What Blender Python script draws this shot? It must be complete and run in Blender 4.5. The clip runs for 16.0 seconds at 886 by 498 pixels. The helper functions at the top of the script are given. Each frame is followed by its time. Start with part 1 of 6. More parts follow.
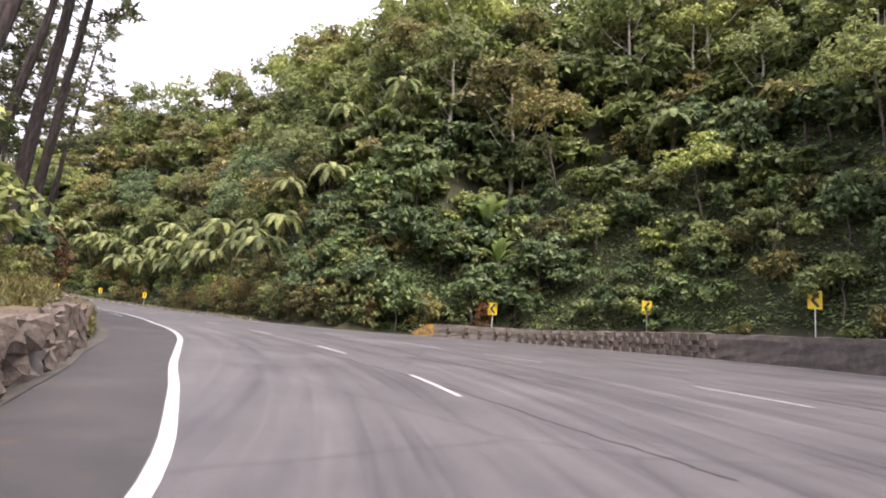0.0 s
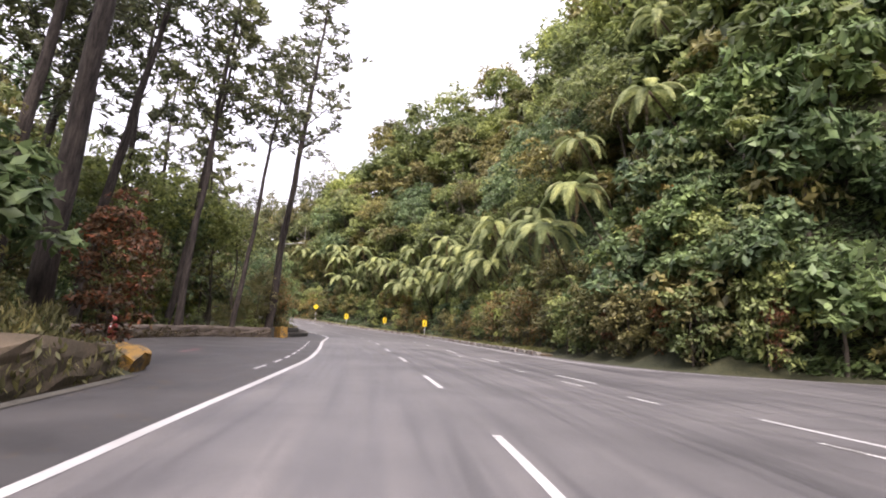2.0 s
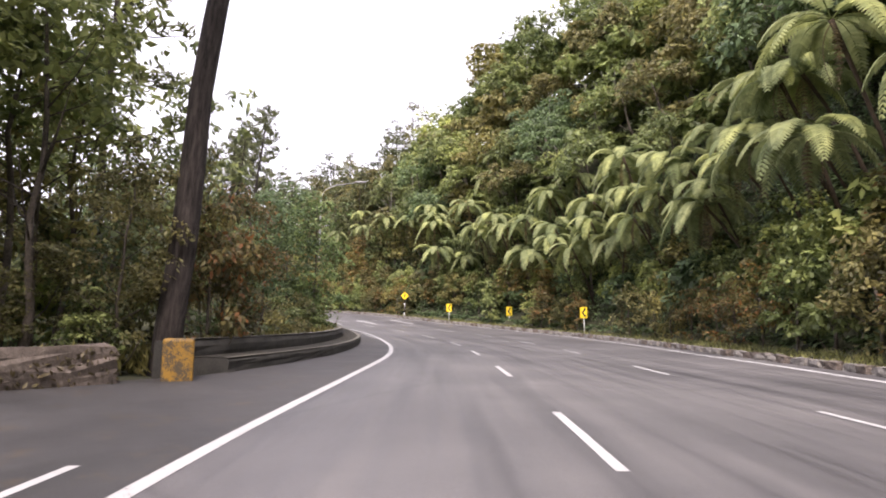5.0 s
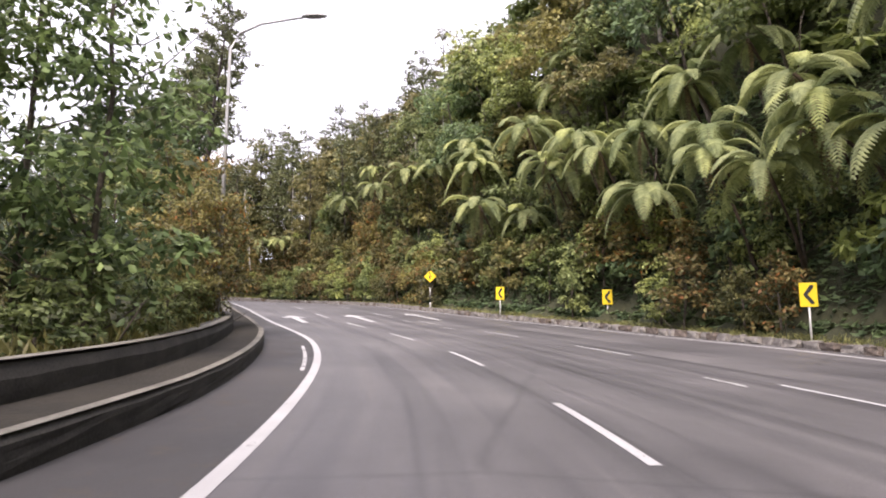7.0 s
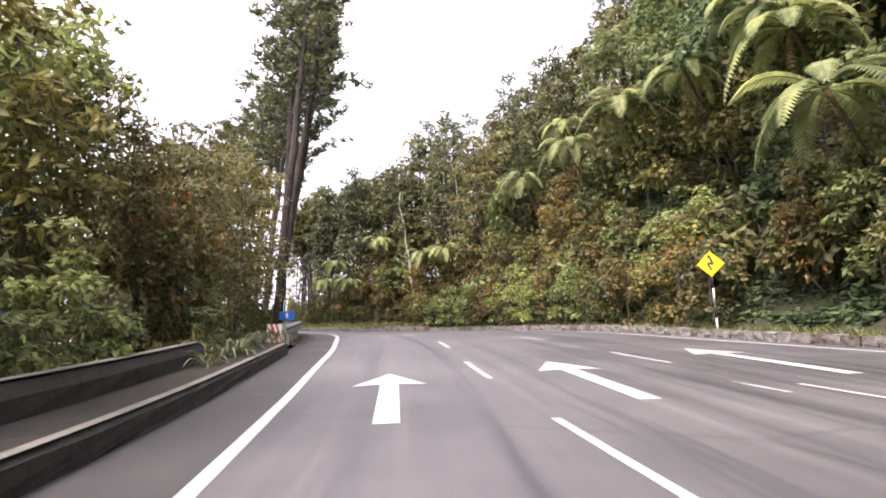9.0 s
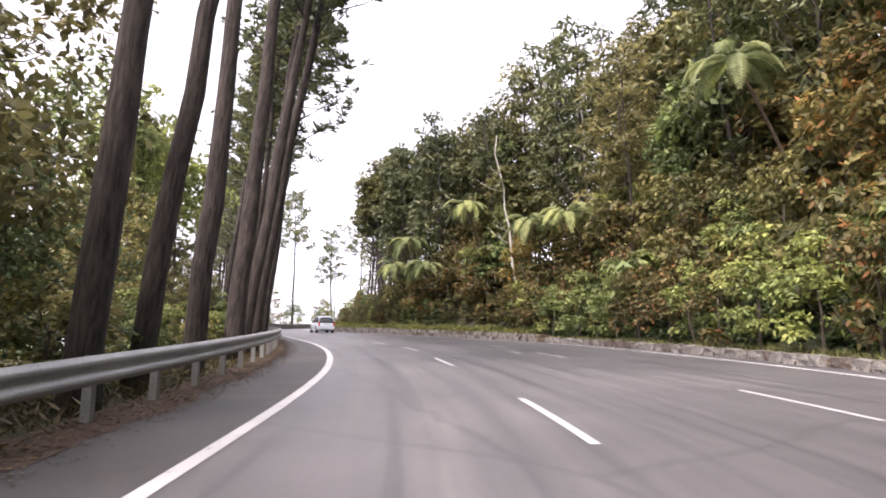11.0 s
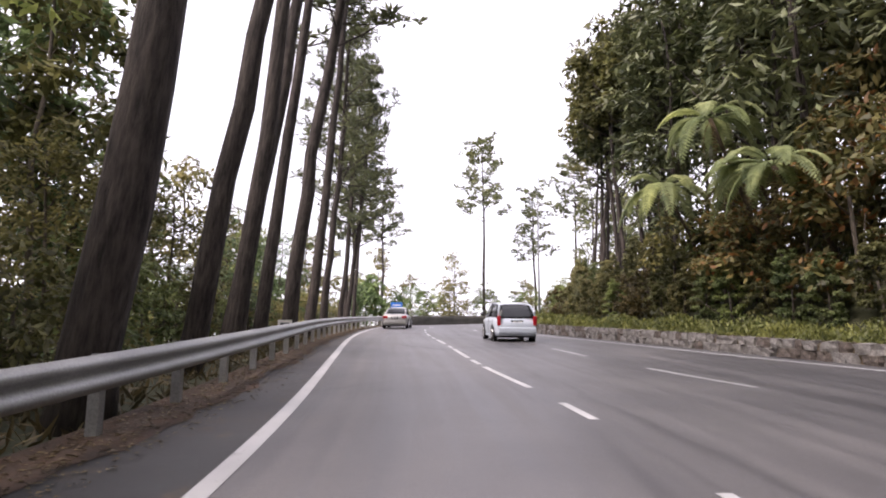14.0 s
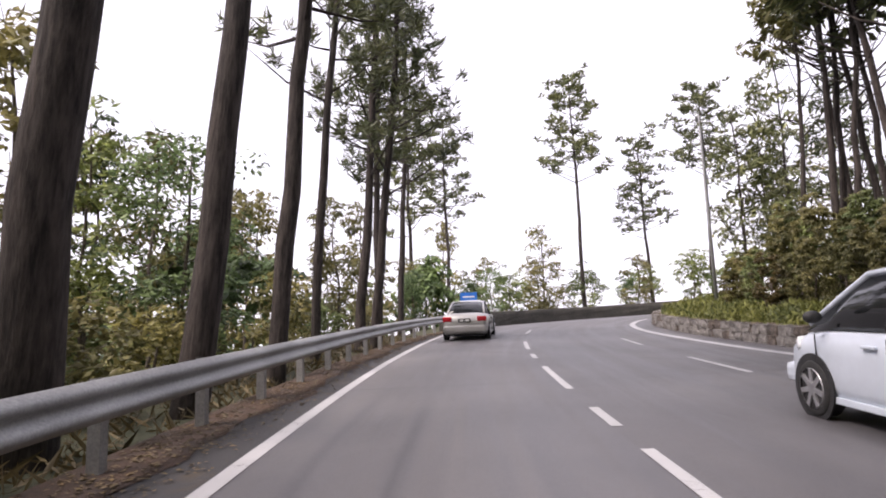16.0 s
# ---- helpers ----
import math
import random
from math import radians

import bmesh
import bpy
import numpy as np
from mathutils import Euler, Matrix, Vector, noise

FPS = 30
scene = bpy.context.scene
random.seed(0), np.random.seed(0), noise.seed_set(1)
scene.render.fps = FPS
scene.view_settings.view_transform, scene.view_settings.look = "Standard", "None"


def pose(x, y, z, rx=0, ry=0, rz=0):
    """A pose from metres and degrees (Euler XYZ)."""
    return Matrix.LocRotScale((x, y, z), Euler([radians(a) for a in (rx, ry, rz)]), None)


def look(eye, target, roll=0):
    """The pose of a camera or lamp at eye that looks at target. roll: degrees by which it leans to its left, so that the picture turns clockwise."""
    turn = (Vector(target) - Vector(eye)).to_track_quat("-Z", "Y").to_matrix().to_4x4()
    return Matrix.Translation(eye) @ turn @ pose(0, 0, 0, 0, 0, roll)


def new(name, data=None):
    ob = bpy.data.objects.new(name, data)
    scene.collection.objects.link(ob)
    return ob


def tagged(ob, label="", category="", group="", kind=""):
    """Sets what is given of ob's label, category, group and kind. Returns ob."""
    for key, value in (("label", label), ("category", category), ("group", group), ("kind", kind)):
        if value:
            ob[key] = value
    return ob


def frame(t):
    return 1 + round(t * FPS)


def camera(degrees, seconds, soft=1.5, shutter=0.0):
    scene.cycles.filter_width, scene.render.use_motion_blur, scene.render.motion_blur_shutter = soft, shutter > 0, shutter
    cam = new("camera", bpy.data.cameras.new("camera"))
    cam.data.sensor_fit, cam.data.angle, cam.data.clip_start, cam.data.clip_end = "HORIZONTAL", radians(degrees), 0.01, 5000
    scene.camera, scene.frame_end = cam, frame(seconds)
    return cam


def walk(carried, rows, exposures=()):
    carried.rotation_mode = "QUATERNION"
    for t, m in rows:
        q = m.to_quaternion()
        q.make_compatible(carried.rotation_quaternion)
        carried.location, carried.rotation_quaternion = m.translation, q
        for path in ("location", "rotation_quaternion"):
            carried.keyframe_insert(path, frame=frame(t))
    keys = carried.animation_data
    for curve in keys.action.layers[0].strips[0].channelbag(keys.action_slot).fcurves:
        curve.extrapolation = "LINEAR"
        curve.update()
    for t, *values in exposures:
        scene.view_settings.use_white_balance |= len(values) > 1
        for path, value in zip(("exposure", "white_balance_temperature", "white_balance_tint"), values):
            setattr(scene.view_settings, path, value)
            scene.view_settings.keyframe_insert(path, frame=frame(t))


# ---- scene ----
# ---- camera ----
cam = camera(71.5, 16.0, 1.9)
# seconds, x, y, z, heading to the left of +y, tilt up, lean
CAMERA_ROWS = (
    (0, -0.22, 0.12, 0.36, -0.24, 8.49, 3.80),
    (0.5, -1.05, 6.64, 0.65, 7.19, 7.80, 3.14),
    (1, -2.23, 12.85, 0.93, 14.06, 8.19, 2.63),
    (1.5, -4.02, 18.59, 1.17, 20.60, 9.29, 2.49),
    (2, -6.56, 24.02, 1.37, 26.78, 9.04, 2.34),
    (2.5, -9.57, 29.05, 1.53, 31.33, 8.80, 2.04),
    (3, -12.85, 34.21, 1.71, 33.52, 8.46, 1.21),
    (3.5, -16.18, 39.44, 1.91, 34.81, 8.49, 0.58),
    (4, -19.86, 44.49, 2.08, 35.74, 8.69, 0.08),
    (4.5, -23.48, 49.60, 2.24, 36.25, 8.10, 0.12),
    (5, -27.27, 54.71, 2.45, 36.75, 8.26, 0.40),
    (5.5, -31.17, 59.87, 2.67, 37.28, 8.28, 0.68),
    (6, -35.17, 65.04, 2.88, 37.85, 8.30, 1.02),
    (6.5, -39.21, 70.19, 3.03, 38.12, 7.60, 1.10),
    (7, -43.20, 75.15, 3.20, 40.35, 7.64, 0.10),
    (7.5, -47.22, 79.52, 3.42, 44.58, 8.14, -0.89),
    (8, -51.45, 83.58, 3.70, 49.22, 8.89, -1.57),
    (8.5, -56.18, 87.27, 4.02, 53.84, 9.58, -2.17),
    (9, -61.06, 90.41, 4.38, 57.53, 10.02, -2.05),
    (9.5, -65.87, 93.28, 4.78, 60.14, 9.80, -1.90),
    (10, -71.03, 95.97, 5.28, 61.45, 10.23, -1.38),
    (10.5, -76.24, 98.67, 5.79, 63.10, 10.01, -0.75),
    (11, -81.55, 101.16, 6.32, 66.34, 9.76, -0.31),
    (11.5, -86.96, 103.32, 6.77, 69.57, 9.32, 0.07),
    (12, -92.40, 105.10, 7.12, 73.23, 8.62, 0.28),
    (12.5, -97.77, 106.59, 7.41, 75.65, 8.47, 0.30),
    (13, -103.15, 107.79, 7.69, 78.77, 8.47, 0.60),
    (13.5, -108.59, 108.69, 7.96, 82.25, 8.13, 0.96),
    (14, -113.95, 109.34, 8.24, 85.57, 8.76, 0.25),
    (14.5, -118.96, 109.64, 8.56, 88.82, 9.42, -0.86),
    (15, -123.63, 109.72, 8.86, 91.04, 8.77, -1.21),
    (15.5, -128.25, 109.66, 9.18, 91.97, 8.65, -1.97),
    (16, -132.98, 109.55, 9.41, 92.29, 8.05, -2.04),
)
walk(cam, [(t, pose(x, y, z, 90 + tilt, 0, turn) @ pose(0, 0, 0, 0, 0, lean)) for t, x, y, z, turn, tilt, lean in CAMERA_ROWS],
     [(t, stops, 6420, 25) for t, stops in ((0, 0.75), (1.5, 0.72), (3, 0.97), (4, 0.85), (6.5, 0.65), (7.2, 0.7), (8.5, 0.95), (9.5, 0.88), (12, 0.84), (13, 0.7), (14.5, 0.53), (16, 0.31))])

# ---- sky and sun ----
world = bpy.data.worlds.new("overcast_sky")
scene.world = world
world.use_nodes = True
_wn, _wl = world.node_tree.nodes, world.node_tree.links
_wn.clear()
_sky = _wn.new("ShaderNodeTexSky")
_sky.sky_type, _sky.sun_disc = "NISHITA", False
_sky.sun_elevation, _sky.sun_rotation = radians(54), radians(150)
_sky.air_density, _sky.dust_density = 1.0, 3.0
_thin = _wn.new("ShaderNodeVectorMath")
_thin.operation = "SCALE"
_thin.inputs["Scale"].default_value = 0.10
_cloud = _wn.new("ShaderNodeMix")
_cloud.data_type = "RGBA"
_cloud.inputs["Factor"].default_value = 0.85
_cloud.inputs["B"].default_value = (1.25, 1.27, 1.32, 1)
_bg = _wn.new("ShaderNodeBackground")
_wo = _wn.new("ShaderNodeOutputWorld")
_wl.new(_sky.outputs[0], _thin.inputs[0])
_wl.new(_thin.outputs[0], _cloud.inputs["A"])
_wl.new(_cloud.outputs["Result"], _bg.inputs[0])
_wl.new(_bg.outputs[0], _wo.inputs[0])
_sun = bpy.data.lights.new("sun", "SUN")
_sun.energy, _sun.angle, _sun.color = 4.6, radians(30), (1.0, 0.93, 0.80)
sun = new("sun", _sun)
sun.matrix_world = look((0, 0, 60), (-0.29 * 60, 0.51 * 60, 60 - 0.81 * 60))
scene.view_settings.exposure = 0.0

# ---- materials ----
def material(name):
    m = bpy.data.materials.new(name)
    m.use_nodes = True
    n = m.node_tree.nodes
    return m, n, m.node_tree.links, n["Principled BSDF"]


def ramp_of(nodes, links, source, stops):
    r = nodes.new("ShaderNodeValToRGB")
    while len(r.color_ramp.elements) < len(stops):
        r.color_ramp.elements.new(0.5)
    for e, (p, c) in zip(r.color_ramp.elements, stops):
        e.position, e.color = p, (*c, 1)
    links.new(source, r.inputs[0])
    return r.outputs[0]


def noise_of(nodes, links, vector, scale, detail=5, rough=0.6):
    t = nodes.new("ShaderNodeTexNoise")
    t.inputs["Scale"].default_value, t.inputs["Detail"].default_value, t.inputs["Roughness"].default_value = scale, detail, rough
    if vector is not None:
        links.new(vector, t.inputs["Vector"])
    return t.outputs[0]


def blend(nodes, links, a, b, fac, mode="MIX"):
    x = nodes.new("ShaderNodeMix")
    x.data_type, x.blend_type = "RGBA", mode
    for key, v in (("A", a), ("B", b), ("Factor", fac)):
        if hasattr(v, "default_value"):
            links.new(v, x.inputs[key])
        else:
            x.inputs[key].default_value = v if key == "Factor" else (*v, 1)
    return x.outputs["Result"]


def bump(nodes, links, bsdf, height, strength, distance=0.02):
    b = nodes.new("ShaderNodeBump")
    b.inputs["Strength"].default_value, b.inputs["Distance"].default_value = strength, distance
    links.new(height, b.inputs["Height"])
    links.new(b.outputs[0], bsdf.inputs["Normal"])


def plain(name, c0, c1, scale=3.0, rough=0.6, metal=0.0, relief=0.25, fine=40.0, distance=0.01):
    """A surface whose colour wanders between two tones, with a fine grain."""
    m, n, l, b = material(name)
    co = n.new("ShaderNodeTexCoord").outputs["Object"]
    big = noise_of(n, l, co, scale)
    small = noise_of(n, l, co, fine, 4, 0.7)
    mixed = n.new("ShaderNodeMath")
    mixed.operation = "ADD"
    l.new(big, mixed.inputs[0])
    l.new(small, mixed.inputs[1])
    half = n.new("ShaderNodeMath")
    half.operation = "MULTIPLY"
    half.inputs[1].default_value = 0.5
    l.new(mixed.outputs[0], half.inputs[0])
    l.new(ramp_of(n, l, half.outputs[0], ((0.36, c0), (0.64, c1))), b.inputs["Base Color"])
    b.inputs["Roughness"].default_value, b.inputs["Metallic"].default_value = rough, metal
    if relief:
        bump(n, l, b, small, relief, distance)
    return m


def leaf_material(name, dark, mid, light, tip=None, glow=0.35, rough=0.48):
    """Leaves: each leaf and each plant has a tone of its own, and light comes through them."""
    m, n, l, b = material(name)
    dark, mid, light = (tuple(v + (sum(c) / 3 - v) * 0.17 for v in c) for c in (dark, mid, light))
    isl = n.new("ShaderNodeNewGeometry").outputs["Random Per Island"]
    stops = [(0.0, dark), (0.45, mid), (0.93, light)]
    if tip:
        stops = [(0.0, dark), (0.4, mid), (0.74, light), (0.95, tip)]
    col = ramp_of(n, l, isl, stops)
    obj = n.new("ShaderNodeObjectInfo").outputs["Random"]
    tone = ramp_of(n, l, obj, ((0.0, (0.62, 0.68, 0.60)), (0.5, (1.0, 1.0, 1.0)), (1.0, (1.26, 1.25, 1.0))))
    col = blend(n, l, col, tone, 1.0, "MULTIPLY")
    patch = noise_of(n, l, n.new("ShaderNodeTexCoord").outputs["Object"], 0.9, 3)
    col = blend(n, l, col, ramp_of(n, l, patch, ((0.34, (0.62, 0.68, 0.66)), (0.66, (1.35, 1.28, 1.05)))), 1.0, "MULTIPLY")
    l.new(col, b.inputs["Base Color"])
    b.inputs["Roughness"].default_value = rough
    b.inputs["Specular IOR Level"].default_value = 0.35
    tr = n.new("ShaderNodeBsdfTranslucent")
    l.new(col, tr.inputs[0])
    mx = n.new("ShaderNodeMixShader")
    mx.inputs[0].default_value = glow
    l.new(b.outputs[0], mx.inputs[1])
    l.new(tr.outputs[0], mx.inputs[2])
    l.new(mx.outputs[0], n["Material Output"].inputs[0])
    return m


def asphalt_material():
    m, n, l, b = material("asphalt")
    uv = n.new("ShaderNodeUVMap").outputs[0]
    sep = n.new("ShaderNodeSeparateXYZ")
    l.new(uv, sep.inputs[0])
    co = n.new("ShaderNodeTexCoord").outputs["Object"]
    grain = noise_of(n, l, co, 55, 3, 0.8)
    stain = noise_of(n, l, co, 0.22, 6, 0.6)
    # long streaks that run with the traffic
    mp = n.new("ShaderNodeMapping")
    mp.inputs["Scale"].default_value = (1.1, 0.035, 1.0)
    l.new(uv, mp.inputs[0])
    streak = noise_of(n, l, mp.outputs[0], 1.6, 5, 0.65)
    # cracks and sealed joints
    warp = blend(n, l, co, noise_of(n, l, co, 0.5, 4), 0.35)
    vor = n.new("ShaderNodeTexVoronoi")
    vor.feature = "DISTANCE_TO_EDGE"
    vor.inputs["Scale"].default_value = 0.16
    l.new(warp, vor.inputs["Vector"])
    col = ramp_of(n, l, stain, ((0.28, (0.062, 0.060, 0.063)), (0.5, (0.090, 0.087, 0.090)), (0.72, (0.122, 0.117, 0.118))))
    col = blend(n, l, col, ramp_of(n, l, streak, ((0.30, (0.55, 0.55, 0.58)), (0.46, (0.95, 0.95, 0.96)), (0.58, (1.08, 1.07, 1.06)), (0.72, (1.38, 1.35, 1.32)))), 1.0, "MULTIPLY")
    col = blend(n, l, col, ramp_of(n, l, grain, ((0.25, (0.72, 0.72, 0.72)), (0.75, (1.3, 1.3, 1.3)))), 1.0, "MULTIPLY")
    col = blend(n, l, (0.035, 0.035, 0.037), col, ramp_of(n, l, vor.outputs["Distance"], ((0.0, (0.62, 0.62, 0.62)), (0.009, (1, 1, 1)))))
    l.new(col, b.inputs["Base Color"])
    l.new(ramp_of(n, l, streak, ((0.3, (0.42, 0.42, 0.42)), (0.7, (0.62, 0.62, 0.62)))), b.inputs["Roughness"])
    bump(n, l, b, grain, 0.35, 0.008)
    return m


def worn_paint(name, paint, under, amount, scale=2.2):
    m, n, l, b = material(name)
    co = n.new("ShaderNodeTexCoord").outputs["Object"]
    w = noise_of(n, l, co, scale, 8, 0.75)
    f = noise_of(n, l, co, 45, 3, 0.8)
    tint = ramp_of(n, l, noise_of(n, l, co, 0.6, 4), ((0.3, tuple(0.78 * v for v in paint)), (0.7, paint)))
    both = blend(n, l, w, f, 0.35)
    l.new(blend(n, l, tint, under, ramp_of(n, l, both, ((amount, (0, 0, 0)), (amount + 0.06, (1, 1, 1))))), b.inputs["Base Color"])
    b.inputs["Roughness"].default_value = 0.6
    bump(n, l, b, f, 0.2, 0.004)
    return m


def shoulder_material():
    """Dark worn asphalt of uneven tone, with soil and leaf litter gathered in patches."""
    m, n, l, b = material("dark_shoulder")
    co = n.new("ShaderNodeTexCoord").outputs["Object"]
    grain = noise_of(n, l, co, 55, 3, 0.8)
    stain = noise_of(n, l, co, 0.35, 6, 0.65)
    litter = noise_of(n, l, co, 1.7, 8, 0.75)
    col = ramp_of(n, l, stain, ((0.30, (0.026, 0.025, 0.026)), (0.55, (0.046, 0.044, 0.045)), (0.75, (0.070, 0.066, 0.066))))
    col = blend(n, l, col, ramp_of(n, l, grain, ((0.25, (0.70, 0.70, 0.70)), (0.75, (1.3, 1.3, 1.3)))), 1.0, "MULTIPLY")
    col = blend(n, l, col, (0.070, 0.052, 0.034), ramp_of(n, l, litter, ((0.56, (0, 0, 0)), (0.68, (0.8, 0.8, 0.8)))))
    l.new(col, b.inputs["Base Color"])
    l.new(ramp_of(n, l, stain, ((0.3, (0.55, 0.55, 0.55)), (0.7, (0.85, 0.85, 0.85)))), b.inputs["Roughness"])
    bump(n, l, b, grain, 0.4, 0.008)
    return m


M = {}
M["shoulder"] = shoulder_material()
M["dark_soil"] = plain("dark_soil", (0.012, 0.011, 0.008), (0.034, 0.029, 0.021), 1.2, 0.95, relief=0.6, fine=14, distance=0.04)
M["asphalt"] = asphalt_material()
M["line"] = worn_paint("line_paint", (0.44, 0.44, 0.445), (0.16, 0.155, 0.155), 0.575)
M["faded_line"] = worn_paint("faded_line_paint", (0.50, 0.50, 0.50), (0.13, 0.125, 0.125), 0.50)
M["red_line"] = worn_paint("faded_red_paint", (0.15, 0.055, 0.062), (0.05, 0.047, 0.047), 0.47)
M["yellow_paint"] = worn_paint("yellow_masonry_paint", (0.33, 0.18, 0.022), (0.07, 0.052, 0.03), 0.47, 4.0)
M["tar"] = plain("dark_tar_seal", (0.018, 0.018, 0.019), (0.040, 0.039, 0.040), 3.0, 0.6, relief=0.3, fine=40, distance=0.005)
M["ground"] = plain("forest_floor", (0.016, 0.022, 0.010), (0.058, 0.058, 0.026), 0.35, 0.95, relief=0.6, fine=7, distance=0.08)
M["verge"] = plain("verge_soil", (0.050, 0.042, 0.025), (0.16, 0.12, 0.08), 0.8, 0.95, relief=0.6, fine=14, distance=0.05)
M["stone"] = plain("rubble_stone", (0.060, 0.048, 0.040), (0.19, 0.155, 0.13), 1.4, 0.9, relief=0.7, fine=11, distance=0.05)
M["pale_stone"] = plain("pale_kerb_stone", (0.11, 0.10, 0.09), (0.33, 0.31, 0.285), 1.3, 0.9, relief=0.7, fine=12, distance=0.04)
M["mortar"] = plain("mortar", (0.055, 0.048, 0.042), (0.135, 0.118, 0.104), 2, 0.95, relief=0.6, fine=16, distance=0.03)
M["concrete"] = plain("mossy_concrete", (0.030, 0.029, 0.024), (0.10, 0.093, 0.078), 0.9, 0.9, relief=0.5, fine=18, distance=0.02)
M["kerb_top"] = plain("pale_concrete", (0.09, 0.085, 0.072), (0.24, 0.225, 0.195), 1.2, 0.9, relief=0.4, fine=22)
M["steel"] = plain("galvanised_steel", (0.22, 0.225, 0.225), (0.42, 0.425, 0.42), 0.8, 0.5, 0.5, relief=0.2)
M["sign_yellow"] = plain("sign_yellow", (0.76, 0.55, 0.010), (0.86, 0.64, 0.02), 2, 0.4, relief=0.0)
M["sign_black"] = plain("sign_black", (0.012, 0.012, 0.012), (0.03, 0.03, 0.03), 4, 0.45, relief=0.0)
M["sign_blue"] = plain("sign_blue", (0.02, 0.13, 0.48), (0.03, 0.18, 0.60), 3, 0.4, relief=0.0)
M["sign_red"] = plain("sign_red", (0.48, 0.06, 0.05), (0.62, 0.10, 0.07), 3, 0.5, relief=0.0)
M["bin_red"] = worn_paint("faded_red_enamel", (0.34, 0.055, 0.050), (0.10, 0.05, 0.04), 0.60, 5.0)
M["trim_dark"] = plain("dark_band", (0.03, 0.02, 0.02), (0.07, 0.05, 0.05), 5, 0.7, relief=0.1)
M["white"] = plain("white_enamel", (0.62, 0.62, 0.60), (0.80, 0.80, 0.79), 4, 0.5, relief=0.05)


def bark_material(name, dark, light):
    """Bark with long furrows up the trunk and blotches of lichen."""
    m, n, l, b = material(name)
    co = n.new("ShaderNodeTexCoord").outputs["Object"]
    mp = n.new("ShaderNodeMapping")
    mp.inputs["Scale"].default_value = (1.0, 1.0, 0.16)
    l.new(co, mp.inputs[0])
    furrow = noise_of(n, l, mp.outputs[0], 11.0, 6, 0.7)
    col = ramp_of(n, l, furrow, ((0.36, dark), (0.62, light)))
    blotch = noise_of(n, l, co, 0.9, 4, 0.6)
    col = blend(n, l, col, ramp_of(n, l, blotch, ((0.3, (0.65, 0.63, 0.62)), (0.7, (1.25, 1.25, 1.22)))), 1.0, "MULTIPLY")
    l.new(col, b.inputs["Base Color"])
    b.inputs["Roughness"].default_value = 0.95
    bump(n, l, b, furrow, 0.9, 0.06)
    return m


M["bark_pine"] = bark_material("pine_bark", (0.013, 0.010, 0.009), (0.075, 0.061, 0.055))
M["bark"] = plain("brown_bark", (0.040, 0.032, 0.024), (0.15, 0.125, 0.10), 2.0, 0.95, relief=0.8, fine=16, distance=0.03)
M["bark_pale"] = plain("pale_bark", (0.20, 0.19, 0.16), (0.46, 0.43, 0.37), 2.0, 0.9, relief=0.5, fine=18, distance=0.02)
M["fern_trunk"] = plain("fibrous_fern_trunk", (0.030, 0.022, 0.015), (0.12, 0.085, 0.055), 3.0, 0.98, relief=0.9, fine=30, distance=0.03)
M["bark_white"] = plain("pale_bare_bark", (0.34, 0.32, 0.28), (0.62, 0.60, 0.55), 2.0, 0.9, relief=0.4, fine=18, distance=0.02)
M["dead_frond"] = leaf_material("dead_frond", (0.092, 0.065, 0.034), (0.154, 0.108, 0.056), (0.231, 0.162, 0.084), None, 0.2)
M["leaf_green"] = leaf_material("leaf_green", (0.089, 0.109, 0.042), (0.179, 0.219, 0.085), (0.315, 0.383, 0.149), None, 0.42)
M["leaf_yellow"] = leaf_material("leaf_yellow_green", (0.135, 0.165, 0.055), (0.265, 0.310, 0.105), (0.420, 0.490, 0.170), None, 0.42)
M["leaf_blue"] = leaf_material("leaf_deep_green", (0.058, 0.085, 0.039), (0.114, 0.172, 0.079), (0.216, 0.326, 0.151), None, 0.42)
M["leaf_red"] = leaf_material("leaf_red_tipped", (0.075, 0.070, 0.028), (0.172, 0.150, 0.056), (0.275, 0.230, 0.084), (0.310, 0.140, 0.062), 0.4)
M["leaf_bronze"] = leaf_material("leaf_bronze", (0.050, 0.040, 0.022), (0.130, 0.075, 0.040), (0.240, 0.105, 0.055), (0.330, 0.110, 0.060), 0.4)
M["leaf_olive"] = leaf_material("leaf_olive", (0.085, 0.080, 0.032), (0.182, 0.168, 0.066), (0.310, 0.285, 0.115), None, 0.42)
M["fern"] = leaf_material("fern_frond", (0.195, 0.235, 0.105), (0.255, 0.300, 0.140), (0.315, 0.365, 0.175), None, 0.42, 0.72)
M["banana"] = leaf_material("banana_leaf", (0.21, 0.294, 0.084), (0.3, 0.42, 0.12), (0.39, 0.546, 0.156), None, 0.4)
M["needle"] = leaf_material("pine_needles", (0.049, 0.055, 0.026), (0.108, 0.123, 0.060), (0.183, 0.210, 0.101), None, 0.25)
M["grass"] = leaf_material("verge_grass", (0.098, 0.102, 0.038), (0.196, 0.204, 0.075), (0.314, 0.326, 0.120), None, 0.35)
M["leaf_clipped"] = leaf_material("clipped_shrub_leaf", (0.045, 0.040, 0.014), (0.110, 0.085, 0.026), (0.190, 0.130, 0.040), None, 0.30)
M["litter"] = plain("leaf_litter", (0.020, 0.017, 0.015), (0.095, 0.054, 0.033), 2.4, 0.9, 0.0, 0.6, 55.0, 0.02)
# darker copy of the concrete: the trees' shade is put into its tones
M["mossy_shaded"] = plain("mossy_concrete_in_shade", (0.018, 0.018, 0.016), (0.060, 0.056, 0.049), 2.2, 0.9, 0.0, 0.45, 30.0, 0.01)
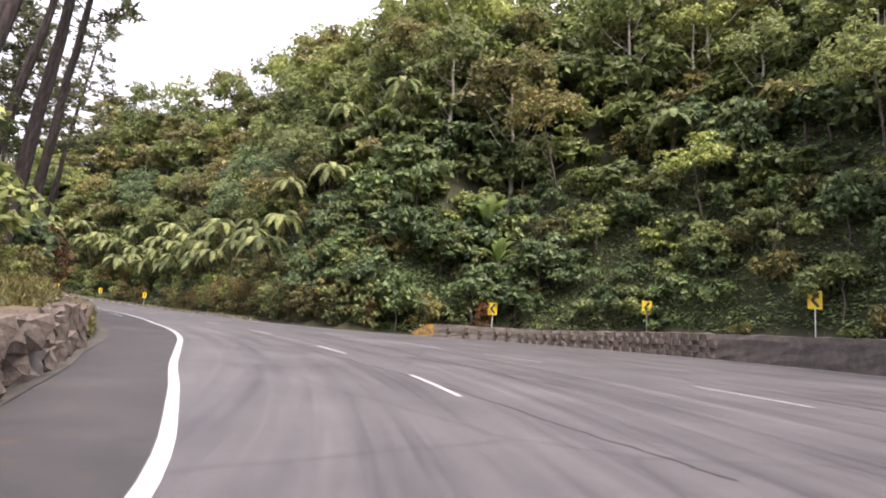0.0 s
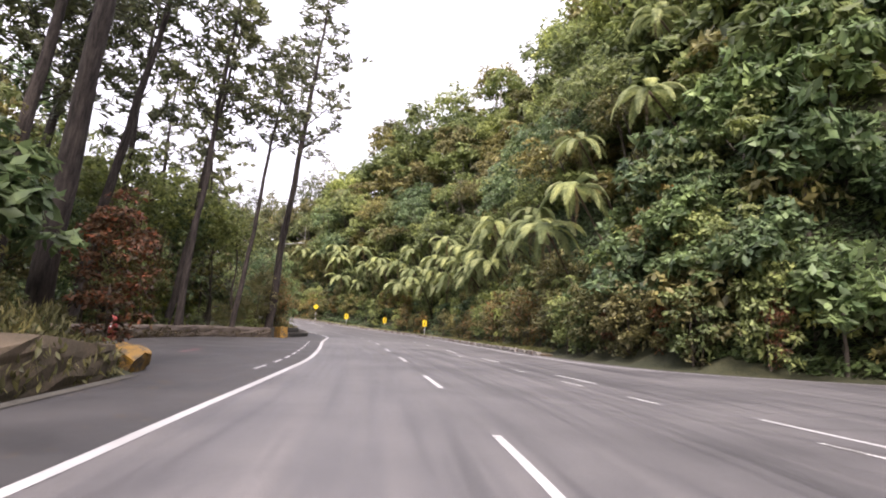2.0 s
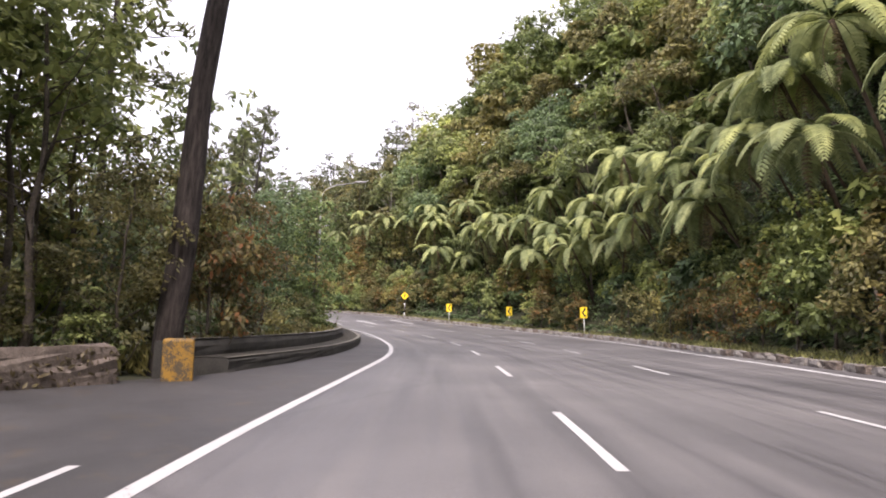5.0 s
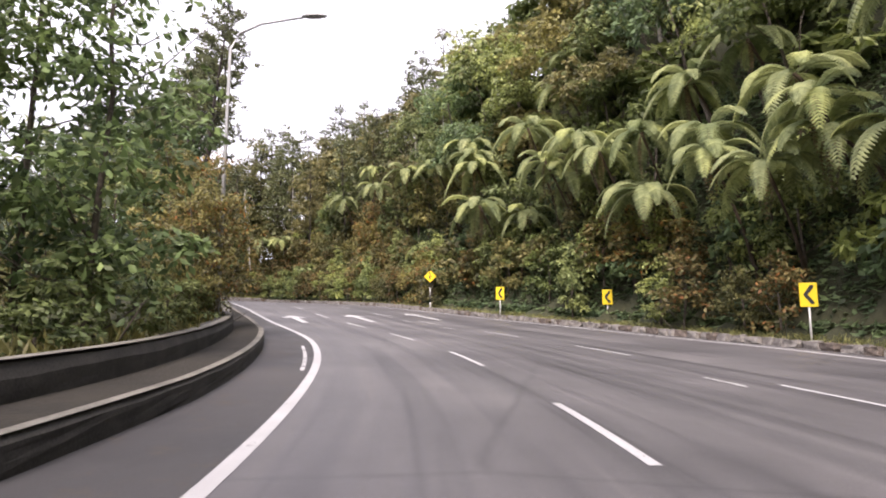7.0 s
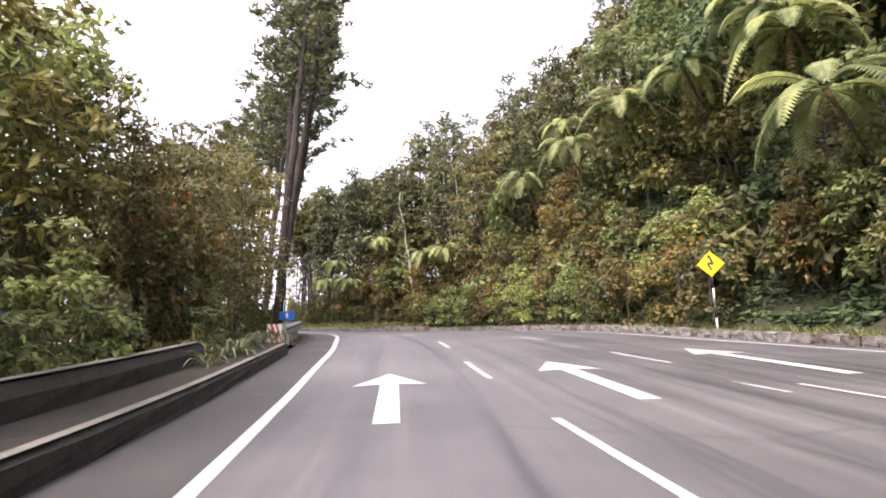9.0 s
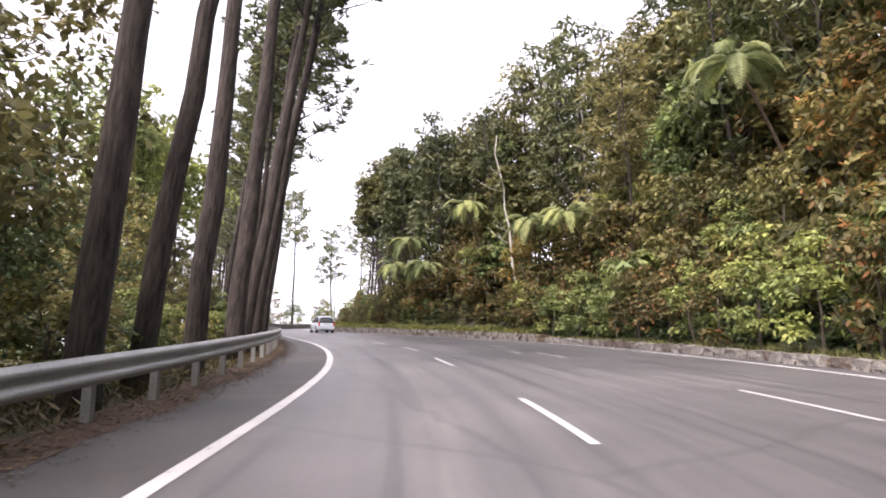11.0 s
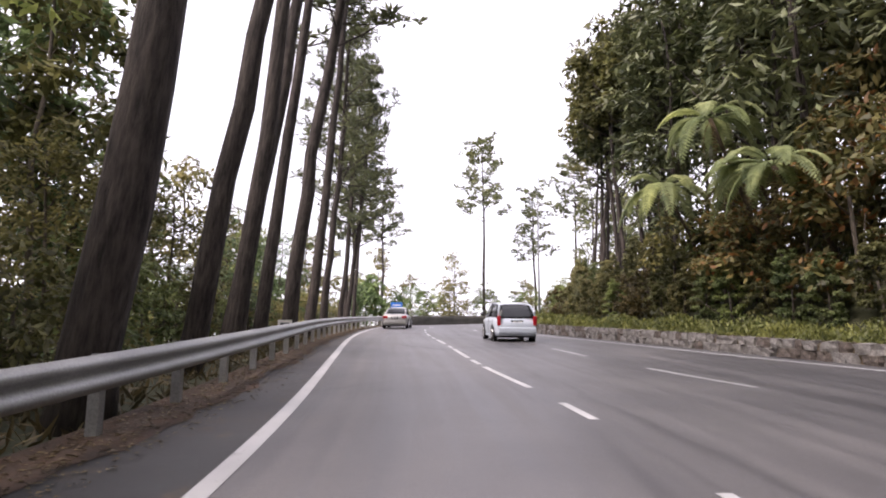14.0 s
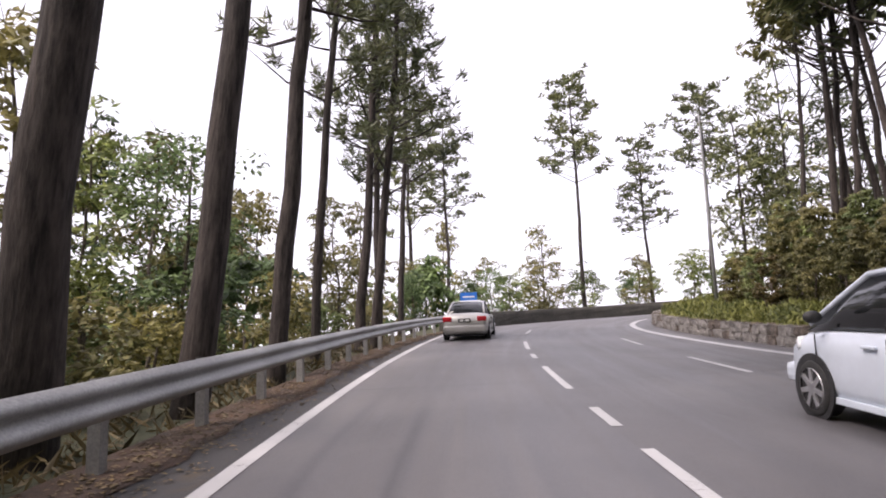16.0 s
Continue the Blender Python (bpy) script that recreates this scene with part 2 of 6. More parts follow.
M["strap"] = leaf_material("strap_leaf", (0.070, 0.085, 0.045), (0.150, 0.170, 0.090), (0.300, 0.310, 0.190), None, 0.25)
M["hedge"] = leaf_material("low_hedge_leaf", (0.070, 0.080, 0.022), (0.165, 0.185, 0.045), (0.270, 0.290, 0.078), None, 0.34)

# ---- the road's line: stations along it in metres, d metres to its right ----
HEADING = ((-60, -44.8), (0, 4.0), (10, 11.9), (20, 23.3), (30, 31.1), (40, 34.4), (50, 35.0), (60, 36.6), (70, 37.4), (80, 37.7), (90, 41.1),
           (100, 49.4), (110, 58.6), (120, 61.9), (130, 63.6), (140, 69.4), (150, 75.6), (160, 81.0), (170, 85.9), (180, 91.2), (190, 91.4),
           (200, 89.0), (210, 84.5), (217, 80.0), (250, -30.0), (262, -65.0), (300, -85.0))
LEVEL = ((-60, -1.57), (0, -0.97), (10, -0.61), (20, -0.23), (30, 0.15), (40, 0.49), (50, 0.79), (60, 1.09), (70, 1.44), (80, 1.70), (90, 1.96), (100, 2.35), (110, 2.95), (120, 3.65), (130, 4.54), (140, 5.40), (150, 6.00), (160, 6.55), (170, 7.06), (180, 7.70), (190, 8.26), (200, 8.74), (220, 9.70), (240, 10.60), (300, 13.10))
LEFT_LINE = ((-60, -3), (0, -1.3), (5, -1.6), (8, -2.3), (14, -3.3), (19, -3.45), (24, -3.2), (29, -3.06), (35, -3.0), (48, -2.35), (68, -2.35), (85, -1.7), (98, -1.75), (110, -1.5), (119, -2.0),
             (127, -2.2), (137, -2.2), (150, -1.6), (158, -1.45), (170, -1.34), (180, -1.55), (192, -1.7), (206, -1.8), (220, -2.2), (300, -2.2))
DASH_ONE = ((-60, 2), (0, 2.2), (10, 1.9), (14, 1.75), (20, 1.4), (25, 1.3), (30, 1.3), (42, 1.2), (52, 1.27), (61, 1.3), (72, 1.55), (86, 1.65), (97, 1.9), (105, 2.0), (112, 1.9),
            (119, 1.6), (126, 1.37), (136, 1.7), (152, 1.55), (160, 2.05), (168, 2.25), (175, 2.1), (181, 1.65), (190, 1.75), (212, 1.6), (300, 1.6))
DASH_TWO = ((-60, 9), (0, 10.0), (16, 9.3), (24, 8.0), (32, 6.5), (41, 5.7), (52, 5.25), (61, 5.1), (75, 5.35), (88, 5.95), (97, 6.4), (105, 6.7), (113, 6.5), (120, 6.2),
            (127, 5.5), (140, 5.4), (155, 5.9), (161, 6.6), (164.4, 7.0), (170, 7.2), (175.4, 6.1), (180, 5.1), (186, 4.8), (195, 4.9), (215, 4.6), (300, 4.6))
RIGHT_LINE = ((-60, 14), (-20, 20), (0, 24), (10, 27), (18, 29.5), (25, 30.5), (33, 29), (39, 25.5), (42, 21.5), (44, 16), (47, 11.2), (52, 9.5), (62, 9.3), (75, 9.5), (88, 10.8),
              (95, 12), (106, 13.3), (118, 13.2), (126, 11.2), (132, 10.2), (145, 9.6), (158, 11.0), (168, 12.2), (176, 11.0), (184, 9.2), (192, 8.1), (202, 6.8), (212, 6.2), (300, 6.2))


def table(rows, s):
    return np.interp(s, [r[0] for r in rows], [r[1] for r in rows])


def smooth(a, n):
    k = np.ones(n) / n
    return np.convolve(np.pad(a, (n // 2, n // 2), mode="edge"), k, mode="valid")[: len(a)]


STEP = 0.5
AXIS_S = np.arange(-60, 300.01, STEP)
_head = np.radians(smooth(table(HEADING, AXIS_S), 9))
AXIS_DIR = np.stack([-np.sin(_head), np.cos(_head)], 1)
_mid = (AXIS_DIR[1:] + AXIS_DIR[:-1]) / 2 * STEP
AXIS_XY = np.vstack([[0, 0], np.cumsum(_mid, 0)])
AXIS_XY -= AXIS_XY[int(60 / STEP)]
AXIS_Z = smooth(table(LEVEL, AXIS_S), 13)
OFFSETS = {k: smooth(table(r, AXIS_S), 9) for k, r in (("left", LEFT_LINE), ("one", DASH_ONE), ("two", DASH_TWO), ("right", RIGHT_LINE))}


def off(kind, s):
    return float(np.interp(s, AXIS_S, OFFSETS[kind]))


def at(s, d, h=0.0):
    """The place at station s, d metres to the right and h metres over the road."""
    x, y = (np.interp(s, AXIS_S, AXIS_XY[:, k]) for k in (0, 1))
    a = np.interp(s, AXIS_S, _head)
    cross = 0.008 * max(0.0, min(1.0, (60 - s) / 30))
    return Vector((x + d * math.cos(a), y + d * math.sin(a), np.interp(s, AXIS_S, AXIS_Z) + cross * max(-8, min(34, d)) + h))


def bearing(s):
    """Degrees by which the road's line is turned at station s."""
    return math.degrees(np.interp(s, AXIS_S, _head))


def stations(x, y):
    """For arrays of places: station and offset of the nearest point of the road's line."""
    x, y = np.asarray(x, float), np.asarray(y, float)
    best = np.full(x.shape, 1e18)
    idx = np.zeros(x.shape, int)
    for i in range(0, len(AXIS_S) - 70, 2):
        q = (x - AXIS_XY[i, 0]) ** 2 + (y - AXIS_XY[i, 1]) ** 2
        m = q < best
        best[m], idx[m] = q[m], i
    dx, dy = x - AXIS_XY[idx, 0], y - AXIS_XY[idx, 1]
    d = dx * AXIS_DIR[idx, 1] - dy * AXIS_DIR[idx, 0]
    return AXIS_S[idx], np.where(d < 0, -1, 1) * np.sqrt(best), idx


HILL = ((-60, 30), (-20, 44), (20, 60), (75, 60), (120, 60), (135, 54), (150, 46), (165, 34), (178, 18), (188, 9), (205, 3.2), (220, 2.2), (300, 1.6))
STEEP = ((-60, 1.9), (100, 1.95), (140, 1.8), (160, 1.35), (180, 0.8), (190, 0.5), (210, 0.32), (300, 0.25))
LEFT_EDGE = ((-60, 4.2), (6, 4.0), (10, 4.7), (16, 5.5), (28, 5.7), (40, 5.7), (45, 9), (48, 14), (66, 13.5), (72, 9), (76, 5.2), (80, 4.4), (85, 3.7), (97, 3.1), (110, 3.0), (125, 3.4), (137, 3.6), (150, 3.4), (165, 3.1), (180, 2.8), (300, 3.0))


EDGE_XY = np.array([at(s, off("right", s))[:2] for s in np.arange(-50, 252, 1.0)])


def past_edge(x, y, d, idx):
    """Metres past the edge line below the hill, for arrays; negative on the road's side."""
    best = np.full(np.shape(x), 1e18)
    for p in EDGE_XY:
        best = np.minimum(best, (x - p[0]) ** 2 + (y - p[1]) ** 2)
    return np.where(d > OFFSETS["right"][idx], 1, -1) * np.sqrt(best)


def terrain(x, y):
    """Height of the ground, for arrays."""
    s, d, idx = stations(x, y)
    z = AXIS_Z[idx] + 0.008 * np.clip((60 - s) / 30, 0, 1) * np.clip(d, -8, 34) - 0.14
    right, left = OFFSETS["right"][idx], table(LEFT_EDGE, s)
    wob = 0.9 * np.sin(x * 0.21 + 1.3) * np.cos(y * 0.17) + 0.6 * np.sin(x * 0.47 - y * 0.39)
    e = past_edge(x, y, d, idx)
    u = e - 2.4 - 1.3 * np.clip((s - 46) / 14, 0, 1)
    top = table(HILL, s)
    rise = top * (1 - np.exp(-np.clip(u, 0, None) * table(STEEP, s) / np.maximum(top, 0.1) * 1.15))
    z = np.where(u > 0, z + 0.3 + rise + wob * np.clip(u / 4, 0, 1) * np.clip(top / 20, 0.1, 1), np.where(e > 0.9, z + 0.3 * np.clip((e - 0.9) / 1.5, 0, 1), z))
    v = -d - left - 1.3
    bankside = np.clip((44 - s) / 4, 0, 1)
    drop = np.where(v > 0, bankside * (np.clip(v / 0.5, 0, 1) * 1.0 + np.clip(v * 0.10, 0, 3)) - (1 - bankside) * (np.clip(v - 4, 0, 45) * 0.22) + 0.25 * wob * np.clip(v / 3, 0, 1), 0)
    z = z + drop
    away = np.clip((np.abs(d) - 70) / 130, 0, 1)
    return z * (1 - away) + (-26.0) * away


def ground_height(x, y):
    return float(terrain(np.array([x]), np.array([y]))[0])


# ---- mesh helpers ----
def mesh_of(name, verts, faces, mat, shade=False):
    me = bpy.data.meshes.new(name)
    me.from_pydata([tuple(v) for v in verts], [], [tuple(f) for f in faces])
    for m in (mat if isinstance(mat, (list, tuple)) else (mat,)):
        me.materials.append(m)
    if shade:
        me.polygons.foreach_set("use_smooth", [True] * len(me.polygons))
    me.update()
    return me


def empty_thing(name, place, label, category, group="", rz=0.0, kind=""):
    ob = new(name)
    ob.empty_display_size = 0.2
    ob.matrix_world = Matrix.Translation(Vector(place)) @ pose(0, 0, 0, 0, 0, rz)
    return tagged(ob, label, category, group, kind)


def child(name, me, parent, label="", local=None, kind=""):
    ob = new(name, me)
    ob.parent = parent
    if local is not None:
        ob.matrix_basis = local
    return tagged(ob, label, kind=kind)


def part(name, bm, mat, parent, label="", shade=False):
    me = bpy.data.meshes.new(name)
    bm.to_mesh(me)
    bm.free()
    me.materials.append(mat)
    if shade:
        me.polygons.foreach_set("use_smooth", [True] * len(me.polygons))
    return child(name, me, parent, label)


def box(bm, size, centre, rot=None, bevel=0.0):
    m = Matrix.Translation(Vector(centre)) @ (rot or Matrix.Identity(4)) @ Matrix.Diagonal((*size, 1))
    r = bmesh.ops.create_cube(bm, size=1.0, matrix=m)
    if bevel:
        edges = list({e for v in r["verts"] for e in v.link_edges})
        bmesh.ops.bevel(bm, geom=edges, offset=bevel, segments=2, affect="EDGES", profile=0.6)
    return bm


def tube(points, radii, sides=8, cap=True, phase=0.0):
    """Verts and faces of a tapered tube along points."""
    verts, faces = [], []
    pts = [Vector(p) for p in points]
    for i, p in enumerate(pts):
        t = (pts[min(i + 1, len(pts) - 1)] - pts[max(i - 1, 0)]).normalized()
        a = t.orthogonal().normalized() if abs(t.z) < 0.9 else Vector((1, 0, 0)).cross(t).normalized()
        b = t.cross(a)
        for k in range(sides):
            w = 2 * math.pi * k / sides + phase
            verts.append(p + (a * math.cos(w) + b * math.sin(w)) * radii[i])
    for i in range(len(pts) - 1):
        for k in range(sides):
            q = (k + 1) % sides
            faces.append((i * sides + k, i * sides + q, (i + 1) * sides + q, (i + 1) * sides + k))
    if cap:
        faces.append(tuple(reversed(range(sides))))
        faces.append(tuple((len(pts) - 1) * sides + k for k in range(sides)))
    return verts, faces


def join(*pieces):
    verts, faces = [], []
    for v, f in pieces:
        o = len(verts)
        verts += list(v)
        faces += [tuple(i + o for i in q) for q in f]
    return verts, faces


def leaves_mesh(name, centre, along, across, mat, fold=0.25):
    """Many small folded leaves: arrays of centres, half lengths and half widths as vectors."""
    n = len(centre)
    up = np.cross(along, across)
    up /= np.linalg.norm(up, axis=1)[:, None] + 1e-9
    w = np.linalg.norm(across, axis=1)[:, None]
    v = np.empty((n, 4, 3))
    v[:, 0] = centre - along
    v[:, 1] = centre + across + up * w * fold - along * 0.12
    v[:, 2] = centre + along - up * w * fold * 0.6
    v[:, 3] = centre - across + up * w * fold - along * 0.12
    me = bpy.data.meshes.new(name)
    me.vertices.add(4 * n)
    me.vertices.foreach_set("co", v.ravel())
    b = np.arange(n)[:, None] * 4
    loops = np.hstack([b, b + 1, b + 2, b, b + 2, b + 3]).ravel()
    me.loops.add(len(loops))
    me.loops.foreach_set("vertex_index", loops.astype(np.int32))
    me.polygons.add(2 * n)
    me.polygons.foreach_set("loop_start", (np.arange(2 * n) * 3).astype(np.int32))
    me.polygons.foreach_set("loop_total", np.full(2 * n, 3, np.int32))
    me.materials.append(mat)
    me.update()
    me.validate()
    return me


# ---- ground ----
def build_ground():
    def lines(a, b, step):
        far = np.array([8, 20, 40, 80, 160, 320, 640, 1280, 2400.0])
        return np.concatenate([a - far[::-1], np.arange(a, b + 0.1, step), b + far])
    gx, gy = lines(-232, 70, 1.5), lines(-62, 214, 1.5)
    X, Y = np.meshgrid(gx, gy, indexing="ij")
    Z = terrain(X.ravel(), Y.ravel()).reshape(X.shape)
    n, m = X.shape
    verts = np.stack([X, Y, Z], -1).reshape(-1, 3)
    faces = [(i * m + j, (i + 1) * m + j, (i + 1) * m + j + 1, i * m + j + 1) for i in range(n - 1) for j in range(m - 1)]
    tagged(new("ground", mesh_of("ground", verts, faces, M["ground"], True)), "dark forest floor of soil and leaf litter on a steep hillside", "ground", kind="structure")


build_ground()


def ribbon(name, s0, s1, d0, d1, h, mat, step=1.0, cols=1):
    """A sheet along the road between two offsets, which may be functions of the station."""
    ss = np.linspace(s0, s1, max(2, int(abs(s1 - s0) / step) + 1))
    f0 = d0 if callable(d0) else (lambda s: d0)
    f1 = d1 if callable(d1) else (lambda s: d1)
    verts, uv = [], []
    for s in ss:
        for c in range(cols + 1):
            d = f0(s) + (f1(s) - f0(s)) * c / cols
            verts.append(at(s, d, h))
            uv.append((d, s))
    w = cols + 1
    faces = [(i * w + c, i * w + c + 1, (i + 1) * w + c + 1, (i + 1) * w + c) for i in range(len(ss) - 1) for c in range(cols)]
    me = mesh_of(name, verts, faces, mat, True)
    lay = me.uv_layers.new(name="UVMap")
    vi = np.empty(len(me.loops), np.int32)
    me.loops.foreach_get("vertex_index", vi)
    lay.data.foreach_set("uv", np.array(uv)[vi].ravel())
    return me


road = tagged(new("road", ribbon("road", -60, 285, lambda s: -float(table(LEFT_EDGE, s)) - 0.1, lambda s: off("right", s) + 1.1, 0.0, M["asphalt"], 1.0, 14)),
              "grey worn asphalt mountain road with three lanes curving left", "road", kind="structure")


def marking(name, s0, s1, mid, width, mat, label="", h=0.006):
    f = mid if callable(mid) else (lambda s: mid)
    child(name, ribbon(name, s0, s1, lambda s: f(s) - width / 2, lambda s: f(s) + width / 2, h, mat, 0.8), road, label)


child("shoulder", ribbon("shoulder", -50, 226, lambda s: -float(table(LEFT_EDGE, s)) - 0.1, lambda s: off("left", s) - 0.10, 0.004, M["shoulder"], 1.0, 4), road, "dark asphalt shoulder with soil and leaf litter")
marking("edge_line", -55, 232, lambda s: off("left", s), 0.17, M["line"], "thick solid white edge line")
marking("edge_line", 44, 225, lambda s: off("right", s) - 0.06, 0.24, M["line"], "solid white edge line beside the hill")
marking("edge_line", -40, 44, lambda s: off("right", s) - 0.06, 0.22, M["line"], "solid white edge line along the stone wall")
DASH_STARTS = (1.5, 10.7, 19.6, 29.9, 39.0, 48.9, 57.9, 67.5, 76.3, 85.2, 93.3, 101.6, 109.0, 116.0, 123.5, 131.7, 141.0, 150.8, 158.7, 166.6, 178.0, 183.6, 189.6, 196.7, 204.8, 213.5)
for _s in DASH_STARTS:
    marking("lane_dash", _s, _s + 3.3, lambda s: off("one", s), 0.12, M["line"])
for _s in (2.0, 11.0, 19.8, 25.5, 32.2, 41.2, 50.6, 59.2, 68.0, 77.0, 86.9, 95.2, 103.6, 110.6, 118.3, 125.0, 133.8, 142.0, 153.7, 161.2, 169.2, 178.0, 184.2, 191.3, 198.0, 205.0):
    marking("lane_dash", _s, _s + 3.0, lambda s: off("two", s), 0.11, M["line"])
for _s in (27.0, 31.8, 36.9, 40.4, 45.0, 54.3, 98.0, 115.0, 120.5, 156.5, 163.5, 170.5):
    marking("old_dash", _s, _s + 1.3, lambda s: off("two", s) - 0.75, 0.09, M["faded_line"], "faded remnant of an older lane dash")
for _s in (171.6, 175.4, 181.8, 187.3, 193.9, 201.9):
    marking("short_dash", _s, _s + 1.15, lambda s: off("one", s), 0.12, M["line"])
marking("old_line", 101.0, 107.0, lambda s: off("left", s) - 0.24 - 0.02 * (s - 101), 0.09, M["faded_line"], "faded remnant of an older edge line")
for _s in (43.0, 46.0, 48.7, 51.4, 54.2, 57.0, 60.0, 63.0, 66.0):
    marking("lane_dash", _s, _s + 1.6, lambda s: off("left", s) - 0.85, 0.11, M["line"])


def arrow(s0, s1, d, head, width, label):
    """A straight-ahead arrow painted on a lane."""
    n = s1 - head
    pts = [(s0, d - width), (n, d - width), (n - 0.15, d - 0.68), (s1, d), (n - 0.15, d + 0.68), (n, d + width), (s0, d + width)]
    me = mesh_of("lane_arrow", [at(s, q, 0.007) for s, q in pts], [(0, 1, 5, 6), (1, 2, 3), (1, 3, 5), (5, 3, 4)], M["line"])
    child("lane_arrow", me, road, label)


arrow(119.4, 124.9, -0.45, 1.7, 0.17, "white straight-ahead arrow")
arrow(120.4, 126.2, 3.25, 1.7, 0.17, "white straight-ahead arrow")
arrow(122.2, 128.4, 7.75, 1.7, 0.17, "white straight-ahead arrow")

def tar_seam(points, width, seed, label):
    """A sealed crack that wanders between stations and offsets, uneven in width."""
    rng = np.random.RandomState(seed)
    t = np.linspace(0, len(points) - 1, 10 * (len(points) - 1) + 1)
    ss, dd = (np.interp(t, range(len(points)), [p[k] for p in points]) for k in (0, 1))
    dd = dd + smooth(rng.uniform(-0.10, 0.10, len(t)), 3)
    run = np.hypot(np.gradient(ss), np.gradient(dd))
    nx, ny = -np.gradient(dd) / run, np.gradient(ss) / run
    w = width / 2 * rng.uniform(0.5, 1.3, len(t))
    verts = [at(s + q * k * a, d + q * k * b, 0.003) for s, d, a, b, k in zip(ss, dd, nx, ny, w) for q in (-1, 1)]
    faces = [(2 * i, 2 * i + 1, 2 * i + 3, 2 * i + 2) for i in range(len(t) - 1)]
    me = mesh_of("tar_seam", verts, faces, M["tar"])
    child("tar_seam", me, road, label)


for _k, (_p, _w) in enumerate((
        (((21.0, 0.3), (17.5, 0.9), (14.8, 1.4), (11.6, 2.0), (8.8, 2.5), (7.0, 2.9), (5.6, 3.3)), 0.05),
        (((19.5, 3.4), (17.9, 3.9), (16.2, 4.6), (14.4, 4.4), (12.8, 5.0)), 0.07),
        (((168.0, 4.3), (165.0, 5.0), (161.7, 5.9), (160.2, 6.4), (157.5, 7.2)), 0.10),
        (((163.4, -0.9), (164.2, 0.7), (164.9, 1.9), (166.8, 4.2), (169.0, 6.6)), 0.13),
        (((189.0, 0.2), (187.2, 1.0), (186.1, 1.7), (184.8, 2.0)), 0.06))):
    tar_seam(_p, _w, 700 + _k, "dark sealed crack in the asphalt")

# ---- walls and kerbs ----
def rough_block(name, size, seed, mat, levels=2, rough=0.16):
    """A rough-hewn stone: a box cut finer, pushed about and smoothed at its corners."""
    rng = np.random.RandomState(seed)
    bm = bmesh.new()
    bmesh.ops.create_cube(bm, size=1.0)
    bmesh.ops.subdivide_edges(bm, edges=bm.edges[:], cuts=levels - 1, use_grid_fill=True)
    for v in bm.verts:
        r = v.co.length
        v.co *= 1.0 - 0.30 * max(0.0, r - 0.55)
        v.co += Vector(rng.uniform(-rough, rough, 3)) * 0.55
        v.co = Vector((v.co.x * size[0], v.co.y * size[1], v.co.z * size[2]))
    me = bpy.data.meshes.new(name)
    bm.to_mesh(me)
    bm.free()
    me.materials.append(mat)
    return me


def wall_run(name, s0, s1, d, thick, height, mat, label, step=1.0, rough=0.03, sink=0.3, seed=3, rows=5, category="wall", top_mat=None):
    """A wall along the road with its face at offset d, thick away from the road; height may vary with the station."""
    rng = np.random.RandomState(seed)
    fd = d if callable(d) else (lambda s: d)
    fh = height if callable(height) else (lambda s: height)
    n = max(2, int(abs(s1 - s0) / step) + 1)
    ss = np.linspace(s0, s1, n)
    sign = 1 if fd((s0 + s1) / 2) > 0 else -1
    prof = [(0, -sink)] + [(0, k / rows) for k in range(rows)] + [(0.06, 1.0), (thick * 0.5, 1.02), (thick, 1.0), (thick, -sink)]
    verts, faces = [], []
    for s in ss:
        for k, (q, w) in enumerate(prof):
            j = rng.uniform(-rough, rough, 3)
            h = w if w < 0 else w * fh(s)
            verts.append(at(s, fd(s) + sign * q, h) + Vector((j[0], j[1], j[2] if w > 0 else 0)))
    w = len(prof)
    for i in range(n - 1):
        for k in range(w - 1):
            f = (i * w + k, i * w + k + 1, (i + 1) * w + k + 1, (i + 1) * w + k)
            faces.append(f if sign < 0 else f[::-1])
    faces += [tuple(range(w)), tuple(reversed([(n - 1) * w + k for k in range(w)]))]
    ob = new(name, mesh_of(name, verts, faces, mat))
    return tagged(ob, label, category, kind="structure")


def wall_height(s):
    return float(np.interp(s, [-40, 22, 30, 38, 44], [1.9, 1.9, 1.7, 1.2, 0.95]))


wall_east = wall_run("wall_1", -45, 43.4, lambda s: off("right", s) + 1.25, 0.6, wall_height, M["mortar"], "low grey-brown rubble stone wall at the outer edge of the bend", 0.5, 0.05)
_stones = [rough_block("stone", (0.62, 0.30, 0.36), k, M["stone"], 2, 0.15) for k in range(7)]
_rng = random.Random(5)


def lay_stones(parent, s0, s1, d, height, courses, meshes, pitch, rng, lean=0.0, out=0.06):
    """Stones set side by side along the road, in courses."""
    fd = d if callable(d) else (lambda s: d)
    fh = height if callable(height) else (lambda s: height)
    s = s0
    while s < s1:
        step = pitch * rng.uniform(0.8, 1.25)
        top = fh(s)
        for c in range(courses):
            hz = top / courses
            p = at(s + rng.uniform(-0.1, 0.1) + 0.3 * (c % 2), fd(s) + rng.uniform(-out, out) + lean * c, hz * (c + 0.45))
            a = radians(bearing(s) + 90 + rng.uniform(-9, 9))
            k = (step / 0.62 * 1.04, rng.uniform(0.85, 1.2), hz / 0.36 * rng.uniform(1.0, 1.18))
            child("stone", rng.choice(meshes), parent, local=Matrix.LocRotScale(p, Euler((rng.uniform(-0.1, 0.1), rng.uniform(-0.12, 0.12), a)), k))
        s += step


lay_stones(wall_east, 28.5, 42.8, lambda s: off("right", s) + 1.24, lambda s: wall_height(s) * 0.97, 4, _stones, 0.52, _rng, 0.0, 0.03)

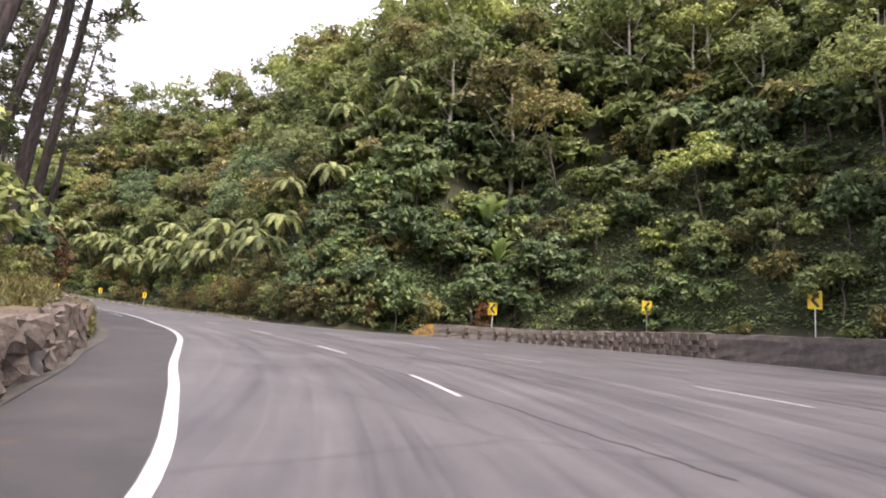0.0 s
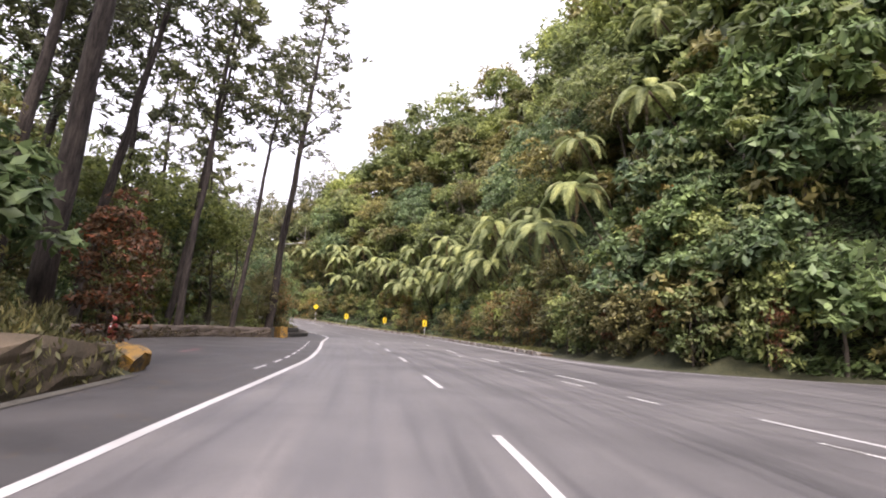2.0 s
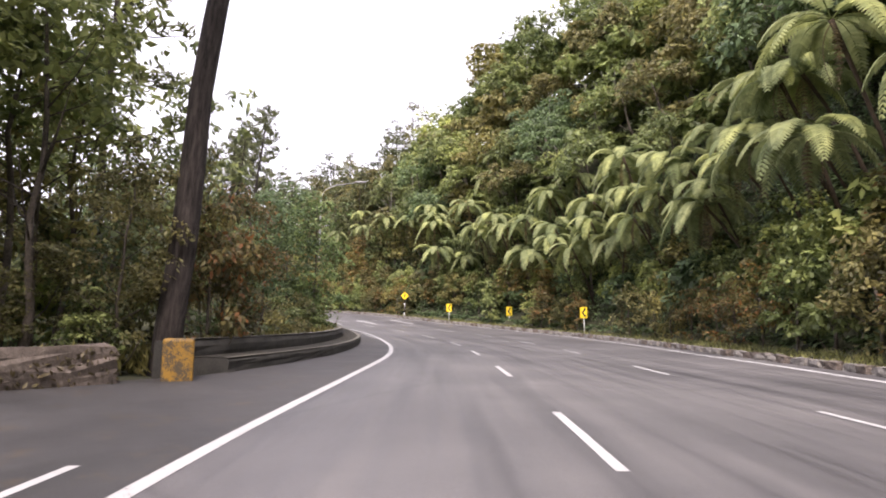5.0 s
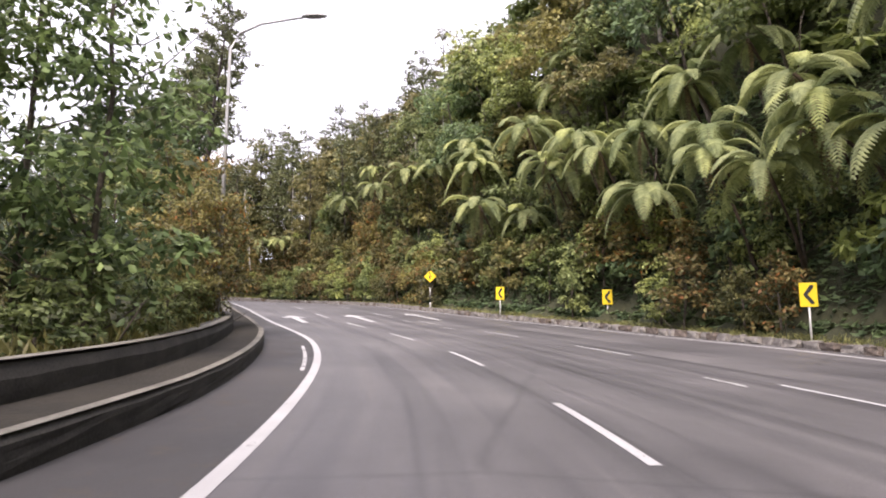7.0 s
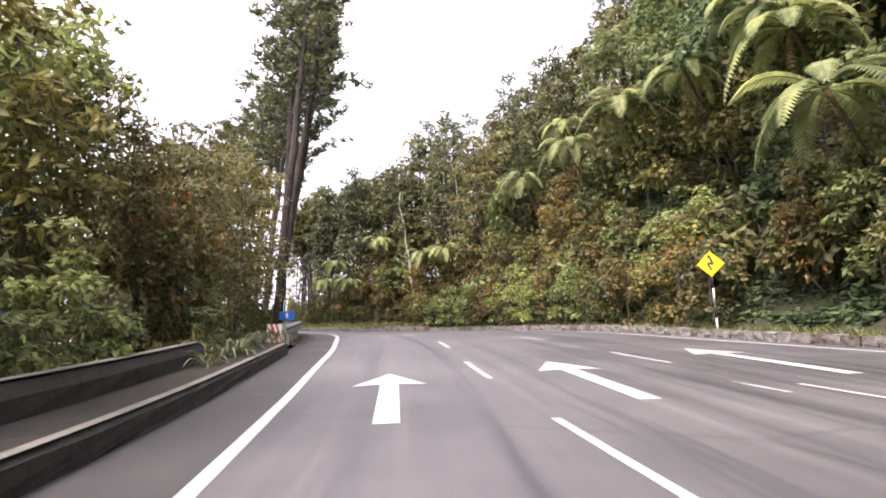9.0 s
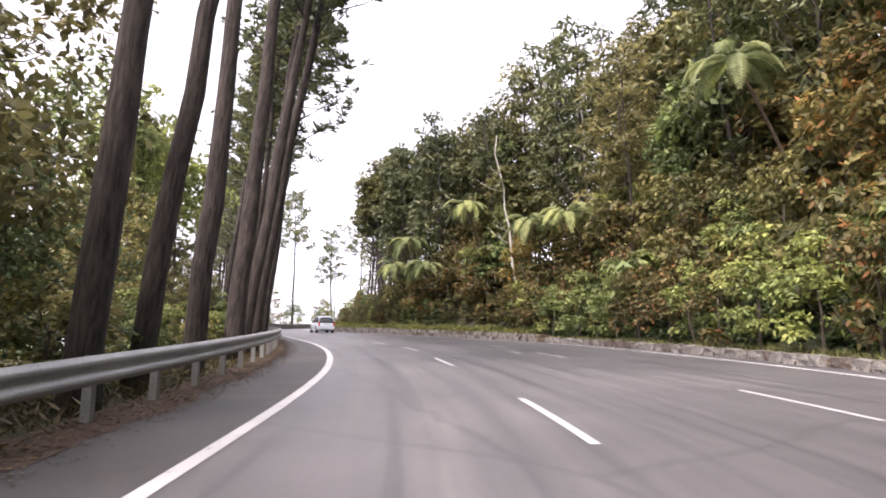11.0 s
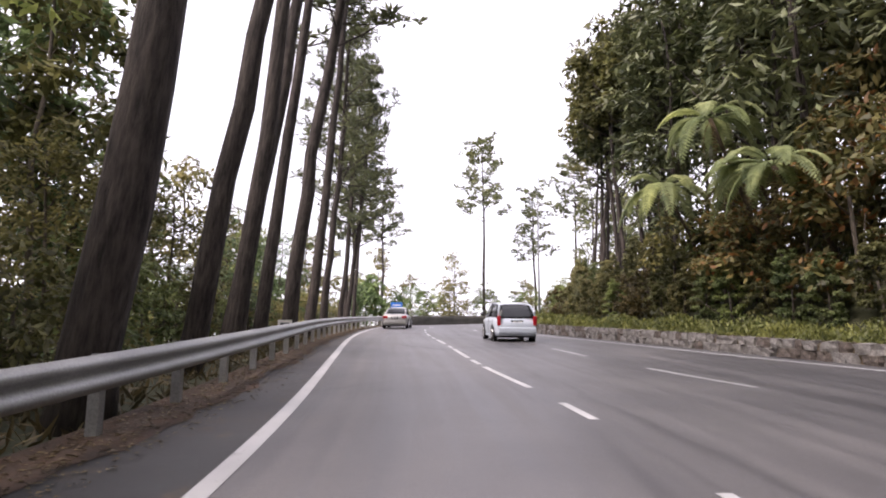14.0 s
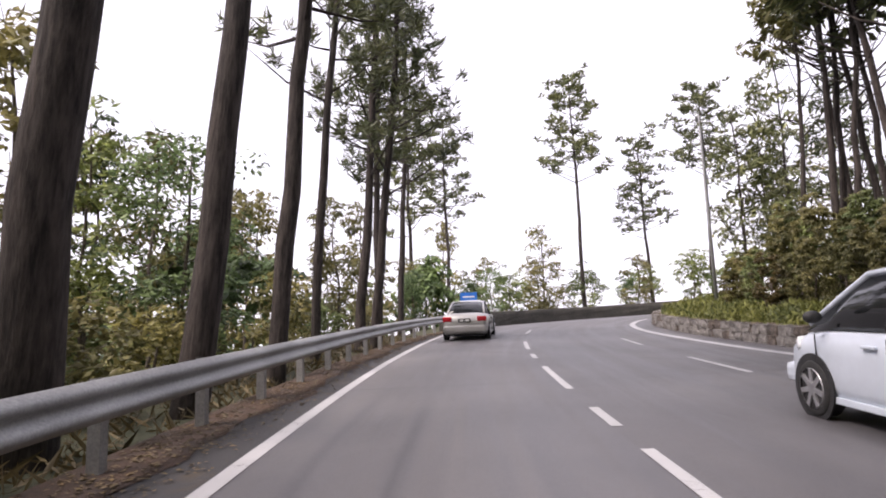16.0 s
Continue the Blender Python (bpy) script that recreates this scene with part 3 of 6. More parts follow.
# the painted end of that wall
bm = bmesh.new()
_e0, _e1 = at(43.3, off("right", 43.3) + 1.15), at(44.3, off("right", 44.3) + 1.35)
_dir = (_e1 - _e0).normalized()
_nrm = Vector((_dir.y, -_dir.x, 0))
_prof = [(-0.1, -0.3), (-0.1, 0.98), (0.35, 0.98), (1.75, 0.22), (1.75, -0.3)]
_vs = [[bm.verts.new(_e0 + _dir * a + _nrm * w + Vector((0, 0, h))) for a, h in _prof] for w in (0.0, 0.66)]
bm.faces.new(_vs[0])
bm.faces.new(_vs[1][::-1])
for _k in range(5):
    bm.faces.new((_vs[0][_k], _vs[1][_k], _vs[1][(_k + 1) % 5], _vs[0][(_k + 1) % 5]))
bmesh.ops.recalc_face_normals(bm, faces=bm.faces[:])
bmesh.ops.bevel(bm, geom=bm.edges[:], offset=0.04, segments=2, affect="EDGES")
part("painted_end", bm, M["yellow_paint"], wall_east, "yellow-painted sloping wall end")

# rock wall on the valley side, with its painted end
wall_west = wall_run("wall_2", -30, 40.6, lambda s: -float(table(LEFT_EDGE, s)) - 0.25, 1.6, lambda s: 0.80 + 0.12 * math.sin(s * 0.9), M["verge"], "dark rock wall and grassy earth bank beside the road", 0.8, 0.05)
_rocks = [rough_block("stone", (0.62, 0.42, 0.36), 20 + k, M["stone"], 3, 0.20) for k in range(6)]
_pales = [rough_block("stone", (0.62, 0.42, 0.36), 40 + k, M["pale_stone"], 3, 0.20) for k in range(2)]
lay_stones(wall_west, -2, 17.5, lambda s: -float(table(LEFT_EDGE, s)) - 0.2, lambda s: 0.92 + 0.12 * math.sin(s * 0.9), 2, _rocks + _rocks + _pales[:1], 0.9, _rng, -0.1, 0.1)
_end = rough_block("painted_end", (0.8, 1.25, 0.72), 91, M["yellow_paint"], 4, 0.10)
child("painted_end", _end, wall_west, "worn yellow-painted wall end", Matrix.Translation(at(41.2, -6.25, 0.20)) @ pose(0, 0, 0, 10, 16, bearing(41)))
marking("kerb", 2, 40, lambda s: -float(table(LEFT_EDGE, s)) + 0.12, 0.26, M["concrete"], "mossy concrete gutter edge", 0.02)

# low wall behind the lay-by
_bay = [(47.5, -14.2), (53, -14.0), (59.3, -13.0), (65, -11.7), (69, -10.4), (72, -8.2), (74.2, -6.2)]


def bay_offset(s):
    return float(np.interp(s, [p[0] for p in _bay], [p[1] for p in _bay]))


wall_bay = wall_run("wall_3", 47.5, 74.2, bay_offset, 0.5, 0.72, M["stone"], "low reddish-brown planted wall round the lay-by", 0.6, 0.05)
part("painted_end", box(bmesh.new(), (0.6, 1.5, 0.95), at(75.4, -5.55, 0.36), pose(0, 0, 0, 0, 0, bearing(75) + 22), 0.06), M["yellow_paint"], wall_bay, "worn yellow-painted wall end")
marking("red_marking", 50.4, 53.2, -7.3, 0.42, M["red_line"], "faded red patch on the lay-by")

# kerb and planter wall on the inside of the second bend
wall_kerb = wall_run("wall_4", 77.0, 131.5, lambda s: -float(table(LEFT_EDGE, s)), 0.95, 0.33, M["mossy_shaded"], "low mossy concrete kerb wall with a soil bed, tree shade put into its colour", 0.8, 0.012)
child("coping", ribbon("coping", 77, 131.4, lambda s: -float(table(LEFT_EDGE, s)) - 0.17, lambda s: -float(table(LEFT_EDGE, s)) - 0.02, 0.345, M["kerb_top"], 0.8), wall_kerb, "pale worn kerb edge")
child("soil", ribbon("soil", 77, 131.4, lambda s: -float(table(LEFT_EDGE, s)) - 0.95, lambda s: -float(table(LEFT_EDGE, s)) - 0.17, 0.349, M["dark_soil"], 0.8), wall_kerb, "dark bare soil bed")
wall_plant = wall_run("wall_5", 76.5, 125.4, lambda s: -float(table(LEFT_EDGE, s)) - 0.96, 0.5, 0.74, M["mossy_shaded"], "mossy concrete planter wall below the trees, their shade put into its colour", 0.8, 0.015)
child("coping", ribbon("coping", 76.6, 125.3, lambda s: -float(table(LEFT_EDGE, s)) - 1.22, lambda s: -float(table(LEFT_EDGE, s)) - 1.0, 0.78, M["kerb_top"], 0.8), wall_plant, "pale concrete coping")

# rough stone kerb below the hill
kerb_hill = wall_run("wall_6", 60, 170, lambda s: off("right", s) + 1.0, 0.7, lambda s: float(np.interp(s, [60, 85, 100, 170], [0.10, 0.14, 0.20, 0.24])), M["verge"], "earth verge behind a rough stone kerb", 0.8, 0.03)
_kerbs = [rough_block("stone", (0.62, 0.34, 0.36), 60 + k, M["pale_stone"], 2, 0.16) for k in range(7)]
lay_stones(kerb_hill, 60.5, 169.5, lambda s: off("right", s) + 0.98, lambda s: float(np.interp(s, [60, 85, 100, 170], [0.20, 0.22, 0.26, 0.30])), 1, _kerbs + _stones[:2], 0.5, _rng, 0, 0.12)
kerb_hedge = wall_run("wall_7", 170, 226, lambda s: off("right", s) + 1.0, 0.8, 0.46, M["verge"], "low pale stone wall that holds the hedge bed", 0.8, 0.02)
lay_stones(kerb_hedge, 170.3, 224, lambda s: off("right", s) + 1.0, 0.48, 2, _kerbs + _stones[:2], 0.42, _rng, 0.02, 0.025)
wall_run("wall_8", 219, 284, lambda s: -3.2, 0.35, 0.85, M["concrete"], "grey-brown concrete parapet along the outside of the far bend", 0.8, 0.02)


# ---- guard rail ----
def guard_rail(s0, s1):
    rail = empty_thing("guard_rail", at(s0, rail_offset(s0)), "long galvanised steel W-beam guard rail with steel posts", "guard rail")
    inv = rail.matrix_world.inverted()
    prof = [(0.00, 0.80), (0.012, 0.795), (0.075, 0.75), (0.085, 0.715), (0.06, 0.68), (0.012, 0.645), (0.012, 0.615), (0.06, 0.58), (0.085, 0.545), (0.075, 0.51), (0.012, 0.465), (0.0, 0.46)]
    ring = prof + [(q - 0.006, h) for q, h in reversed(prof)]
    length = 4.0
    s = s0
    while s < s1 - 0.1:
        e = min(s1, s + length)
        ss = np.linspace(s, e + 0.05, 6)
        verts = [inv @ at(q, rail_offset(q) + w, h + 0.004 * (int(s) % 2)) for q in ss for w, h in ring]
        n = len(ring)
        faces = [(i * n + k, i * n + (k + 1) % n, (i + 1) * n + (k + 1) % n, (i + 1) * n + k) for i in range(5) for k in range(n)]
        child("beam", mesh_of("beam", verts, faces, M["steel"], True), rail)
        s = e
    post = bpy.data.meshes.new("post")
    bm = bmesh.new()
    for q in (-0.055, 0.055):
        box(bm, (0.11, 0.008, 1.06), (0, q, 0.25))
    box(bm, (0.008, 0.11, 1.06), (0.05, 0, 0.25))
    box(bm, (0.12, 0.10, 0.28), (0.10, 0, 0.63))
    bm.to_mesh(post)
    bm.free()
    post.materials.append(M["steel"])
    s = s0 + 0.6
    while s < s1:
        child("post", post, rail, local=inv @ (Matrix.Translation(at(s, rail_offset(s) - 0.17)) @ pose(0, 0, 0, 0, 0, bearing(s))))
        s += 2.0
    return rail


def rail_offset(s):
    return float(np.interp(s, [132, 140, 150, 165, 180, 200, 225], [-3.9, -3.8, -3.5, -3.1, -2.7, -2.65, -2.9]))


rail = guard_rail(134.0, 220)


child("litter_strip", ribbon("litter_strip", 136, 220, lambda s: rail_offset(s) - 0.45, lambda s: rail_offset(s) + 0.36 + 0.16 * math.sin(s * 1.3) * math.sin(s * 0.37 + 1) + 0.06 * math.sin(s * 4.7), 0.012, M["litter"], 0.5, 3), road, "reddish-brown leaf litter and soil under the guard rail")


def hazard_board(s, d, h0, w, h, turn):
    """A red and white striped board on a post."""
    ob = empty_thing("hazard_board", at(s, d), "red and white striped hazard board before the guard rail", "sign", rz=bearing(s) + turn)
    part("post", box(bmesh.new(), (0.06, 0.06, h0 + h + 0.2), (0, 0.05, (h0 + h - 0.2) / 2), None, 0.005), M["steel"], ob)
    part("board", box(bmesh.new(), (w, 0.02, h), (0, 0, h0 + h / 2), None, 0.004), M["white"], ob)
    n = 3
    for k in range(n):
        bm = bmesh.new()
        x0, lean, wide = -w / 2 + w * (k - 0.42) / n, w * 0.42, w / n * 0.52
        q = [(x0 + lean, h0), (x0 + lean + wide, h0), (x0 + wide, h0 + h), (x0, h0 + h)]
        bm.faces.new([bm.verts.new((min(w / 2, max(-w / 2, x)), -0.013, z)) for x, z in q])
        part("stripe", bm, M["sign_red"], ob, "red stripe")


hazard_board(133.6, -4.2, 0.25, 0.5, 0.62, 8)


def small_board(name, place, rz, w, h, h0, mat, label, bar, ink="white"):
    ob = empty_thing(name, place, label, "sign", rz=rz)
    part("post", box(bmesh.new(), (0.05, 0.05, h0 + 0.5), (0, 0.05, (h0 + 0.5) / 2 - 0.5), None, 0.004), M["steel"], ob)
    part("panel", box(bmesh.new(), (w, 0.02, h), (0, 0, h0 + h / 2), None, 0.004), mat, ob)
    part("text_bar", box(bmesh.new(), (w * bar[0], 0.006, h * bar[1]), (0, -0.014, h0 + h / 2)), M[ink], ob, "bar of writing")


small_board("marker_sign", at(137.5, -4.12), bearing(137) + 5, 0.6, 0.34, 0.92, M["sign_blue"], "small blue roadside marker sign behind the rail", (0.14, 0.6))
_gz = ground_height(-173.0, 109.5)
small_board("marker_sign", (-173.0, 109.5, _gz), bearing(205), 1.1, 0.55, 11.6 - _gz, M["sign_blue"], "small blue road sign beyond the bend", (0.7, 0.16))
small_board("rail_marker", at(187.2, -3.3), bearing(186), 0.42, 0.27, 0.55, M["white"], "small white marker board behind the guard rail", (0.6, 0.4), "sign_black")


def litter_bin(place, rz):
    """A red pillar-shaped bin with a rounded hood and an opening."""
    ob = empty_thing("litter_bin", place, "faded red pillar-shaped litter bin with a small white label", "litter bin", rz=rz)
    v, f = tube([(0, 0, -0.05), (0, 0, 0.04), (0, 0, 0.06), (0, 0, 0.92), (0, 0, 0.95)], [0.20, 0.20, 0.235, 0.25, 0.25], 24)
    child("body", mesh_of("body", v, f, M["bin_red"], True), ob)
    v, f = tube([(0, 0, 0.95), (0, 0, 1.0), (0, 0, 1.14), (0, 0, 1.24), (0, 0, 1.28)], [0.275, 0.28, 0.26, 0.17, 0.03], 24)
    child("hood", mesh_of("hood", v, f, M["bin_red"], True), ob)
    part("opening", box(bmesh.new(), (0.26, 0.03, 0.10), (0, -0.262, 1.06), None, 0.01), M["sign_black"], ob, "dark slot")
    part("label_plate", box(bmesh.new(), (0.10, 0.014, 0.20), (0.05, -0.252, 0.74), None, 0.003), M["white"], ob, "white label plate")
    v, f = tube([(0, 0, 0.48), (0, 0, 0.53)], [0.252, 0.254], 24)
    child("band", mesh_of("band", v, f, M["trim_dark"], True), ob)


litter_bin(at(58.3, -12.5), bearing(58) - 12)


# ---- road signs ----
def post_mesh(bm_list, ob, h0, h1, striped):
    n = 6 if striped else 1
    for k in range(n):
        z0, z1 = h0 + (h1 - h0) * k / n, h0 + (h1 - h0) * (k + 1) / n
        v, f = tube([(0, 0.045, z0), (0, 0.045, z1)], [0.036, 0.036], 10)
        child("post" if not striped else "post_band", mesh_of("post", v, f, M["sign_black"] if striped and k % 2 == 0 else M["white"], True), ob)


def chevron_sign(place, rz, w, h, top, label):
    """A yellow plate with a black chevron that points to the left, on a white post; place is the foot of the post."""
    ob = empty_thing("chevron_sign", place, label, "road sign", "chevron signs on the bend", rz)
    post_mesh(None, ob, -0.5, top - 0.1, False)
    part("plate", box(bmesh.new(), (w, 0.022, h), (0, 0, top - h / 2), None, 0.006), M["sign_yellow"], ob, "yellow plate with black border")
    bm = bmesh.new()
    z = top - h / 2
    a, b, e = w * 0.30, h * 0.40, w * 0.34
    pts = [(-a, z), (a - e * 0.55, z + b), (a, z + b), (a, z + b * 0.72), (-a + e * 0.75, z), (a, z - b * 0.72), (a, z - b), (a - e * 0.55, z - b)]
    vs = [bm.verts.new((x, -0.014, q)) for x, q in pts]
    for t in ((0, 4, 3, 2), (0, 2, 1), (0, 6, 5, 4), (0, 7, 6)):
        bm.faces.new([vs[i] for i in t])
    bmesh.ops.recalc_face_normals(bm, faces=bm.faces[:])
    part("chevron", bm, M["sign_black"], ob, "black chevron")


def facing(place, eye):
    d = Vector(eye) - Vector(place)
    return math.degrees(math.atan2(d.y, d.x)) + 90


for _p, _eye, _w, _h, _top, _lift in (((4.5, 52.0), (-1, 8), 0.78, 1.05, 2.35, 0.0), ((16.0, 47.6), (2, 12), 0.74, 1.05, 2.6, 0.0), ((23.4, 38.4), (4, 6), 0.8, 1.15, 2.7, 0.0)):
    _z = ground_height(*_p)
    chevron_sign((_p[0], _p[1], _z), facing((*_p, 0), (*_eye, 0)), _w, _h, {4.5: 3.85, 16.0: 4.45, 23.4: 5.0}[_p[0]] - _z, "yellow and black chevron sign above the stone wall")
for _p, _zc, _eye in (((-47.5, 100.4), 4.53, (-40, 72)), ((-58.9, 108.2), 5.18, (-46, 80)), ((-67.3, 109.5), 5.78, (-52, 86))):
    _z = ground_height(*_p)
    chevron_sign((_p[0], _p[1], _z), facing((*_p, 0), (*_eye, 0)), 0.56, 0.86, _zc + 0.43 - _z, "yellow and black chevron sign on the grassy verge below the hill")


def diamond_sign(place, rz, side, centre, label):
    ob = empty_thing("warning_sign", place, label, "road sign", rz=rz)
    post_mesh(None, ob, -0.4, centre + 0.2, True)
    part("plate", box(bmesh.new(), (side, 0.022, side), (0, 0, centre), pose(0, 0, 0, 0, 45, 0), 0.03), M["sign_yellow"], ob, "yellow diamond plate")
    bm = bmesh.new()
    w = 0.035
    pts = [(0.02, -0.24), (-0.11, 0.04), (0.09, -0.02), (-0.02, 0.24)]
    for (x0, z0), (x1, z1) in zip(pts[:-1], pts[1:]):
        d = Vector((x1 - x0, 0, z1 - z0)).normalized()
        q = Vector((-d.z, 0, d.x)) * w
        a, b = Vector((x0, -0.014, centre + z0)), Vector((x1, -0.014, centre + z1))
        bm.faces.new([bm.verts.new(v) for v in (a - q, b - q, b + q, a + q)])
    a = Vector((-0.02, -0.0145, centre + 0.24))
    bm.faces.new([bm.verts.new(v) for v in (a + Vector((-0.09, 0, -0.03)), a + Vector((0.07, 0, 0.0)), a + Vector((-0.04, 0, 0.11)))])
    part("symbol", bm, M["sign_black"], ob, "black winding-road symbol")


_z = ground_height(-74.7, 110.7)
diamond_sign((-74.7, 110.7, _z), facing((-74.7, 110.7, 0), (-58, 89, 0)), 0.68, 7.43 - _z, "yellow diamond winding-road sign on a black and white post")


# ---- street lamps ----
def street_lamp(place, rz, height, arm, label):
    ob = empty_thing("street_lamp", place, label, "street lamp", "street lamps", rz)
    v, f = tube([(0, 0, -0.5), (0, 0, height * 0.5), (0, 0, height - 0.9), (arm * 0.12, 0, height - 0.35), (arm * 0.4, 0, height), (arm, 0, height + 0.25)], [0.085, 0.068, 0.052, 0.046, 0.042, 0.035], 10)
    child("pole", mesh_of("pole", v, f, M["steel"], True), ob)
    bm = bmesh.new()
    bmesh.ops.create_uvsphere(bm, u_segments=14, v_segments=8, radius=0.5, matrix=Matrix.Translation((arm + 0.35, 0, height + 0.29)) @ Matrix.Diagonal((0.95, 0.30, 0.16, 1)))
    part("lamp_head", bm, M["steel"], ob, "grey lamp head", True)


street_lamp((-62.3, 86.0, ground_height(-62.3, 86.0)), bearing(112) - 20, 11.2, 2.6, "tall pale street lamp among the trees behind the wall")
street_lamp((-160.6, 120.4, ground_height(-160.6, 120.4)), 160, 9.6, 2.0, "tall grey street lamp in the hedge bed")

# ---- plants ----
def clump_points(rng, count, centre, radius, flat=0.75):
    """Leaf places on and in a lump, most of them on its upper side."""
    v = rng.normal(size=(count, 3))
    v /= np.linalg.norm(v, axis=1)[:, None]
    v[:, 2] = np.where((v[:, 2] < -0.2) & (rng.rand(count) < 0.7), -v[:, 2], v[:, 2])
    r = radius * (0.62 + 0.42 * rng.rand(count) ** 0.7)
    return centre + v * r[:, None] * np.array([1, 1, flat]), v


def leaf_frames(rng, out, length, width, droop=0.35):
    """Leaves that face up and outwards and hang a little."""
    n = len(out)
    face = out * 0.55 + rng.normal(size=(n, 3)) * 0.38 + np.array([0, 0, 0.55])
    a = np.cross(face, rng.normal(size=(n, 3))) * 0.7 + out * 0.45
    a[:, 2] -= droop
    a /= np.linalg.norm(a, axis=1)[:, None] + 1e-9
    side = np.cross(a, face)
    side /= np.linalg.norm(side, axis=1)[:, None] + 1e-9
    k = (0.7 + 0.6 * rng.rand(n))[:, None]
    return a * length / 2 * k, side * width / 2 * k


def crown_arrays(seed, lumps, leaves, size, base, leaf, spread=1.0, lump_size=0.36, taper=0.0, low=False):
    """A crown of many lumps of leaves inside an uneven egg; size: half widths; base: height of its middle."""
    rng = np.random.RandomState(seed)
    C, A, S = [], [], []
    for k in range(lumps):
        v = rng.normal(size=3)
        v /= np.linalg.norm(v)
        if v[2] < -0.35 and not low:
            v[2] *= -0.6
        r = rng.uniform(0.35, 1.0) ** 0.6 * spread
        v[:2] *= 1.0 - taper * (0.5 + 0.5 * v[2] * r)
        c = np.array([0, 0, base]) + v * np.array(size) * r
        p, o = clump_points(rng, leaves, c, lump_size * min(size[0] * 1.15, np.mean(size)) * rng.uniform(0.65, 1.25), 0.6)
        a, s = leaf_frames(rng, o, leaf[0], leaf[1])
        C.append(p), A.append(a), S.append(s)
    return np.vstack(C), np.vstack(A), np.vstack(S)


def crown_mesh(name, seed, mat, lumps, leaves, size, base, leaf, spread=1.0, lump_size=0.36, taper=0.0, low=False):
    return leaves_mesh(name, *crown_arrays(seed, lumps, leaves, size, base, leaf, spread, lump_size, taper, low), mat)


def trunk_mesh(name, seed, height, r0, r1, mat, bend=0.3, limbs=0, limb_from=0.4, limb_len=1.5, sides=8, segs=7, lean=(0, 0)):
    rng = random.Random(seed)
    pts, rad = [], []
    ox = oy = 0.0
    for k in range(segs + 1):
        t = k / segs
        pts.append(Vector((ox + lean[0] * t * height, oy + lean[1] * t * height, -0.6 + (height + 0.6) * t)))
        rad.append(r0 + (r1 - r0) * t ** 0.8 + (0.35 * r0 if k == 0 else 0))
        ox += rng.uniform(-bend, bend) * height / segs * 0.35
        oy += rng.uniform(-bend, bend) * height / segs * 0.35
    pieces = [tube(pts, rad, sides)]
    for k in range(limbs):
        t = limb_from + (1 - limb_from) * (k + rng.random()) / limbs
        i = min(segs - 1, int(t * segs))
        p = pts[i].lerp(pts[i + 1], t * segs - i)
        a = rng.uniform(0, 2 * math.pi)
        q = limb_len * rng.uniform(0.6, 1.2) * (1.2 - 0.6 * t)
        d = Vector((math.cos(a), math.sin(a), rng.uniform(0.2, 0.9)))
        r = max(0.015, rad[i] * 0.4)
        pieces.append(tube([p, p + d * q * 0.5, p + d * q + Vector((0, 0, q * 0.2))], [r, r * 0.7, r * 0.25], 4))
    v, f = join(*pieces)
    return mesh_of(name, v, f, mat, True)


# kinds of tree: a list of (trunk mesh, crown mesh)
KIND = {}
KIND["broadleaf"] = []
for _k, _m in enumerate(("leaf_green", "leaf_yellow", "leaf_green", "leaf_blue", "leaf_yellow", "leaf_olive")):
    KIND["broadleaf"].append((trunk_mesh("trunk", 100 + _k, 3.6, 0.17, 0.06, M["bark"], 0.5, 6, 0.35, 1.6),
                              crown_mesh("crown", 200 + _k, M[_m], 24, 62, (2.6, 2.6, 2.6), 2.9, (0.46, 0.21) if _k != 3 else (0.52, 0.27), 1.0, 0.34)))
KIND["big_leaf"] = [(trunk_mesh("trunk", 120, 3.6, 0.14, 0.05, M["bark"], 0.5, 5, 0.3, 1.6), crown_mesh("crown", 220, M["leaf_blue"], 22, 56, (2.4, 2.4, 2.5), 2.8, (0.62, 0.30)))]
KIND["tall_leaf"] = []
for _k, _m in enumerate(("leaf_green", "leaf_yellow", "leaf_olive")):
    KIND["tall_leaf"].append((trunk_mesh("trunk", 130 + _k, 9.0, 0.22, 0.07, M["bark_pale"], 0.4, 12, 0.4, 2.8, 8, 8),
                              crown_mesh("crown", 230 + _k, M[_m], 38, 44, (3.2, 3.2, 3.8), 8.4, (0.52, 0.24), 1.0, 0.30)))
KIND["shrub"] = []
for _k, _m in enumerate(("leaf_red", "leaf_yellow", "leaf_olive", "leaf_green", "leaf_red")):
    KIND["shrub"].append((trunk_mesh("trunk", 140 + _k, 1.6, 0.06, 0.03, M["bark"], 0.5, 5, 0.2, 0.8, 6, 4),
                          crown_mesh("crown", 240 + _k, M[_m], 28, 46, (1.15, 1.15, 1.5), 1.5, (0.175, 0.09), 1.0, 0.32, 0.45, True)))
KIND["red_shrub"] = [(trunk_mesh("trunk", 149, 2.4, 0.09, 0.03, M["bark"], 0.3, 8, 0.2, 0.9, 6, 5),
                      crown_mesh("crown", 249, M["leaf_bronze"], 60, 60, (1.35, 1.35, 2.3), 2.9, (0.17, 0.085), 1.0, 0.26, 0.25, True))]
KIND["clipped"] = []
for _k, _m in enumerate(("leaf_green", "leaf_olive", "leaf_clipped", "leaf_olive")):
    KIND["clipped"].append((trunk_mesh("trunk", 146 + _k, 1.2, 0.06, 0.03, M["bark"], 0.3, 5, 0.2, 0.5, 6, 4),
                            crown_mesh("crown", 246 + _k, M[_m], 70, 60, (0.72, 0.72, 1.25), 1.25, (0.11, 0.05), 1.0, 0.20, 0.30, True)))
KIND["bush"] = []
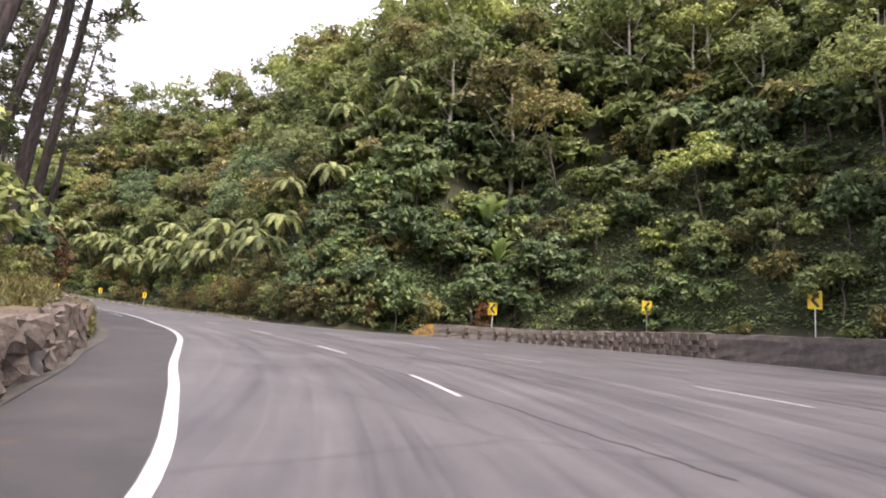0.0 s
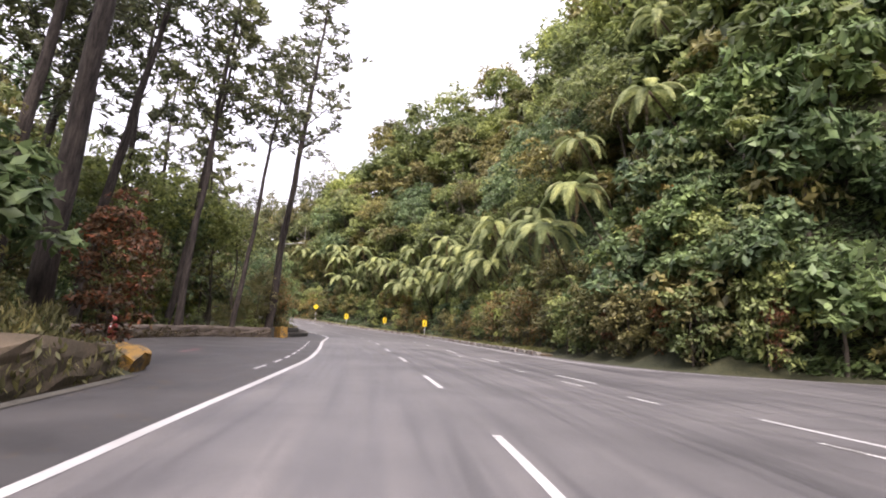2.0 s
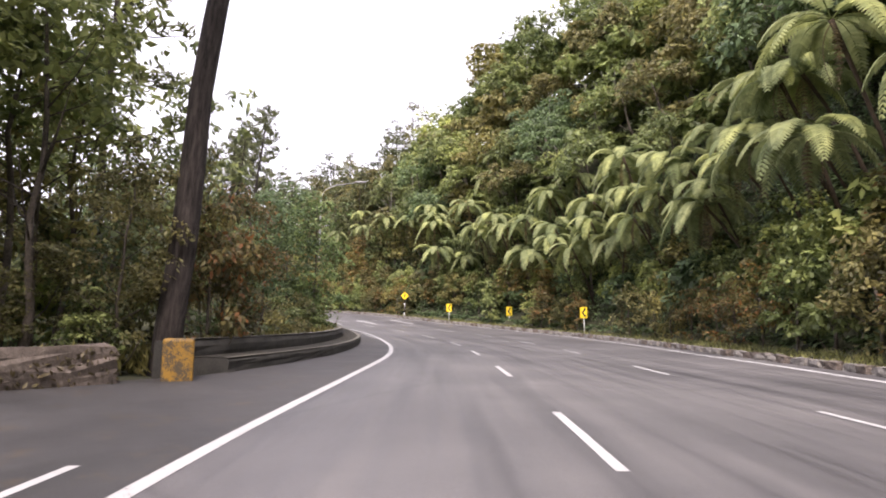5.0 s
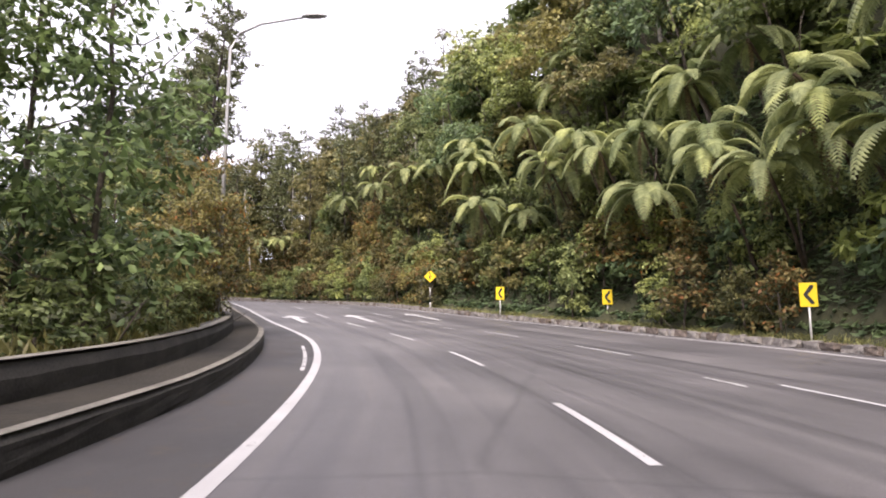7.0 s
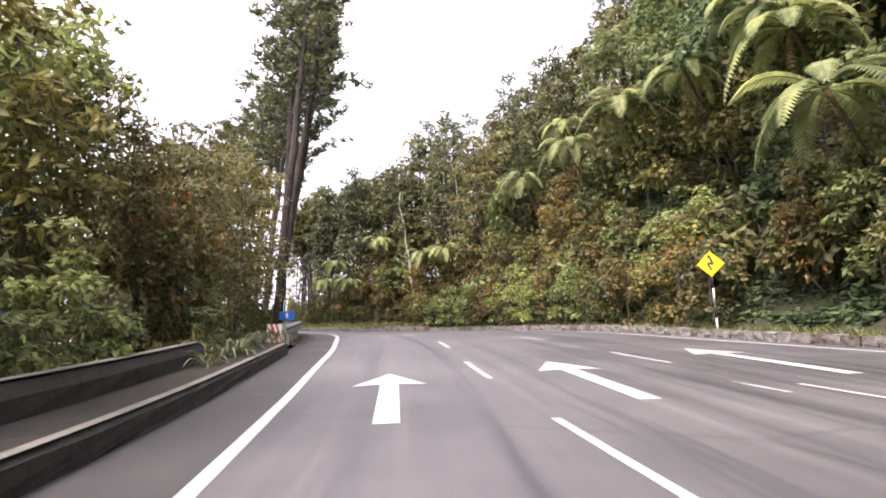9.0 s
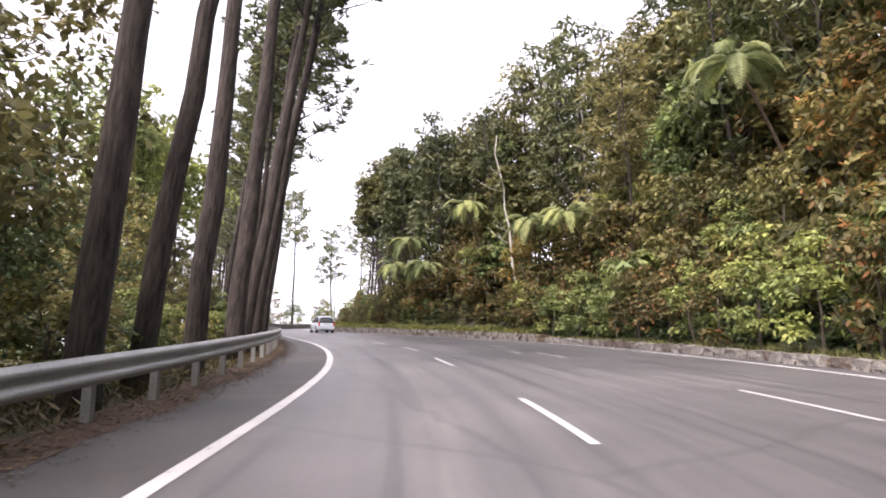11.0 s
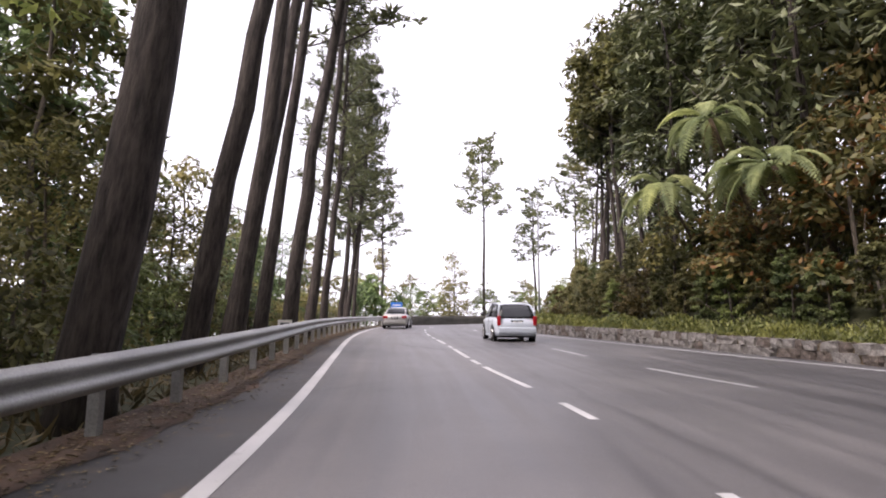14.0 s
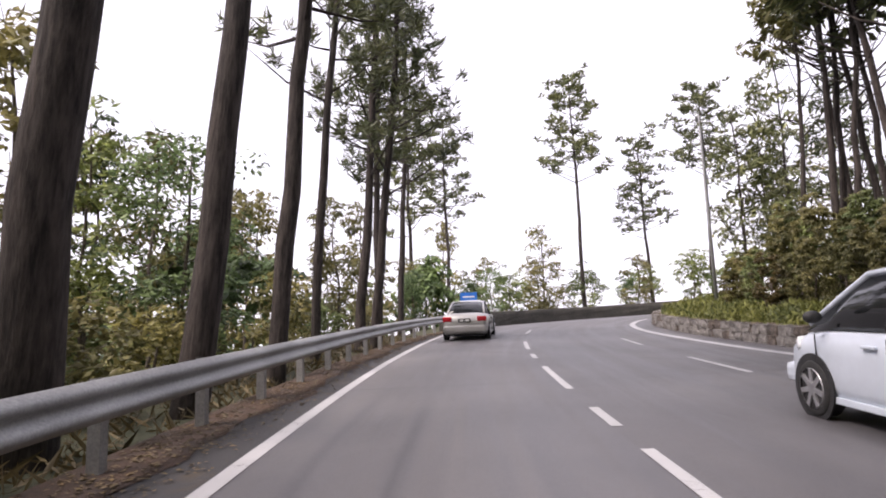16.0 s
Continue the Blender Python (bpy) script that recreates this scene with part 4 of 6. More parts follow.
for _k, _m in enumerate(("leaf_green", "leaf_yellow", "leaf_blue", "leaf_olive")):
    KIND["bush"].append((trunk_mesh("trunk", 150 + _k, 1.0, 0.06, 0.03, M["bark"], 0.6, 6, 0.1, 0.8, 6, 3),
                         crown_mesh("crown", 250 + _k, M[_m], 18, 34, (1.5, 1.5, 1.0), 0.9, (0.36, 0.16), 1.0, 0.36, 0.2, True)))
KIND["slender"] = []
for _k, _m in enumerate(("leaf_olive", "leaf_green", "leaf_blue")):
    KIND["slender"].append((trunk_mesh("trunk", 160 + _k, 9.0, 0.11, 0.03, M["bark"], 0.45, 14, 0.25, 1.8, 7, 10),
                            crown_mesh("crown", 260 + _k, M[_m], 46, 30, (1.9, 1.9, 4.0), 6.0, (0.38, 0.14), 1.0, 0.27, 0.1, True)))
KIND["fine"] = []
for _k, _m in enumerate(("leaf_olive", "leaf_red", "leaf_olive", "leaf_blue")):
    KIND["fine"].append((trunk_mesh("trunk", 170 + _k, 5.0, 0.07, 0.02, M["bark"], 0.5, 12, 0.15, 1.4, 6, 7),
                         crown_mesh("crown", 270 + _k, M[_m], 58, 56, (1.5, 1.5, 2.5), 3.3, (0.15, 0.075), 1.0, 0.30, 0.1, True)))
KIND["feathery"] = []
for _k, _m in enumerate(("leaf_olive", "needle", "leaf_green")):
    KIND["feathery"].append((trunk_mesh("trunk", 180 + _k, 15.0, 0.17, 0.04, M["bark_pine"], 0.35, 22, 0.3, 2.4, 8, 12),
                             crown_mesh("crown", 280 + _k, M[_m], 64, 29, (2.4, 2.4, 6.4), 9.6, (0.54, 0.155), 1.0, 0.29, 0.25, True)))
KIND["grove"] = []
for _k, _m in enumerate(("needle", "leaf_olive")):
    KIND["grove"].append((trunk_mesh("trunk", 190 + _k, 15.0, 0.17, 0.04, M["bark_pine"], 0.3, 20, 0.45, 2.4, 8, 12),
                          crown_mesh("crown", 290 + _k, M[_m], 56, 32, (2.3, 2.3, 4.6), 11.4, (0.50, 0.18), 1.0, 0.27, 0.2)))
KIND["overhang"] = []
for _k, _m in enumerate(("leaf_green", "leaf_yellow", "leaf_olive", "leaf_blue")):
    KIND["overhang"].append((trunk_mesh("trunk", 211 + _k, 7.0, 0.15, 0.05, M["bark"], 0.5, 9, 0.4, 2.4, 7, 7),
                             crown_mesh("crown", 311 + _k, M[_m], 36, 46, (3.2, 3.2, 2.7), 6.6, (0.40, 0.19), 1.0, 0.30)))
KIND["dark_tree"] = []
for _k, _m in enumerate(("leaf_blue", "leaf_blue", "leaf_green")):
    KIND["dark_tree"].append((trunk_mesh("trunk", 196 + _k, 16.0, 0.28, 0.06, M["bark_pine"], 0.3, 18, 0.25, 3.0, 8, 10),
                              crown_mesh("crown", 296 + _k, M[_m], 84, 46, (3.7, 3.7, 7.6), 10.5, (0.46, 0.22), 1.0, 0.24, 0.15, True)))
KIND["airy"] = []
for _k, _m in enumerate(("leaf_yellow", "leaf_green", "leaf_yellow")):
    KIND["airy"].append((trunk_mesh("trunk", 205 + _k, 11.0, 0.15, 0.04, M["bark"], 0.5, 16, 0.35, 2.8, 8, 9),
                         crown_mesh("crown", 305 + _k, M[_m], 62, 34, (3.0, 3.0, 4.2), 8.4, (0.34, 0.17), 1.0, 0.22, 0.1)))
KIND["bare"] = [(trunk_mesh("trunk", 195, 15.0, 0.15, 0.03, M["bark_white"], 0.5, 9, 0.35, 3.0, 7, 10),
                 crown_mesh("crown", 295, M["leaf_yellow"], 8, 12, (1.6, 1.6, 2.2), 13.0, (0.30, 0.12), 1.0, 0.2))]


def pine(seed, height, r0, lean, crown_from, m=11, wide=0.076):
    """A tall pine: a bare trunk, and limbs with tufts of needles at the top."""
    rng = random.Random(seed)
    nr = np.random.RandomState(seed)
    segs = 16
    pts, rad = [], []
    ox = oy = 0.0
    for k in range(segs + 1):
        t = k / segs
        pts.append(Vector((ox + lean[0] * t * height, oy + lean[1] * t * height, -0.7 + (height + 0.7) * t)))
        rad.append((r0 * (1 - t) ** 0.75 + 0.03) * rng.uniform(0.95, 1.05) + (0.3 * r0 if k == 0 else 0))
        ox += rng.uniform(-1, 1) * 0.10
        oy += rng.uniform(-1, 1) * 0.10
    pieces = [tube(pts, rad, 12)]
    C, A, S = [], [], []
    n = 34
    for k in range(n):
        t = crown_from + (1 - crown_from) * (k + rng.random() * 0.8) / n
        i = min(segs - 1, int(t * segs))
        p = pts[i].lerp(pts[i + 1], t * segs - i)
        a = k * 2.4 + rng.uniform(-0.4, 0.4)
        q = (3.4 * (1.15 - t) / (1.15 - crown_from) + 0.7) * rng.uniform(0.55, 1.15)
        d = Vector((math.cos(a), math.sin(a), rng.uniform(-0.05, 0.45)))
        e = p + d * q + Vector((0, 0, 0.18 * q))
        r = 0.05 * (1.1 - t) + 0.018
        pieces.append(tube([p, p.lerp(e, 0.5) - Vector((0, 0, 0.05 * q)), e], [r, r * 0.7, 0.010], 4))
        for j in range(7):
            w = 0.40 + 0.62 * (j + rng.random()) / 7
            c = p.lerp(e, min(w, 1.03)) + Vector((rng.uniform(-0.5, 0.5), rng.uniform(-0.5, 0.5), rng.uniform(-0.15, 0.4)))
            o = nr.normal(size=(m, 3))
            o[:, 2] = np.abs(o[:, 2]) * 0.8 - 0.15
            o /= np.linalg.norm(o, axis=1)[:, None]
            L = 0.36 * nr.uniform(0.7, 1.25, (m, 1))
            C.append(np.array(c) + o * L * 0.6 + nr.normal(size=(m, 3)) * 0.10)
            A.append(o * L * 0.75)
            s = np.cross(o, nr.normal(size=(m, 3)))
            S.append(s / np.linalg.norm(s, axis=1)[:, None] * wide)
    v, f = join(*pieces)
    return mesh_of("trunk", v, f, M["bark_pine"], True), leaves_mesh("crown", np.vstack(C), np.vstack(A), np.vstack(S), M["needle"], 0.1)


KIND["pine"] = [pine(300 + k, 25.0, 0.28, ((0.02, 0.01), (-0.02, 0.02), (0.03, -0.02), (0.0, 0.03), (-0.03, -0.01))[k], (0.52, 0.60, 0.48, 0.62, 0.55)[k]) for k in range(5)]
KIND["thin_pine"] = [pine(320 + k, 22.0, 0.18, ((0.03, 0.0), (-0.02, 0.02), (0.01, -0.03))[k], (0.62, 0.55, 0.5)[k]) for k in range(3)]


KIND["low_pine"] = [pine(340 + k, 19.0, 0.24, ((0.03, 0.01), (-0.02, 0.01), (0.02, -0.02))[k], (0.36, 0.42, 0.32)[k], 22, 0.036) for k in range(3)]


def frond_mesh(seed, length, mat, pairs=26, arch=0.30, fall=0.62, wide=0.19, gap=1.0):
    """One broad fern frond: an arching midrib with close pairs of long toothed leaflets, widest past the middle."""
    rng = np.random.RandomState(seed)
    t = np.linspace(0.0, 1.0, 40)
    X = length * (0.98 * t - 0.26 * t ** 2.2)
    Z = length * (arch * t - fall * t ** 2.1)
    verts, faces = [], []
    for k in range(pairs):
        w = 0.12 + 0.87 * (k + 0.5) / pairs
        x, z = np.interp(w, t, X), np.interp(w, t, Z)
        dx, dz = np.interp(w + 0.02, t, X) - x, np.interp(w + 0.02, t, Z) - z
        if w > 0.97:
            dx, dz = x - np.interp(w - 0.02, t, X), z - np.interp(w - 0.02, t, Z)
        tang = np.array([dx, 0, dz]) / (math.hypot(dx, dz) + 1e-9)
        up = np.array([-tang[2], 0, tang[0]])
        half = length * wide * min(1.0, (w - 0.02) / 0.34) ** 0.8 * max(0.12, 1 - max(0.0, (w - 0.50) / 0.54) ** 2.4) * rng.uniform(0.93, 1.05)
        b = length * 0.87 / pairs * 0.62 * gap
        for side in (-1, 1):
            d = np.array([0, side, 0]) * (0.96 - 0.30 * w) + tang * (0.20 + 0.42 * w)
            d /= np.linalg.norm(d)
            root = np.array([x, 0, z])
            o = len(verts)
            # leaflet: base, a wider middle, a drawn-out tip; it sags towards its end
            for q, m, sag in ((0.0, 0.6, 0.03), (0.48, 1.0, 0.04), (1.0, 0.14, -0.10 + rng.uniform(-0.03, 0.03))):
                c = root + d * half * q + up * half * sag * 1.6
                verts += [c - tang * b * m, c + up * b * 0.22 * m, c + tang * b * m]
            for r in range(2):
                i = o + 3 * r
                f = [(i, i + 1, i + 4, i + 3), (i + 1, i + 2, i + 5, i + 4)]
                faces += f if side < 0 else [g[::-1] for g in f]
    v, f = tube([(a, 0, c + 0.004) for a, c in zip(X[::5], Z[::5])], list(np.linspace(0.024, 0.006, len(X[::5]))), 4)
    v, f = join((verts, faces), (v, f))
    return mesh_of("frond", v, f, mat)


FRONDS = [frond_mesh(400 + k, 2.9, M["fern"], 24, (0.30, 0.42, 0.20, 0.50)[k], (0.80, 0.72, 0.86, 0.66)[k], (0.175, 0.165, 0.18, 0.17)[k]) for k in range(4)]
DEAD = frond_mesh(410, 1.9, M["dead_frond"], 14, -0.4, 0.9, 0.10, 0.6)


def tree_fern(place, top, size, rz, rng, fronds=11):
    """A tree fern rooted in the slope: a thin leaning trunk and a crown of fronds; top is where the fronds spring."""
    place, top = Vector(place), Vector(top)
    ob = empty_thing("tree_fern", place, "tall tree fern with broad arching yellow-green fronds on the slope", "tree fern", "tree ferns on the hillside")
    d = top - place
    v, f = tube([(0, 0, -0.6), d * 0.35 + Vector((0, 0, 0.25)), d * 0.7 + Vector((0, 0, 0.2)), d], [0.12, 0.075, 0.07, 0.09], 8)
    child("trunk", mesh_of("trunk", v, f, M["fern_trunk"], True), ob)
    for k in range(fronds):
        a = rz + 360 * k / fronds + rng.uniform(-12, 12)
        q = size * rng.uniform(0.85, 1.1)
        m = Matrix.Translation(d) @ pose(0, 0, 0, 0, rng.uniform(-14, 10), a) @ Matrix.Diagonal((q, q, q, 1))
        child("frond", FRONDS[(k + int(rz)) % 4], ob, local=m)
    for k in range(3):
        m = Matrix.Translation(d - Vector((0, 0, 0.15))) @ pose(0, 0, 0, 0, 28, rz + 120 * k + 40) @ Matrix.Diagonal((size * 0.8, size * 0.8, size * 0.8, 1))
        child("dead_frond", DEAD, ob, "brown hanging dead frond", m)
    return ob


LABELS = {
    "broadleaf": ("dense broadleaf tree with mixed green foliage on the hillside", "tree", "trees on the hillside"),
    "big_leaf": ("broadleaf tree with large glossy drooping leaves on the slope", "tree", "trees on the hillside"),
    "tall_leaf": ("tall broadleaf tree with a pale trunk rising above the canopy", "tree", "trees on the hillside"),
    "shrub": ("rounded bushy shrub with green and reddish new leaves", "shrub", "shrubs along the road"),
    "red_shrub": ("tall dense column-shaped shrub with bronze-red new leaves", "shrub", "shrubs along the road"),
    "bush": ("low leafy green bush growing on the slope", "bush", "bushes on the slope"),
    "fine": ("bushy small-leaved roadside tree with olive and reddish foliage", "tree", "trees on the valley side"),
    "grove": ("tall slim tree with a bare stem and feathery dark crown", "tree", "tall slim trees"),
    "overhang": ("leafy tree leaning out of the steep slope over the verge", "tree", "trees on the hillside"),
    "dark_tree": ("tall dense dark-leaved tree behind the roadside pines", "tree", "trees on the valley side"),
    "airy": ("tall light-green tree with an open airy crown", "tree", "trees on the valley side"),
    "bare": ("tall pale bare-limbed tree among the green trees", "tree", "trees on the hillside"),
    "slender": ("slender dark-leaved roadside tree with thin stems", "tree", "trees on the valley side"),
    "clipped": ("clipped rounded shrub with small olive-green leaves behind the hedge", "shrub", "clipped shrubs behind the hedge"),
    "feathery": ("tall slim tree with feathery dark green crown", "tree", "tall slim trees"),
    "pine": ("tall straight pine with dark furrowed bark and high crown", "pine tree", "pines along the road"),
    "low_pine": ("tall pine with a straight dark stem and wide tufted limbs", "pine tree", "pines along the road"),
    "thin_pine": ("tall thin-stemmed pine with a sparse high crown", "pine tree", "pines along the road"),
}


def plant(kind, place, scale=1.0, rz=0.0, tilt=(0, 0), variant=0, stretch=1.0):
    """A copy of one of the kinds, with its foot at place."""
    variant %= len(KIND[kind])
    m = Matrix.Translation(Vector(place)) @ pose(0, 0, 0, tilt[0], tilt[1], 0) @ pose(0, 0, 0, 0, 0, rz)
    label, category, group = LABELS[kind]
    name = {"broadleaf": "broadleaf_tree", "big_leaf": "broadleaf_tree", "tall_leaf": "broadleaf_tree", "shrub": "shrub", "red_shrub": "shrub", "bush": "bush", "clipped": "clipped_shrub", "fine": "bushy_tree", "grove": "slender_tree", "bare": "bare_tree", "dark_tree": "broadleaf_tree", "overhang": "broadleaf_tree", "airy": "broadleaf_tree", "slender": "slender_tree", "feathery": "slender_tree", "pine": "pine_tree", "thin_pine": "pine_tree", "low_pine": "pine_tree"}[kind]
    ob = empty_thing(name, (0, 0, 0), label, category, group)
    ob.matrix_basis = m @ Matrix.Diagonal((scale, scale, scale * stretch, 1))
    t, c = KIND[kind][variant]
    child("trunk", t, ob)
    child("crown", c, ob)
    return ob


def scatter(x0, x1, y0, y1, pitch, seed):
    rng = random.Random(seed)
    xs, ys = [], []
    y, row = y0, 0
    while y < y1:
        x = x0 + (pitch / 2 if row % 2 else 0)
        while x < x1:
            xs.append(x + rng.uniform(-0.36, 0.36) * pitch)
            ys.append(y + rng.uniform(-0.36, 0.36) * pitch)
            x += pitch
        y += pitch * 0.87
        row += 1
    return np.array(xs), np.array(ys)


# tree ferns: station, distance past the edge line, height of the crown over the road, size
FERNS = ((53, 11, 25, 1.0), (64, 11, 25, 1.0), (35, 9.5, 21, 1.1), (21, 11, 25, 1.1), (57, 6.2, 15.7, 1.05), (64, 2.6, 8.2, 1.2), (66.5, 6, 15.5, 1.0), (74, 5, 11.5, 1.0), (81.5, 3.2, 11.6, 1.1),
         (88, 4.5, 10.0, 1.0), (90, 3.6, 9.2, 1.0), (94, 5.2, 12.2, 1.1), (98, 3.4, 9.6, 1.0), (103, 3.9, 12.2, 1.05), (106, 3.0, 9.2, 0.95), (86, 3.8, 11.5, 1.05), (113, 4.2, 12.5, 1.0), (70, 3.6, 9.6, 1.1), (61, 3.4, 10.5, 1.1), (78, 4.2, 9.0, 1.0), (92, 3.2, 8.4, 1.0), (96, 4.4, 10.6, 1.0), (100, 2.8, 8.2, 1.0), (101, 3.3, 10.4, 1.1), (104, 5.2, 13.0, 1.0), (107.7, 2.5, 7.1, 1.0), (110, 2.4, 8.1, 1.0), (110.4, 5.4, 14.1, 1.1), (115.2, 3.3, 10.6, 1.1),
         (118.5, 3.3, 10.3, 1.05), (122.7, 3.3, 10.4, 1.1), (124.5, 6.5, 16.5, 1.1), (126.4, 8.6, 19.5, 1.0), (131.8, 4.6, 12.5, 1.0), (133.3, 5.2, 13.8, 1.15), (137.3, 4.6, 12.6, 1.0), (143, 4.9, 13.3, 1.1), (148.9, 4.7, 12.8, 1.0),
         (152, 6.2, 15.6, 1.0), (156.5, 4.6, 12.5, 1.0), (171, 4.2, 8.6, 1.0), (174.3, 4.0, 8.6, 1.0), (187.6, 4.1, 6.2, 0.9), (190.5, 4.0, 8.8, 1.0), (189, 4.4, 6.4, 0.9), (194.5, 4.3, 6.8, 0.95), (181.3, 4.0, 11.0, 0.95))
# the wooded hillside: single trees below, a joined canopy further up
FAR_CROWNS = [crown_arrays(500 + k, 20, 25, (2.7, 2.7, 2.6), 2.7, (0.80, 0.39)) for k in range(4)]
CANOPY = {"leaf_green": [], "leaf_yellow": [], "leaf_blue": [], "leaf_olive": []}


def add_canopy(place, scale, turn, mat, k):
    C, A, S = FAR_CROWNS[k % 4]
    c, n = math.cos(turn), math.sin(turn)
    R = np.array([[c, -n, 0], [n, c, 0], [0, 0, 1]])
    CANOPY[mat].append((C @ R.T * scale + np.array(place), A @ R.T * min(scale, 1.3), S @ R.T * min(scale, 1.3)))


FERNS += tuple((83.0 + 2.3 * k, (3.0, 4.4, 3.5, 5.2)[k % 4], (8.0, 11.4, 9.4, 13.0, 7.4)[k % 5], (1.2, 1.1, 1.25)[k % 3]) for k in range(22))
FERN_TOPS = [at(s, off("right", s) + u, h) for s, u, h, k in FERNS]
xs, ys = scatter(-152, 66, -24, 180, 4.3, 11)
ss, dd, ii = stations(xs, ys)
uu = past_edge(xs, ys, dd, ii)
zz = terrain(xs, ys)
rng = random.Random(21)
for x, y, z, s, u in zip(xs, ys, zz, ss, uu):
    if not (14 < s < 181 and 4.8 < u < 33) or (s > 158 and u > 24):
        continue
    if u < 10 and any((x - q.x) ** 2 + (y - q.y) ** 2 < 7 and z < q.z for q in FERN_TOPS):
        continue
    if s > 152 and u < 20:
        kind = "feathery" if rng.random() < 0.55 else "tall_leaf"
        plant(kind, (x, y, z - 0.5), rng.uniform(0.85, 1.1) * (1.0 if s < 165 else 1.15), rng.uniform(0, 360), (rng.uniform(-4, 4), rng.uniform(-4, 4)), rng.choice((0, 1)) if kind == "feathery" else 2, rng.uniform(0.9, 1.2))
    elif 62 < s < 150 and u < 13 or s < 44 and u < 10:
        # a bare shaded cut below, trees leaning out over it above
        if u < 7.4:
            continue
        a = radians(bearing(s))
        lean = rng.uniform(12, 24)
        plant("overhang", (x, y, z - 0.5), rng.uniform(0.85, 1.2), rng.uniform(0, 360), (lean * math.sin(a), -lean * math.cos(a)), rng.randrange(4), rng.uniform(0.9, 1.2))
    elif u < 11.5:
        kind = "big_leaf" if rng.random() < 0.2 else "broadleaf"
        plant(kind, (x, y, z - 0.5), (0.75 + 0.035 * u) * rng.uniform(0.8, 1.2), rng.uniform(0, 360), (rng.uniform(-6, 6), rng.uniform(-6, 6)), rng.randrange(6), rng.uniform(0.9, 1.3))
    elif rng.random() < (0.34 if u < 24 else 0.16):
        plant("tall_leaf", (x, y, z - 0.5), rng.uniform(0.8, 1.2), rng.uniform(0, 360), (rng.uniform(-5, 5), rng.uniform(-5, 5)), rng.randrange(3), rng.uniform(0.9, 1.15))
        add_canopy((x + 1.5, y, z - 0.8), rng.uniform(0.9, 1.2), rng.uniform(0, 6.28), rng.choice(("leaf_green", "leaf_yellow", "leaf_olive")), rng.randrange(4))
    else:
        add_canopy((x, y, z - 0.6 + rng.uniform(0, 3.5)), rng.uniform(1.1, 1.75), rng.uniform(0, 6.28), rng.choice(("leaf_green", "leaf_yellow", "leaf_yellow", "leaf_green", "leaf_olive", "leaf_yellow")), rng.randrange(4))
xs, ys = scatter(-150, 66, -24, 160, 4.6, 13)
ss, dd, ii = stations(xs, ys)
uu = past_edge(xs, ys, dd, ii)
zz = terrain(xs, ys)
for x, y, z, s, u in zip(xs, ys, zz, ss, uu):
    if 16 < s < 140 and 8.5 < u < (27 if s < 110 else 17) or 146 < s < 181 and 9 < u < 24:
        add_canopy((x, y, z - 0.8), rng.uniform(0.85, 1.2), rng.uniform(0, 6.28), rng.choice(("leaf_green", "leaf_yellow", "leaf_yellow", "leaf_olive")), rng.randrange(4))
xs, ys = scatter(-60, 50, 10, 110, 4.4, 17)
ss, dd, ii = stations(xs, ys)
uu = past_edge(xs, ys, dd, ii)
zz = terrain(xs, ys)
for x, y, z, s, u in zip(xs, ys, zz, ss, uu):
    if 28 < s < 92 and 10 < u < 30:
        add_canopy((x, y, z - 0.8), rng.uniform(0.9, 1.3), rng.uniform(0, 6.28), rng.choice(("leaf_green", "leaf_yellow", "leaf_green", "leaf_olive")), rng.randrange(4))
# unseen trees added round the first bend to keep sun off the slope ahead
xs, ys = scatter(10, 96, -62, 40, 5.4, 19)
ss, dd, ii = stations(xs, ys)
uu = past_edge(xs, ys, dd, ii)
zz = terrain(xs, ys)
for x, y, z, s, u in zip(xs, ys, zz, ss, uu):
    if -48 < s < 15 and 5 < u < 34:
        add_canopy((x, y, z + rng.uniform(-0.5, 6.0)), rng.uniform(1.4, 2.0), rng.uniform(0, 6.28), rng.choice(("leaf_green", "leaf_blue", "leaf_olive")), rng.randrange(4))
# tall trees that stand out on the skyline: station, metres past the edge, scale
for k, (s, u, q) in enumerate(((52, 16, 1.35), (55, 20, 1.5), (58, 15, 1.2), (60, 22, 1.45), (66, 20, 1.4), (47, 18, 1.4), (72, 24, 1.4), (42, 20, 1.4), (100, 26, 1.3), (112, 30, 1.5), (118, 26, 1.4), (122, 30, 1.5), (126, 24, 1.3), (130, 28, 1.4), (140, 20, 1.3), (133, 20, 1.25), (146, 16, 1.2), (36, 18, 1.3), (86, 14, 1.4), (88.5, 17, 1.45), (84, 18, 1.4), (91, 13.5, 1.25), (80, 16, 1.35), (146, 30, 1.4), (142, 33, 1.5), (76, 20, 1.4), (96, 24, 1.7), (99, 26, 1.75), (102, 24, 1.6), (93, 25, 1.6), (105, 27, 1.6), (98, 21, 1.45))):
    p = at(s, off("right", s) + u)
    plant("tall_leaf", (p.x, p.y, ground_height(p.x, p.y) - 0.5), q, 70 * k, (0, 0), k, 1.05)
for mat, rows in CANOPY.items():
    if rows:
        me = leaves_mesh("hill_woods", *(np.vstack([r[k] for r in rows]) for k in range(3)), M[mat])
        tagged(new("hill_woods", me), "dense mixed green canopy of trees covering the upper hillside, with unseen trees added as sun blockers", "woodland", kind="stuff")

# shrubs and bushes at the foot of the hill
SIGN_STATIONS = (106.3, 118.2, 126.0, 132.4)


